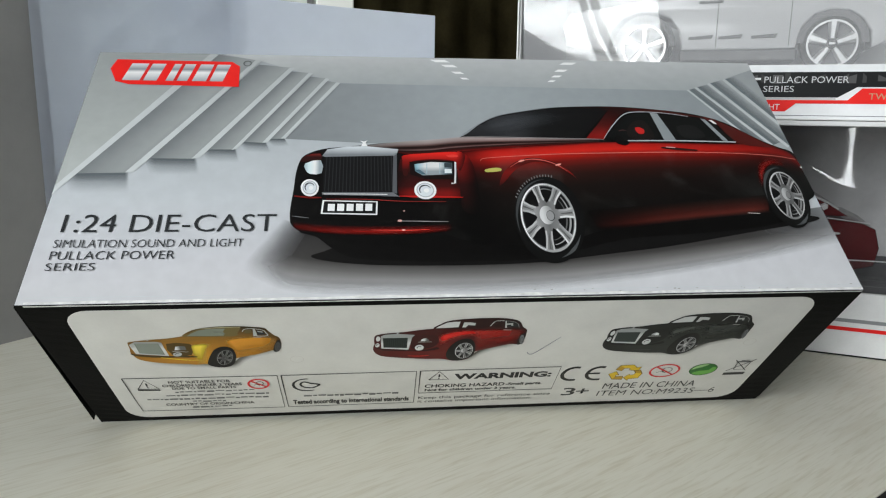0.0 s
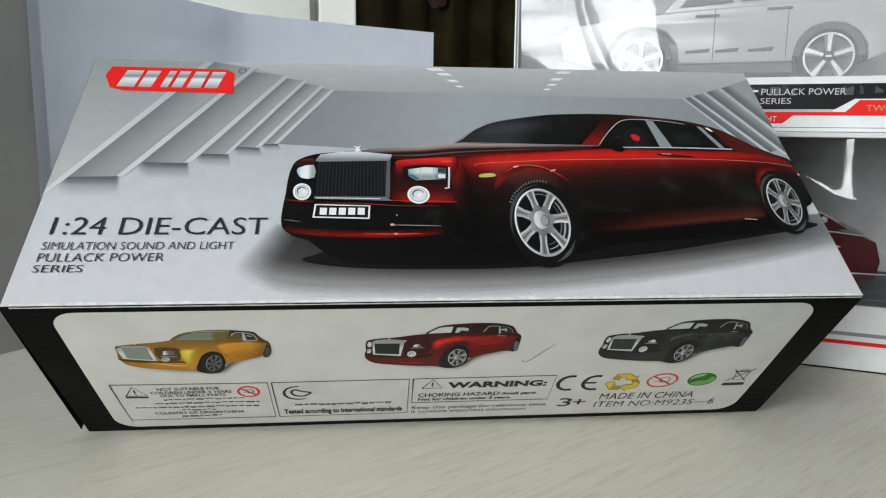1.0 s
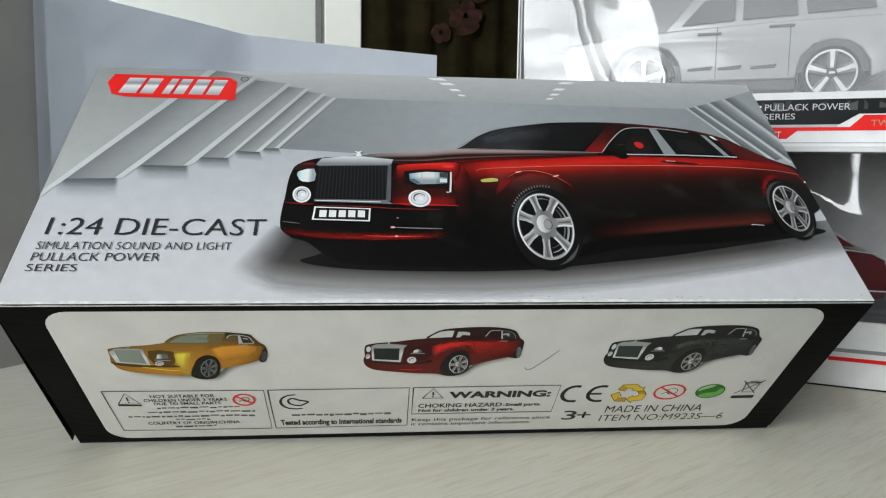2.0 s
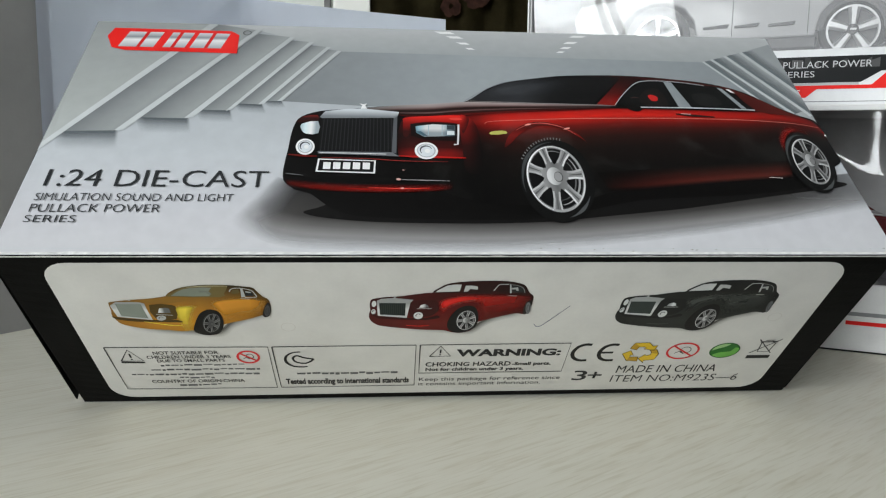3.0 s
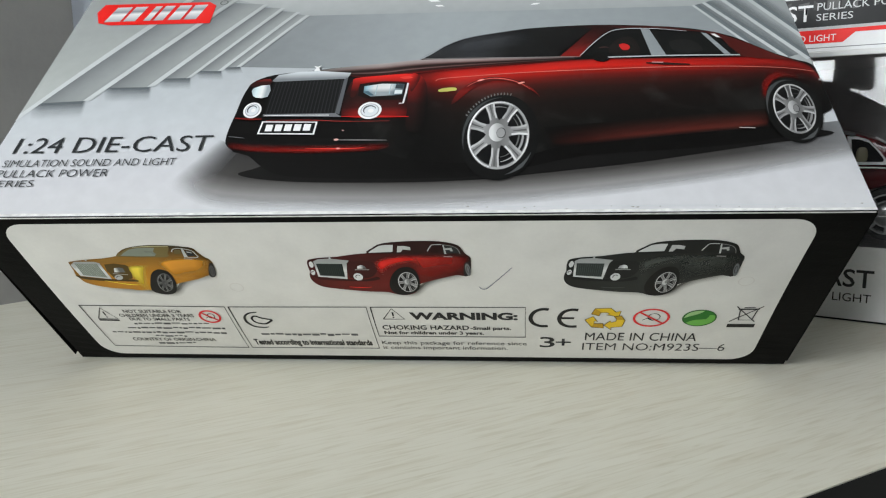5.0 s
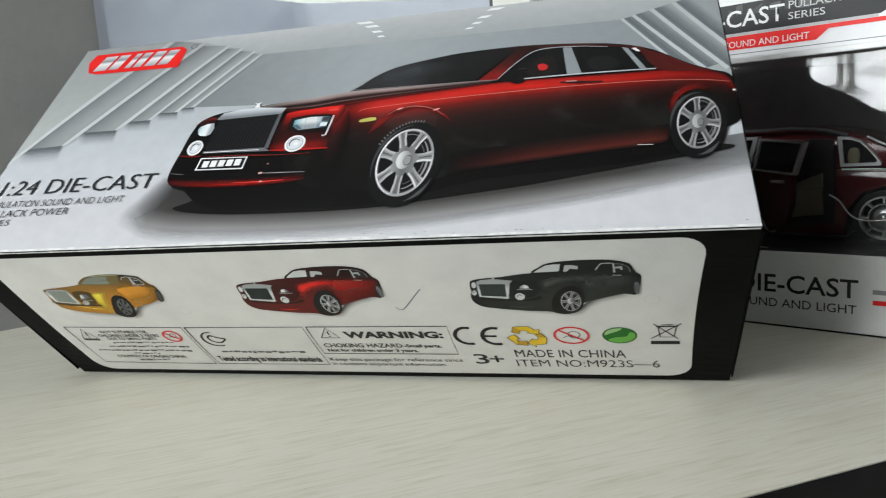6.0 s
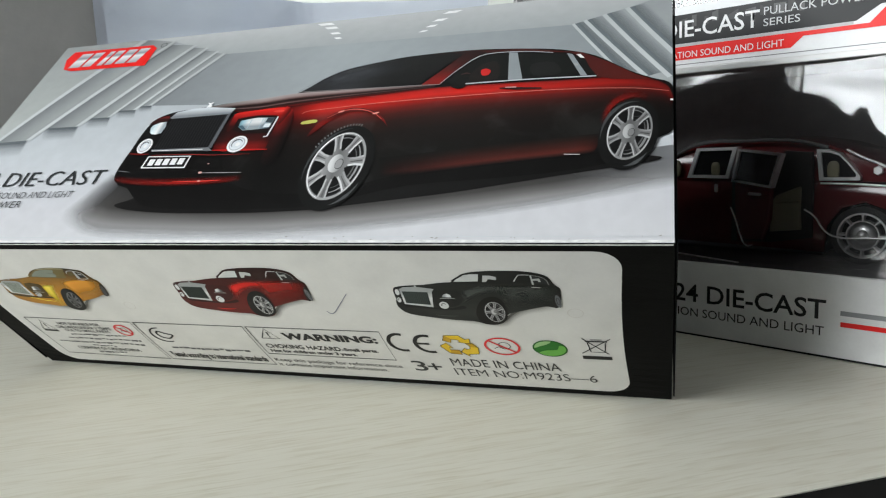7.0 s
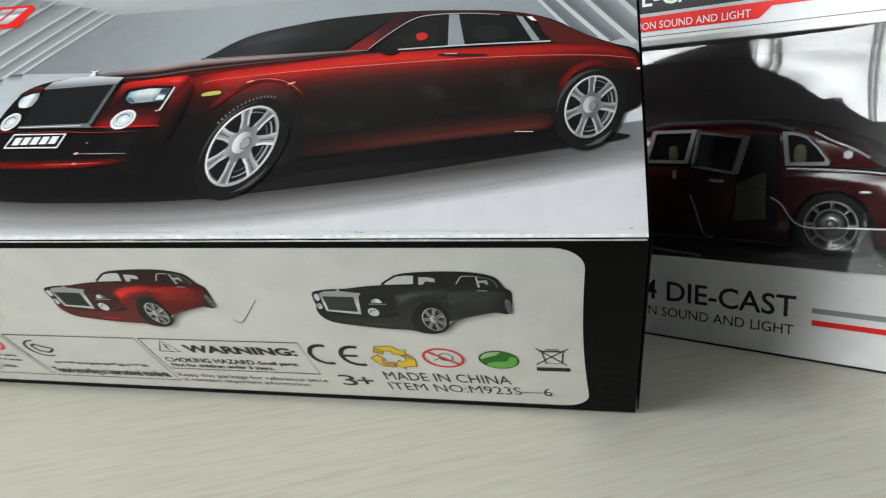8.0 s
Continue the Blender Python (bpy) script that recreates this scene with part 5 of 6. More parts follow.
def small_car(a, du, tones, wheel_tone):
    """One of the three little printed cars; tones: dark, body, lit fender, side, hood, cabin, glass, grille."""
    g = {k: [(u + du, v) for u, v in pts] for k, pts in a.items()}
    dark, body, lit, side, hood, cabin, glass, grille = tones
    u0, u1 = min(p[0] for p in g["outline"]), max(p[0] for p in g["outline"])
    half = lambda c, k: tuple(int(v * k) for v in c)
    base = graded("small_body_tone", [(0.0, half(dark, 0.7)), (0.16, body), (0.36, half(body, 1.1)), (0.60, body), (0.85, hood), (1.0, dark)], "Y", (-0.050, -0.016), "Object",
                  cross=("X", (u0 * MM, u1 * MM), [(0.0, (180, 180, 180)), (0.3, (235, 235, 235)), (0.6, (255, 255, 255)), (0.85, (205, 205, 205)), (1.0, (150, 150, 150))]))
    w0 = g["rim"][0][0] - 39.3
    shade = [(6, -44.2), (16, -46.4), (28, -47.8), (40, -49.0), (46, -43.0), (52, -39.0), (62, -36.4)]
    front.band("small_shadow", [(w0 + x, y + 1.6) for x, y in shade], [(w0 + x + 1.6, y - 2.8) for x, y in shade], soft_ink("small_shadow_ink", (96, 94, 90), ((0.0, 0.9), (0.3, 0.7), (0.6, 0.3), (1.0, 0.0)), ((0.0, 0.0), (0.2, 0.6), (0.6, 1.0), (0.9, 0.8), (1.0, 0.0))), 3.4, label)
    car = front.area("small_car_print", g["outline"], base, 4, label, smooth=3)
    front.area("small_hood", g["hood"], ink(*hood), 5, label, smooth=2)
    front.area("small_cabin", g["cabin"], ink(*cabin), 5, label, smooth=2)
    for k in ("pane1", "pane2"):
        front.area("small_window", g[k], ink(*(glass if k == "pane1" else half(glass, 0.92))), 6, label)
    front.band("small_flank", g["side"], g["sidefoot"], soft_ink("small_flank_ink", side, ((0.0, 0.0), (0.14, 0.9), (0.45, 0.8), (1.0, 0.1)), ((0.0, 0.0), (0.2, 1.0), (0.7, 0.9), (1.0, 0.2))), 5, label)
    front.band("small_fender", g["glow"], g["glowfoot"], soft_ink("small_fender_ink", lit, ((0.0, 0.0), (0.3, 0.9), (0.55, 1.0), (1.0, 0.0)), ((0.0, 0.0), (0.18, 1.0), (0.5, 0.8), (1.0, 0.1))), 5.5, label)
    front.area("small_recess", g["recess"], ink(*half(dark, 1.25)), 6, label, smooth=2)
    front.area("small_bumper_shade", g["bumpdark"], ink(*half(dark, 1.1)), 5.6, label, smooth=2)
    front.area("small_arch", g["arch"], ink(22, 21, 20), 6, label, smooth=3)
    front.area("small_arch", g["reararch"], ink(30, 28, 27), 6, label, smooth=2)
    c, p, q, hub = g["rim"]
    printed_wheel(front, label, (c, p, q), (c, (p[0] + 0.4, p[1]), (q[0], q[1] + 0.6)), hub, 7, 6.6, 0.35, wheel_tone)
    c, p, q = g["rearwheel"]
    front.area("small_rear_rim", front.ring_pts(c, p, q, 0.92, 20), ink(*half((112, 114, 116), wheel_tone)), 6.6, label)
    front.line("small_rear_rim", front.ring_pts(c, p, q, 0.5, 16), 0.25, ink(50, 50, 50), 7, label, closed=True, smooth=0)
    front.area("small_window", g["win1"], ink(*half(cabin, 0.9)), 6, label)
    front.area("small_window", g["win2"], ink(36, 38, 38), 6, label)
    front.area("small_window_glint", g["patch"], ink(158, 160, 158), 7, label)
    front.area("small_window_pillar", g["pillar"], ink(168, 171, 170), 7, label)
    front.line("small_window_line", g["frame"], 0.42, ink(170, 172, 170), 7.2, label)
    if "frame2" in g:
        front.line("small_window_line", g["frame2"], 0.3, ink(120, 121, 120), 7.2, label)
    front.line("small_handle", g["handle"], 0.4, ink(150, 148, 144), 7, label, smooth=0)
    if "roofline" in g:
        front.line("small_roof_line", g["roofline"], 0.5, ink(176, 170, 136), 7, label, taper=0.5)
    front.area("small_grille_frame", g["chrome"], graded("small_chrome_tone", [(0.0, (170, 173, 172)), (0.7, (206, 208, 207)), (1.0, (150, 153, 152))], "Y", (-0.038, -0.026), "Object"), 6.2, label)
    front.area("small_grille", g["grille"], ink(*grille), 7, label)
    (x0, y0), (x1, y1), (x2, y2), (x3, y3) = g["grille"]
    for k in range(1, 13):
        s = k / 13
        front.line("small_grille_slat", [(x0 + (x1 - x0) * s, y0 + (y1 - y0) * s), (x3 + (x2 - x3) * s, y3 + (y2 - y3) * s)], 0.2, ink(*half(grille, 1.45)), 7.4, label, smooth=0)
    front.area("small_lamp", g["lamp"], graded("small_lamp_tone", [(0.0, (150, 153, 154)), (0.4, (214, 217, 217)), (0.7, (200, 203, 203)), (1.0, (96, 98, 98))], "X", (g["lamp"][0][0] * MM, g["lamp"][-2][0] * MM), "Object"), 7, label)
    front.line("small_lamp_line", g["lampline"], 0.35, ink(160, 162, 160), 7, label, smooth=0)
    for k in ("fog", "fogl", "lampl"):
        if k in g:
            c, p, q = g[k]
            front.area("small_lamp", front.ring_pts(c, p, q, 1.0, 18), ink(*(half((206, 208, 207), 0.55 + 0.45 * wheel_tone))), 7, label)
            if k != "lampl":
                front.line("small_lamp_ring", front.ring_pts(c, p, q, 0.5, 9, 0.6, 3.6), 0.4, ink(90, 90, 90), 7.4, label, smooth=0)
    front.line("small_bumper_line", g["bump"], 0.5, ink(*half(lit, 1.05)), 6, label, taper=0.6)
    front.line("small_ornament", g["mascot"], 0.7, ink(176, 178, 178), 7, label, smooth=0)
    return car


small_car(GOLD_CAR, 0.0, ((62, 48, 20), (176, 122, 38), (240, 204, 70), (212, 146, 50), (134, 98, 40), (104, 92, 56), (118, 124, 112), (112, 118, 110)), 0.62)
small_car(RED_CAR, 0.0, ((44, 15, 14), (92, 22, 19), (204, 42, 35), (140, 31, 26), (62, 19, 18), (40, 18, 17), (192, 195, 192), (32, 38, 36)), 0.95)
small_car(RED_CAR, 101.0, ((24, 25, 24), (42, 44, 42), (66, 69, 66), (58, 61, 58), (34, 36, 34), (28, 29, 28), (186, 188, 186), (44, 50, 48)), 0.88)

LINE = ink(56, 56, 57)
for pts in ([(-146.2, 58.4), (-80.3, 59.4), (-80.1, 93.0), (-145.6, 92.4)], [(-78.6, 59.4), (-18.3, 59.2), (-18.2, 92.7), (-78.3, 92.9)], [(-16.5, 59.2), (48.8, 59.0), (48.7, 82.1), (-16.4, 82.0)]):
    front.line("ruled_frame", FV(pts + [pts[0]]), 0.6, LINE, 4, label, smooth=0)
SMALL = ink(36, 36, 37)
for text, u0, u1, v0, v1, bold in (("WARNING:", -0.6, 45.6, 68.2, 63.2, 0.045), ("CHOKING HAZARD", -13.7, 24.4, 76.4, 73.0, 0.018), ("-Small parts.", 25.0, 42.7, 76.2, 73.7, 0.03), ("Not for children under 3 years.", -13.5, 30.7, 80.2, 77.7, 0.03),
                                   ("Keep this package for reference since", -16.1, 49.2, 89.0, 86.0, 0.0), ("it contains important information.", -16.2, 40.6, 93.2, 90.2, 0.0),
                                   ("Tested according to international standards", -75.7, -20.7, 90.0, 85.4, 0.035), ("NOT SUITABLE FOR", -127.8, -101.2, 64.2, 61.8, 0.01), ("CHILDREN UNDER 3 YEARS", -131.0, -96.6, 67.4, 65.0, 0.01),
                                   ("DUE TO SMALL PARTS", -127.4, -99.5, 70.2, 68.0, 0.01), ("COUNTRY OF ORIGIN:CHINA", -133.6, -93.6, 87.4, 84.8, 0.01),
                                   ("3", 55.0, 61.6, 90.4, 81.8, 0.008), ("+", 62.0, 68.6, 90.4, 81.8, 0.004), ("MADE IN CHINA", 74.6, 122.0, 84.2, 77.8, 0.0), ("ITEM NO:M923S\u20146", 73.8, 135.4, 92.6, 86.4, -0.006)):
    front.lettering("small_lettering", text, u0, u1, -v0, -v1, SMALL, 4, label, bold)


def word_bars(u0, u1, v0, v1, seed):
    """Lines that cannot be read, as plain bars the size of their words."""
    rnd = random.Random(seed)
    u = u0
    while u < u1 - 1.0:
        w = min(1.0 + rnd.random() * 3.2, u1 - u)
        lift, thick = rnd.random() * 0.25, 0.32 + rnd.random() * 0.34
        a, c = v1 + (v0 - v1) * lift, v1 + (v0 - v1) * (lift + thick)
        front.area("word_bar", FV([(u, a), (u + w, a), (u + w, c), (u, c)]), ink(88, 88, 89), 4, label)
        u += w + 0.6


for k, (u0, u1, v0, v1) in enumerate(((-70.2, -25.9, 82.6, 79.8), (-126.8, -90.5, 74.0, 71.9), (-131.5, -85.7, 77.7, 75.4), (-140.6, -86.3, 81.4, 79.2), (-121.0, -106.2, 84.3, 82.3), (-122.3, -104.2, 90.8, 88.4))):
    word_bars(u0, u1, v0, v1, k)
for c, w, h in ((-137.4, 9.2, 8.6), (-7.6, 9.2, 8.0)):
    v = 69.0 if c < -100 else 68.2
    front.line("warning_triangle", FV([(c - w / 2, v), (c + w / 2, v), (c - 0.1, v - h), (c - w / 2, v)]), 0.5, SMALL, 4, label, smooth=0)
    front.line("warning_mark", FV([(c, v - h * 0.66), (c, v - h * 0.3)]), 0.7, SMALL, 4, label, smooth=0)
    front.area("warning_mark", front.ring_pts((c, -(v - h * 0.16)), (c + 0.4, -(v - h * 0.16)), (c, -(v - h * 0.16) + 0.5), 1.0, 8), SMALL, 4, label)
front.line("warning_foot", FV([(-142.2, 70.0), (-132.6, 70.2)]), 1.2, SMALL, 4, label, smooth=0)
RED_INK = ink(206, 48, 50)
for c, r, h in ((-89.3, 4.4, 4.5), (100.9, 7.0, 6.2)):
    v = 66.9 if c < 0 else 66.2
    front.line("ban_ring", front.ring_pts((c, -v), (c + r, -v), (c, -v + h), 1.0, 36), 1.0, RED_INK, 5, label, closed=True, smooth=0)
    front.line("ban_bar", [(c - r * 0.68, -v + h * 0.62), (c + r * 0.68, -v - h * 0.62)], 0.9, RED_INK, 5, label, smooth=0)
    front.line("ban_mark", front.ring_pts((c + r * 0.15, -v + h * 0.1), (c + r * 0.5, -v + h * 0.1), (c + r * 0.15, -v + h * 0.5), 1.0, 18), 0.35, SMALL, 4, label, closed=True, smooth=0)
    front.line("ban_mark", [(c - r * 0.5, -v - h * 0.3), (c - r * 0.15, -v - h * 0.05), (c + r * 0.1, -v - h * 0.35)], 0.35, SMALL, 4, label)
# conformity mark and its crescents
front.line("quality_mark", FV([(-62.0, 69.2), (-66, 68.0), (-69.0, 66.4), (-70.8, 68.4), (-69.6, 71.4), (-65.6, 72.4), (-62.0, 69.4)]), 1.0, SMALL, 4, label)
front.line("quality_mark", FV([(-67.2, 63.4), (-71.0, 64.2), (-73.6, 67.0), (-73.9, 71.0), (-71.6, 74.4), (-67.6, 75.4), (-65.0, 74.9)]), 1.3, SMALL, 4, label, taper=0.5)
front.line("ce_mark", FV([(58.4, 60.5), (55.6, 60.3), (52.6, 62.2), (51.0, 66.4), (52.0, 70.6), (55.0, 72.9), (58.4, 72.9)]), 1.8, ink(26, 26, 26), 4, label)
front.line("ce_mark", FV([(70.6, 60.8), (67.6, 60.6), (64.6, 62.4), (63.0, 66.6), (64.0, 70.8), (67.0, 73.1), (70.6, 73.1)]), 1.8, ink(26, 26, 26), 4, label)
front.line("ce_mark", FV([(63.2, 66.8), (69.2, 66.8)]), 1.5, ink(26, 26, 26), 4.3, label, smooth=0)
# recycling arrows
YEL, YEL_D = ink(214, 178, 40), ink(178, 140, 34)
for pts, fold in (([(76.1, 63.6), (77.4, 59.5), (83.8, 59.2), (86.1, 62.1), (88.1, 61.3), (87.6, 65.5), (82.4, 64.2), (83.5, 63.3), (82.2, 62.5), (79.9, 62.5), (79.4, 65.0)], [(76.1, 63.6), (77.4, 59.5), (80.2, 62.3), (79.4, 65.0)]),
                  ([(85.5, 65.1), (88.6, 64.7), (90.4, 68.2), (89.6, 73.0), (84.9, 73.8), (85.2, 75.6), (81.9, 72.0), (84.4, 68.5), (84.8, 69.8), (86.6, 69.0), (86.9, 67.3)], [(85.5, 65.1), (88.6, 64.7), (90.4, 68.2), (86.8, 67.6)]),
                  ([(73.7, 67.9), (77.0, 65.3), (79.1, 69.3), (77.7, 68.8), (77.7, 70.6), (81.5, 70.6), (82.0, 74.2), (76.9, 73.6), (74.6, 69.6)], [(77.7, 70.6), (81.5, 70.6), (82.0, 74.2), (76.9, 73.6)])):
    front.area("recycling_arrow", FV(pts), YEL, 4.0, label)
    front.area("recycling_fold", FV(fold), YEL_D, 4.3, label)
    front.line("recycling_outline", FV(pts + [pts[0]]), 0.3, ink(70, 58, 24), 4.8, label, smooth=0)
# green oval, crossed bin
front.area("green_oval", front.ring_pts((120.3, -66.2), (127.2, -66.2), (120.3, -60.1), 1.0, 40), ink(34, 104, 32), 4, label)
front.area("green_mark", FV([(114.2, 66.0), (115.2, 62.8), (118.0, 60.9), (121.6, 60.6), (119.6, 63.0), (116.6, 64.6)]), ink(142, 180, 122), 5, label, smooth=2)
front.area("green_mark", FV([(115.6, 69.4), (119.0, 67.4), (123.2, 66.8), (124.2, 63.8), (126.4, 64.4), (126.7, 67.2), (124.4, 70.4), (120.4, 71.8), (117.4, 71.2)]), ink(98, 164, 68), 5, label, smooth=2)
front.line("green_rim", front.ring_pts((120.3, -66.2), (127.2, -66.2), (120.3, -60.1), 0.95, 40), 0.5, ink(30, 84, 30), 5.2, label, closed=True, smooth=0)
for pts, w in (([(133.4, 57.6), (142.6, 68.6)], 0.5), ([(143.6, 57.4), (132.6, 68.6)], 0.5), ([(134.4, 59.6), (142.4, 59.4)], 0.9), ([(135.2, 60.2), (136.0, 67.4), (141.2, 67.4), (141.8, 60.2)], 0.5), ([(136.4, 58.4), (140.6, 58.2)], 0.5)):
    front.line("bin_mark", FV(pts), w, SMALL, 4, label, smooth=0)
front.area("bin_bar", FV([(132.4, 70.4), (143.4, 70.4), (143.4, 73.0), (132.4, 73.0)]), ink(24, 24, 24), 4, label)
# pen tick and a faint pressed ring
front.line("pen_tick", FV([(30.0, 44.4), (31.3, 46.2), (33.2, 45.6), (36.6, 41.1), (42.9, 31.8)]), 0.45, ink(96, 100, 118), 4, label, taper=0.4)
for c in ((-70.4, 45.1), (132.5, 40.5)):
    front.line("pressed_ring", front.ring_pts((c[0], -c[1]), (c[0] + 2.8, -c[1]), (c[0], -c[1] + 2.8), 1.0, 30), 0.3, ink(190, 187, 182), 4, label, closed=True, smooth=0)
rubbed_edge("rubbed_edge", front, (-164.6, -0.8), (164.6, -0.8), 0.9, 8, 4, label)


# ---------------------------------------------------------------- the stack of window boxes
STACK_YAW = -27.3
STACK = pose(0.1693, 0.1058, 0, 0, 0, STACK_YAW)
STACK_HIGH = pose(0.1753, 0.1175, 0, 0, 0, -28.3)
S0, S1, DEPTH = -0.123, 0.207, 0.150
LOW_H, TOP_H = 0.1445, 0.150


def window_box(name, at, z0, h, sill, lip, inner, outer, label, category="toy box"):
    """A carton with a film window in its face; x along, y into the box, z up."""
    ob = thing(name, at @ Matrix.Translation((0, 0, z0)), label, category)
    t = 0.0012
    part("back_panel", one_box((S0, DEPTH - t, 0), (S1, DEPTH, h), 0.0003, 1), outer, ob)
    part("base_panel", one_box((S0 + t, 0.0021, 0.0003), (S1 - t, DEPTH - t, t), 0.0002, 1), inner, ob)
    part("lid_panel", one_box((S0 + t, 0.0021, h - t), (S1 - t, DEPTH - t, h - 0.0003), 0.0002, 1), outer, ob)
    for x in (S0, S1 - t):
        part("end_panel", one_box((x, 0.0, 0), (x + t, DEPTH - t, h), 0.0003, 1), outer, ob)
    part("front_sill", one_box((S0 + t, 0.0, 0.0), (S1 - t, 0.002, sill), 0.0004, 1), outer, ob)
    part("front_lip", one_box((S0 + t, 0.0, h - lip), (S1 - t, 0.002, h), 0.0004, 1), outer, ob)
    part("inner_back", one_box((S0 + t, DEPTH - 2.5 * t, t), (S1 - t, DEPTH - t, h - t)), GREY_CARD if inner is INNER_CARD else inner, ob)
    for x in (S0 + t, S1 - 2 * t):
        part("inner_end", one_box((x, 0.002, t), (x + t, DEPTH - 2.5 * t, h - t)), inner, ob)
    return ob


def film(owner, z0, z1, mat, bulge, start, span, foot=0.0026, crest=None, ripple=1.0, twist=0.0):
    """Slightly buckled clear film across the opening; bulge: how far it swells out at one end; crest: a fold (x, share of the height), below which the film leans out and above which it curls back in; twist: how far its slope along x changes from foot to head."""
    bm = bmesh.new()
    nx, nz = 96, 40
    g = []
    for i in range(nx + 1):
        x = S0 + 0.003 + (S1 - S0 - 0.006) * i / nx
        t = max(0.0, min(1.0, (x - start) / span))
        slack = -bulge * t * t * (3 - 2 * t)
        fold = 1.0
        if crest:
            near = [(a, b) for a, b in zip(crest, crest[1:]) if a[0] <= x <= b[0]]
            (x0, k0), (x1, k1) = near[0]
            fold = k0 + (k1 - k0) * (x - x0) / (x1 - x0)
        g.append([])
        for j in range(nz + 1):
            k = j / nz
            y = foot + slack + twist * x * (k - 0.5) + ripple * (0.0004 * math.sin(x * 131 + k * 5.6) * math.sin(math.pi * k) + 0.0003 * math.sin(k * 11.2 + x * 44))
            if crest:
                over = max(0.0, k - fold)
                y += (z1 - z0) * (-0.042 * min(k, fold) + 0.16 * (over - 0.015 * (1 - math.exp(-over / 0.015))))
            g[-1].append(bm.verts.new((x, y, z0 + (z1 - z0) * k)))
    for i in range(nx):
        for j in range(nz):
            bm.faces.new((g[i][j], g[i + 1][j], g[i + 1][j + 1], g[i][j + 1]))
    ob = part("window_film", bm, mat, owner, "clear plastic window film", smooth=True)
    ob.visible_shadow = False
    return ob


low_box = window_box("toy_car_box", STACK, 0.0, LOW_H, 0.0412, 0.0030, INNER_CARD, WHITE_CARD, "white window box with a maroon toy limousine inside")
film(low_box, 0.0412, LOW_H - 0.0026, FILM, 0.0075, 0.050, 0.056, 0.0052, ((-0.13, 0.755), (0.0, 0.80), (0.053, 0.85), (0.085, 0.645), (0.10, 0.625), (0.21, 0.61)), 0.3)
low = Panel(low_box, pose(0, 0, 0, 90, 0, 0))
low.area("sill_print", [(-121, 0.8), (205, 0.8), (205, 40.9), (-121, 40.9)], ink(230, 231, 231), 2, None, "white printed strip below the window")
TYPE_LOW = ink(40, 40, 41)
low.lettering("title_lettering", "1:24 DIE-CAST", -9.5, 75.6, 19.2, 28.8, TYPE_LOW, 4, None, 0.012)
low.lettering("subtitle_lettering", "SIMULATION SOUND AND LIGHT", -26.5, 75.0, 10.9, 15.6, TYPE_LOW, 4)
low.area("grey_stripe", [(81.9, 22.0), (204, 22.0), (204, 24.3), (81.9, 24.3)], ink(140, 141, 143), 4)
low.area("red_stripe", [(82.1, 16.5), (204, 16.5), (204, 18.9), (82.1, 18.9)], ink(226, 40, 38), 4)
low.line("sill_foot", [(-121, 0.6), (205, 0.6)], 1.0, ink(30, 30, 31), 4, smooth=0)

high_box = window_box("toy_car_box", STACK_HIGH, LOW_H + 0.0003, TOP_H, 0.0332, 0.004, PALE_CARD, WHITE_CARD, "white window box with a white toy off-roader inside, stacked on another")
film(high_box, 0.0332, TOP_H - 0.004, FILM_TOP, -0.0035, -0.06, 0.10, 0.004, None, 0.4, 0.05)
high = Panel(high_box, pose(0, 0, 0, 90, 0, 0))
Z = lambda z: z - 144.8
high.area("sill_print", [(-121, 0.8), (205, 0.8), (205, 33.0), (-121, 33.0)], ink(222, 223, 224), 2, None, "printed strip below the window")
high.area("black_band", [(-121, Z(158.4)), (80, Z(158.4)), (90, Z(164.6)), (205, Z(164.6)), (205, Z(173.6)), (-121, Z(173.6))], ink(34, 35, 36), 4)
rnd = random.Random(21)
# random grey blocks along the upper part of the black band
for k in range(44):
    u = -118 + k * 7.2 + rnd.random() * 4
    w, z0 = 2 + rnd.random() * 4, 166.6 + rnd.random() * 1.5
    high.area("band_block", [(u, Z(z0)), (u + w, Z(z0)), (u + w, Z(169.4 + rnd.random() * 4)), (u, Z(169.4 + rnd.random() * 4))], ink(*((56 + int(rnd.random() * 40),) * 3)), 4.4)
high.line("pale_rule", [(-121, Z(157.6)), (79, Z(157.6))], 1.4, ink(186, 187, 188), 5, smooth=0)
high.area("red_band", [(-121, Z(149.8)), (51.7, Z(149.8)), (57.4, Z(154.7)), (205, Z(154.7)), (205, Z(163.8)), (92.6, Z(163.8)), (85.6, Z(156.8)), (-121, Z(156.8))], ink(226, 44, 40), 6)
high.line("thin_rule", [(-121, Z(147.4)), (205, Z(147.4))], 0.4, ink(120, 121, 123), 4, smooth=0)
WHITE_INK = ink(226, 227, 228)
high.lettering("title_lettering", "1:24 DIE-CAST", -39.0, 36.5, Z(161.8), Z(170.3), WHITE_INK, 6, None, 0.01)
high.lettering("subtitle_lettering", "PULLACK POWER", 38.5, 85.1, Z(167.1), Z(171.0), ink(196, 197, 198), 6)
high.lettering("subtitle_lettering", "SERIES", 38.3, 55.7, Z(161.7), Z(165.3), ink(196, 197, 198), 6)
high.lettering("subtitle_lettering", "SIMULATION SOUND AND LIGHT", -23.0, 48.5, Z(150.9), Z(154.3), WHITE_INK, 8)
high.lettering("subtitle_lettering", "TWO", 96.4, 110.5, Z(157.4), Z(161.0), ink(176, 150, 118), 8)


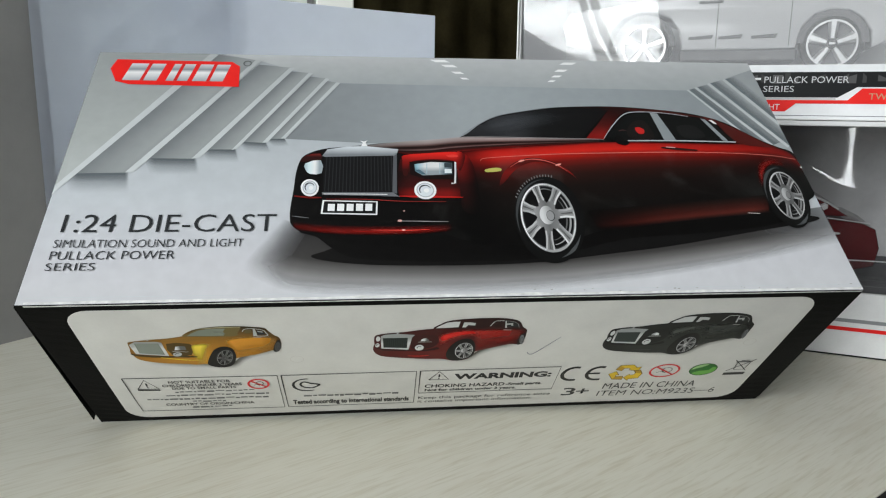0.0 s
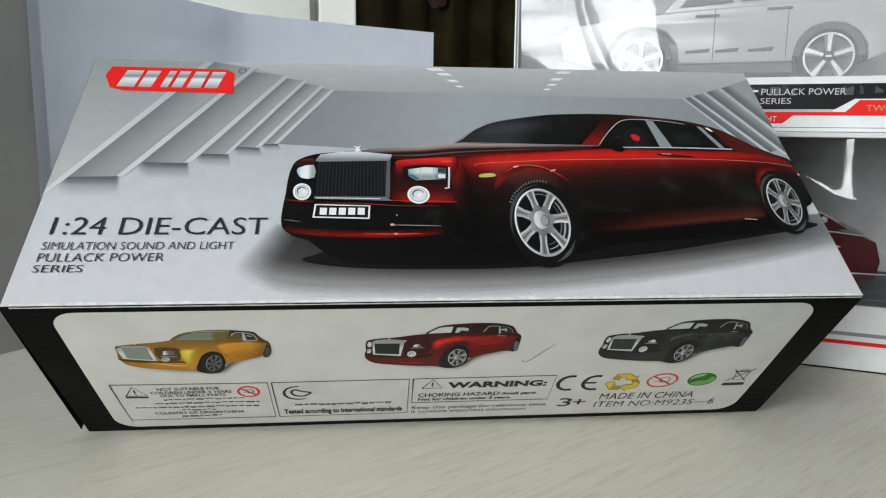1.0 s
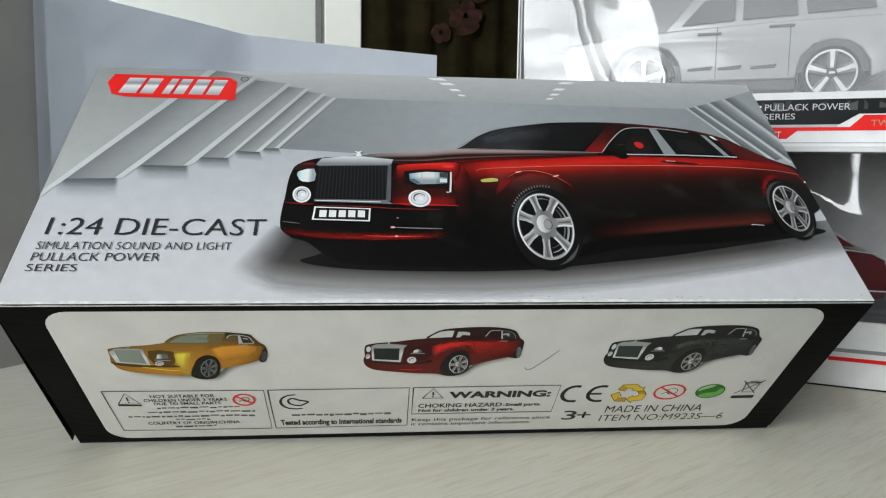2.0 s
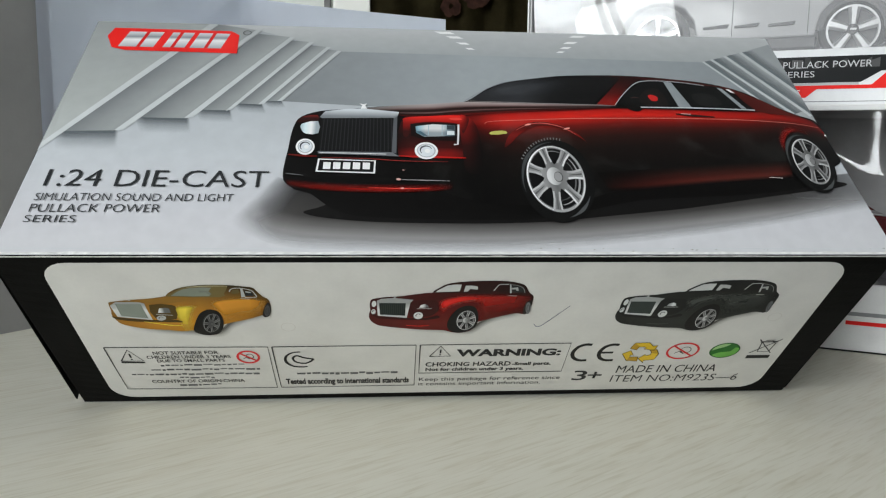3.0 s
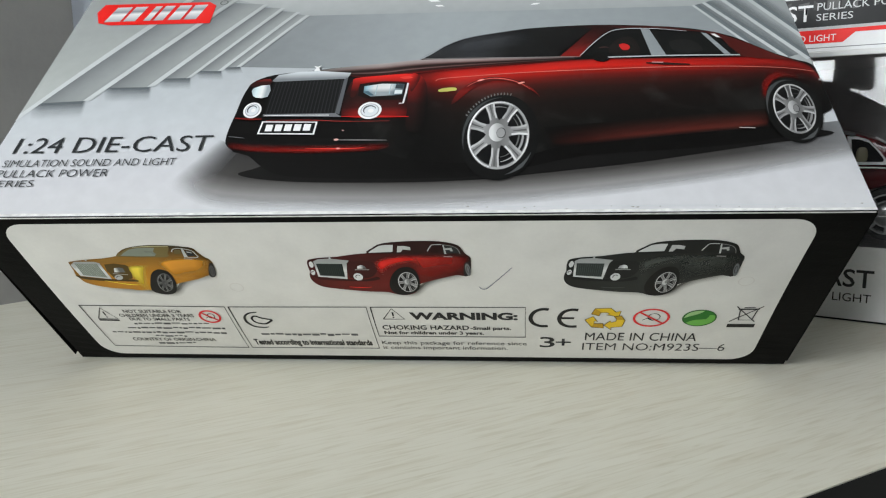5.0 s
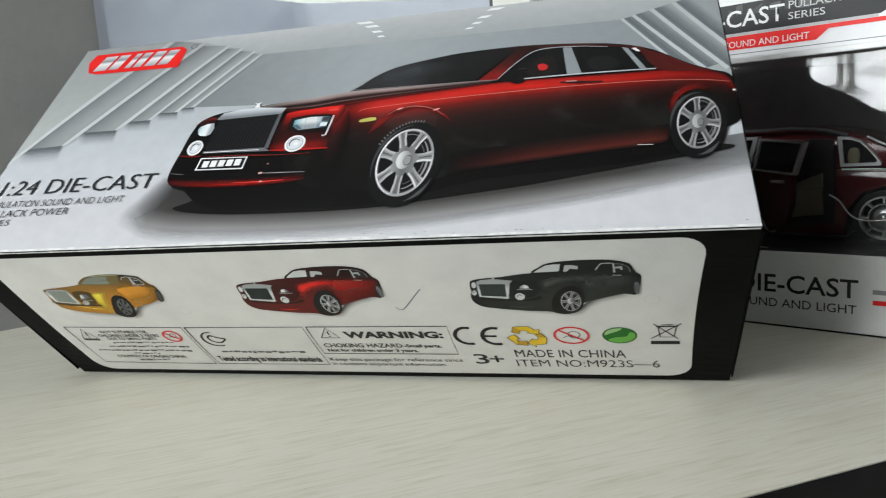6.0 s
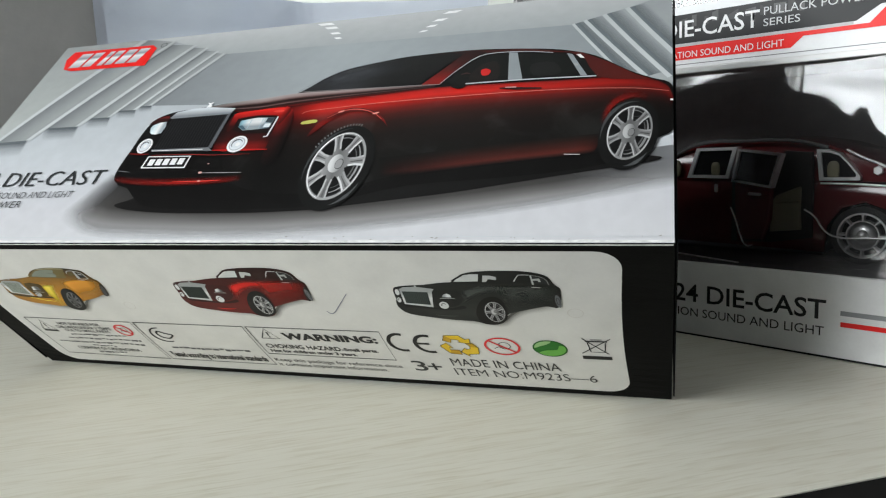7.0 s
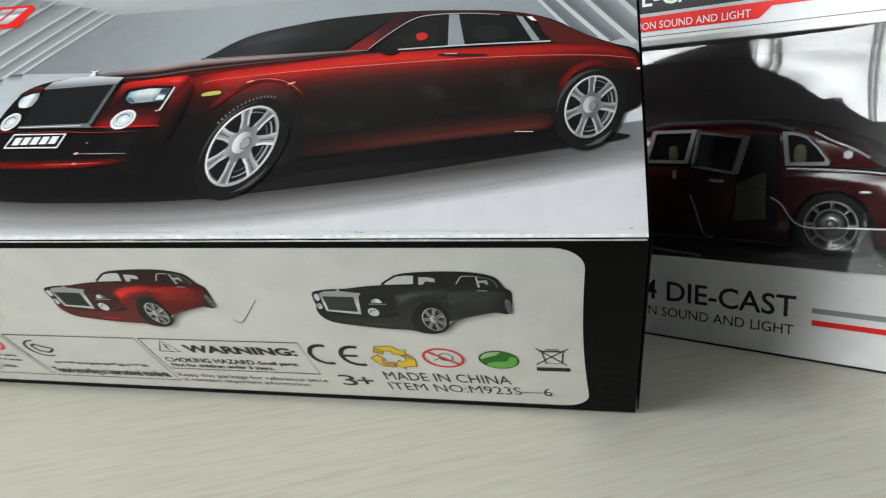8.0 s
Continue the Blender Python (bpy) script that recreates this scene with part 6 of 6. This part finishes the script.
# ---------------------------------------------------------------- toy cars inside
def profile_solid(bm, pts, y0, y1, inset=0.0, bevel=0.0):
    """Extrude a side outline (x, z) across the car's width; inset narrows the upper part."""
    zs = [p[1] for p in pts]
    zlo, zhi = min(zs), max(zs)
    front_v = [bm.verts.new((x, y0 + inset * max(0, (z - zlo) / (zhi - zlo) - 0.45), z)) for x, z in pts]
    back_v = [bm.verts.new((x, y1 - inset * max(0, (z - zlo) / (zhi - zlo) - 0.45), z)) for x, z in pts]
    n = len(pts)
    faces = [bm.faces.new(front_v), bm.faces.new(back_v[::-1])]
    for i in range(n):
        faces.append(bm.faces.new((front_v[i], back_v[i], back_v[(i + 1) % n], front_v[(i + 1) % n])))
    bmesh.ops.recalc_face_normals(bm, faces=faces)
    if bevel:
        es = list({e for f in faces[:2] for e in f.edges})
        bmesh.ops.bevel(bm, geom=es, offset=bevel, segments=3, affect="EDGES", profile=0.5)
    return bm


def ring_solid(bm, cx, cz, y0, y1, r_out, r_in, n=40):
    a = [[bm.verts.new((cx + r * math.cos(2 * math.pi * i / n), y, cz + r * math.sin(2 * math.pi * i / n))) for i in range(n)] for r, y in ((r_in, y0), (r_out, y0), (r_out, y1), (r_in, y1))]
    for k in range(4):
        for i in range(n):
            bm.faces.new((a[k][i], a[k][(i + 1) % n], a[(k + 1) % 4][(i + 1) % n], a[(k + 1) % 4][i]))
    bmesh.ops.recalc_face_normals(bm, faces=bm.faces[:])
    return bm


def car_wheel(car, cx, cz, y, r, rim_r, spokes, slim, metal=WHEEL_METAL):
    """Tyre, dished rim, spokes and hub, facing -y."""
    wheel = part("wheel", ring_solid(bmesh.new(), cx, cz, y, y + 0.010, r, rim_r * 0.98), RUBBER, car, "black rubber tyre with chrome rim")
    part("rim", ring_solid(bmesh.new(), cx, cz, y - 0.0006, y + 0.006, rim_r, rim_r * 0.92), metal, wheel)
    bm = bmesh.new()
    bmesh.ops.create_circle(bm, cap_ends=True, segments=32, radius=rim_r * 0.94, matrix=Matrix.Translation((cx, y + 0.005, cz)) @ Matrix.Rotation(radians(90), 4, "X"))
    part("rim_well", bm, RECESS_SHADE if slim else CAR_GREY, wheel)
    w0, w1 = (0.06, 0.10) if slim else (0.13, 0.23)
    r0 = 0.62 if slim else 0.14
    if slim:
        part("rim_band", ring_solid(bmesh.new(), cx, cz, y + 0.0002, y + 0.004, rim_r * 0.66, rim_r * 0.60), metal, wheel)
        bm = bmesh.new()
        bmesh.ops.create_cone(bm, cap_ends=True, segments=32, radius1=rim_r * 0.6, radius2=rim_r * 0.3, depth=0.0025, matrix=Matrix.Translation((cx, y + 0.002, cz)) @ Matrix.Rotation(radians(90), 4, "X"))
        part("rim_dish", bm, metal, wheel, "", None, True)
    for k in range(spokes):
        a = math.pi / 2 + 2 * math.pi * k / spokes
        at = lambda rr, o: (cx + rim_r * (rr * math.cos(a) - o * math.sin(a)), cz + rim_r * (rr * math.sin(a) + o * math.cos(a)))
        bm = bmesh.new()
        # each spoke is a ridge: its two flanks fall away from the middle line
        rows = [[(*at(rr, o), yy) for o, yy in ((-w, y + 0.0018), (-w * 0.45, y - 0.0004), (w * 0.45, y - 0.0004), (w, y + 0.0018))] for rr, w in ((r0, w0), ((r0 + 0.94) / 2, (w0 + w1) / 2), (0.94, w1))]
        vs = [[bm.verts.new((px, py, pz)) for px, pz, py in row] for row in rows]
        for m in range(2):
            for n in range(3):
                bm.faces.new((vs[m][n], vs[m][n + 1], vs[m + 1][n + 1], vs[m + 1][n]))
        bmesh.ops.recalc_face_normals(bm, faces=bm.faces[:])
        if sum(f.normal.y for f in bm.faces) > 0:
            bmesh.ops.reverse_faces(bm, faces=bm.faces[:])
        bmesh.ops.solidify(bm, geom=bm.faces[:], thickness=0.0006)
        part("spoke", bm, metal, wheel)
    bm = bmesh.new()
    bmesh.ops.create_cone(bm, cap_ends=True, segments=24, radius1=rim_r * 0.24, radius2=rim_r * 0.2, depth=0.003, matrix=Matrix.Translation((cx, y - 0.0004, cz)) @ Matrix.Rotation(radians(90), 4, "X"))
    part("hub_cap", bm, CAR_GREY if not slim else metal, wheel, "dark hub cap" if not slim else "", None, True)
    if not slim:
        part("hub_badge", one_box((cx - 0.0018, y - 0.0026, cz - 0.0006), (cx + 0.0018, y - 0.0021, cz + 0.0006), 0.0002, 1), SILVER_TRIM, wheel)
    return wheel


def frame_solid(outer, inner, y0, y1):
    bm = bmesh.new()
    n = len(outer)
    a = [[bm.verts.new((x, y, z)) for x, z in ring] for ring, y in ((inner, y0), (outer, y0), (outer, y1), (inner, y1))]
    for k in range(4):
        for i in range(n):
            bm.faces.new((a[k][i], a[k][(i + 1) % n], a[(k + 1) % 4][(i + 1) % n], a[(k + 1) % 4][i]))
    bmesh.ops.recalc_face_normals(bm, faces=bm.faces[:])
    return bm


def shrink(pts, k):
    cx, cz = sum(p[0] for p in pts) / len(pts), sum(p[1] for p in pts) / len(pts)
    return [(cx + (x - cx) * k, cz + (z - cz) * k) for x, z in pts]


def wire(pts, r):
    """A thin round bar through a few points (x, y, z)."""
    cu = bpy.data.curves.new("bar", "CURVE")
    cu.dimensions, cu.bevel_depth, cu.bevel_resolution, cu.resolution_u = "3D", r, 2, 6
    sp = cu.splines.new("BEZIER")
    sp.bezier_points.add(len(pts) - 1)
    for bp, p in zip(sp.bezier_points, pts):
        bp.co, bp.handle_left_type, bp.handle_right_type = p, "AUTO", "AUTO"
    tmp = new("bar", cu)
    bpy.context.view_layer.update()
    me = bpy.data.meshes.new_from_object(tmp.evaluated_get(bpy.context.evaluated_depsgraph_get()))
    bm = bmesh.new()
    bm.from_mesh(me)
    bpy.data.objects.remove(tmp)
    bpy.data.curves.remove(cu)
    bpy.data.meshes.remove(me)
    return bm


def pad(c, size):
    bm = bmesh.new()
    bmesh.ops.create_uvsphere(bm, u_segments=16, v_segments=10, radius=1.0)
    for v in bm.verts:
        v.co = Vector(c[i] + (abs(v.co[i]) ** 0.75) * math.copysign(1, v.co[i]) * size[i] for i in range(3))
    return bm


def limousine():
    """Maroon toy limousine, tail to +x, side to the window, its coach door swung open."""
    y = 0.043
    car = thing("toy_limousine", STACK @ Matrix.Translation((0, 0, 0.0)), "maroon die-cast toy limousine with its rear door open", "toy car")
    lower = [(-0.112, 0.047), (-0.114, 0.066), (-0.110, 0.076), (-0.060, 0.0805), (-0.02, 0.0825), (0.03, 0.0822), (0.075, 0.0815), (0.105, 0.079), (0.116, 0.074), (0.119, 0.062), (0.117, 0.050),
             (0.0975, 0.0440), (0.0965, 0.0580), (0.0895, 0.0675), (0.079, 0.0710), (0.0685, 0.0680), (0.0622, 0.0590), (0.061, 0.0440)]
    part("body", profile_solid(bmesh.new(), lower, y, y + 0.078, 0.006, 0.0016), CAR_RED, car, "", None, True)
    cabin = [(-0.040, 0.0815), (-0.028, 0.094), (-0.014, 0.1025), (0.010, 0.1047), (0.040, 0.1042), (0.0585, 0.1010), (0.0715, 0.0964), (0.0836, 0.0913), (0.099, 0.0818)]
    part("cabin", profile_solid(bmesh.new(), cabin, y + 0.002, y + 0.076, 0.02, 0.001), CAR_RED, car, "", None, True)
    part("roof_edge", wire([(-0.034, y + 0.004, 0.0905), (-0.013, y + 0.005, 0.1022), (0.018, y + 0.006, 0.1042), (0.042, y + 0.006, 0.1036), (0.060, y + 0.005, 0.0998)], 0.0011), INNER_CARD, car, "black roof seal")
    wins = (("front_window", [(-0.0095, 0.1008), (0.0145, 0.1011), (0.0098, 0.0832), (-0.0152, 0.0835)]), ("rear_window", [(0.0560, 0.0990), (0.0610, 0.0988), (0.0668, 0.0968), (0.0720, 0.0915), (0.0772, 0.0846), (0.0768, 0.0829), (0.0578, 0.0826)]))
    for name, pts in wins:
        surround = part(name, frame_solid(pts, shrink(pts, 0.80), y - 0.0008, y + 0.006), SILVER_TRIM, car, "silver framed side window")
        part("pane", profile_solid(bmesh.new(), shrink(pts, 0.84), y + 0.0008, y + 0.0016), DARK_GLASS, surround)
    for c, r in (((0.0015, y + 0.0006, 0.0885), (0.0026, 0.0014, 0.0042)), ((0.0640, y + 0.0006, 0.0880), (0.0030, 0.0014, 0.0048)), ((-0.022, y - 0.0006, 0.089), (0.0028, 0.0016, 0.005))):
        part("headrest", pad(c, r), CREAM, car, "cream headrest")
    # doorway, its shade painted as a near-black plate, and the open door
    part("doorway", profile_solid(bmesh.new(), [(0.040, 0.0985), (0.0540, 0.0975), (0.0555, 0.0520), (0.034, 0.0480), (0.012, 0.0475), (0.012, 0.0830), (0.036, 0.0830)], y - 0.0009, y + 0.002), RECESS_SHADE, car, "near-black plate standing in for the shaded doorway")
    part("seat", profile_solid(bmesh.new(), [(0.0345, 0.0715), (0.0365, 0.0745), (0.0485, 0.0795), (0.0495, 0.0790), (0.0495, 0.0570), (0.0345, 0.0555)], y - 0.0016, y + 0.004, 0, 0.0012), CREAM, car, "cream rear seat")
    part("seat_base", profile_solid(bmesh.new(), [(0.0345, 0.0700), (0.0490, 0.0715), (0.0500, 0.0560), (0.0335, 0.0540)], y - 0.0026, y + 0.003, 0, 0.001), CREAM, car, "cream seat cushion")
    dm = Matrix.Translation((0.0165, y, 0)) @ Matrix.Rotation(radians(-24), 4, "Z") @ Matrix.Translation((-0.0165, -y, 0))
    pts = [(0.0160, 0.1000), (0.0465, 0.0975), (0.0400, 0.0790), (0.0115, 0.0815)]
    door = part("door", profile_solid(bmesh.new(), [(0.012, 0.0815), (0.0395, 0.0795), (0.0385, 0.062), (0.034, 0.050), (0.016, 0.0475)], y - 0.002, y + 0.0015, 0, 0.0008), CAR_RED, car, "open maroon rear door", dm)
    part("door_window_frame", frame_solid(pts, shrink(pts, 0.88), y - 0.0024, y + 0.001), SILVER_TRIM, door)
    part("door_pane", profile_solid(bmesh.new(), shrink(pts, 0.90), y - 0.001, y - 0.0003), DARK_GLASS, door)
    part("door_handle", one_box((0.025, y - 0.0036, 0.0745), (0.034, y - 0.002, 0.0762), 0.0006, 2), SILVER_TRIM, door)
    part("door_handle", one_box((0.0015, y - 0.0016, 0.0752), (0.0036, y, 0.0800), 0.0006, 2), SILVER_TRIM, car)
    part("belt_strip", wire([(0.0585, y - 0.0006, 0.0812), (0.080, y - 0.0004, 0.0808), (0.112, y + 0.002, 0.0780)], 0.0005), SILVER_TRIM, car)
    part("pillar_trim", wire([(0.0700, y + 0.0012, 0.0985), (0.0770, y + 0.0016, 0.0945), (0.0860, y + 0.0022, 0.0905), (0.0930, y + 0.003, 0.0862)], 0.0007), SILVER_TRIM, car)
    part("tail_mark", pad((0.0925, y - 0.0002, 0.0705), (0.0028, 0.0006, 0.0008)), SILVER_TRIM, car)
    part("sill", one_box((-0.05, y + 0.001, 0.0425), (0.061, y + 0.06, 0.0475), 0.001, 1), CAR_GREY, car)
    bm = bmesh.new()
    bmesh.ops.create_cone(bm, cap_ends=True, segments=6, radius1=0.0026, radius2=0.002, depth=0.0014, matrix=Matrix.Translation((0.0843, y + 0.0016, 0.0877)) @ Matrix.Rotation(radians(90), 4, "X"))
    part("badge", bm, SILVER_TRIM, car)
    car_wheel(car, 0.0790, 0.0545, y - 0.0005, 0.0150, 0.0118, 8, True, TOY_CHROME)
    car_wheel(car, -0.078, 0.0545, y - 0.0005, 0.0150, 0.0118, 8, True, TOY_CHROME)
    return car


def tray():
    """Black stand with raised curved lip under the limousine."""
    ob = thing("display_tray", STACK, "black display tray under the maroon toy limousine", "tray")
    part("platform", one_box((S0 + 0.004, 0.006, 0.0015), (S1 - 0.004, DEPTH - 0.006, 0.0395), 0.002, 2), INNER_CARD, ob)
    y = 0.026
    for name, pts in (("tray_rim", [(0.0560, y, 0.0690), (0.0605, y, 0.0660), (0.0660, y, 0.0585), (0.0700, y, 0.0560), (0.0860, y, 0.0560), (0.1100, y, 0.0566), (0.1900, y, 0.0572)]),
                      ("tray_rim", [(0.0120, y + 0.014, 0.0672), (0.0155, y + 0.013, 0.0600), (0.0185, y + 0.012, 0.0520), (0.0232, y + 0.010, 0.0462), (0.0262, y + 0.010, 0.0466)]),
                      ("tray_rim", [(-0.010, 0.008, 0.0445), (0.010, 0.008, 0.0430), (0.030, 0.008, 0.0416)])):
        part(name, wire(pts, 0.00045), SILVER_TRIM, ob, "bright moulded plastic edge")
    pane = part("tray_wall", profile_solid(bmesh.new(), [(0.064, 0.0400), (0.068, 0.0556), (0.19, 0.0566), (0.19, 0.0400)], y, y + 0.0006), FILM, ob, "clear moulded plastic wall")
    pane.visible_shadow = False
    return ob


limousine()
tray()


def off_roader():
    """White toy off-roader with grey arches, side to the window."""
    y, z0 = 0.025, 0.0
    car = thing("toy_off_roader", STACK_HIGH @ Matrix.Translation((0.0025, 0, 0.0024)), "white die-cast toy off-roader with grey wheel arches", "toy car")
    zb = 0.187
    lower = [(-0.096, zb + 0.004), (-0.099, 0.205), (-0.094, 0.214), (-0.06, 0.2185), (-0.02, 0.2215), (0.05, 0.2238), (0.104, 0.2245), (0.108, 0.215), (0.107, 0.192), (0.0955, zb),
             (0.0945, 0.197), (0.0895, 0.2045), (0.082, 0.2095), (0.072, 0.2105), (0.0625, 0.208), (0.0555, 0.200), (0.053, zb), (-0.0165, zb), (-0.0195, 0.200), (-0.0255, 0.208), (-0.0345, 0.2115), (-0.047, 0.2120), (-0.0565, 0.209), (-0.0635, 0.201), (-0.066, zb + 0.001)]
    part("body", profile_solid(bmesh.new(), lower, y, y + 0.082, 0.0, 0.0015), CAR_WHITE, car, "", None, True)
    cabin = [(-0.030, 0.2205), (-0.012, 0.242), (0.0, 0.248), (0.09, 0.250), (0.101, 0.246), (0.104, 0.2235)]
    part("cabin", profile_solid(bmesh.new(), cabin, y + 0.003, y + 0.079, 0.016, 0.0015), CAR_WHITE, car, "", None, True)
    for pts in ([(-0.018, 0.2245), (-0.004, 0.240), (0.014, 0.2425), (0.015, 0.2262)], [(0.020, 0.2265), (0.020, 0.2430), (0.050, 0.2440), (0.0525, 0.2275)], [(0.058, 0.2280), (0.056, 0.2440), (0.092, 0.2440), (0.096, 0.2295)]):
        part("side_window", profile_solid(bmesh.new(), pts, y + 0.0022, y + 0.004, 0.002), CAR_GREY, car, "dull grey side window")
    for x0, x1 in ((-0.0128, 0.0030), (0.0062, 0.0210), (0.0262, 0.0418)):
        part("rub_strip", profile_solid(bmesh.new(), [(x0, 0.1938), (x1 - 0.0012, 0.1942), (x1, 0.1966), (x0, 0.1954)], y - 0.0012, y + 0.001, 0, 0.0003), CAR_GREY, car, "dark grey rubbing strip")
    for x in (0.0045, 0.0485):
        part("door_seam", one_box((x, y - 0.0002, 0.189), (x + 0.0005, y + 0.001, 0.222)), CAR_GREY, car)
    for x, z in ((0.0, 0.2168), (0.0435, 0.2196)):
        part("door_handle", one_box((x - 0.0075, y - 0.0014, z), (x + 0.0075, y, z + 0.0016), 0.0004, 1), CAR_GREY, car)
    for cx in (0.0735, -0.0415):
        arch = [(cx + r * math.cos(a), 0.190 + r * math.sin(a)) for r, a in [(0.0205, radians(180 - 9 * i)) for i in range(21)]]
        inner = [(cx + (x - cx) * 0.80, 0.190 + (z - 0.190) * 0.80) for x, z in arch]
        bm = bmesh.new()
        for i in range(len(arch) - 1):
            profile_solid(bm, [arch[i], arch[i + 1], inner[i + 1], inner[i]], y - 0.0012, y + 0.004)
        bmesh.ops.remove_doubles(bm, verts=bm.verts[:], dist=1e-6)
        part("wheel_arch", bm, CAR_GREY, car, "grey plastic wheel arch")
        car_wheel(car, cx, 0.1896, y - 0.0008, 0.0182, 0.0146, 5, False, TOY_CHROME)
    part("running_board", one_box((-0.018, y - 0.001, 0.1795), (0.054, y + 0.07, 0.1868), 0.001, 1), CAR_GREY, car)
    return car


off_roader()
stand = part("display_tray", one_box((S0 + 0.004, 0.006, LOW_H + 0.0018), (S1 - 0.004, DEPTH - 0.006, 0.1737), 0.002, 2), PALE_CARD)
stand.matrix_world = STACK_HIGH
tagged(stand, "pale display tray under the white toy off-roader", "tray")
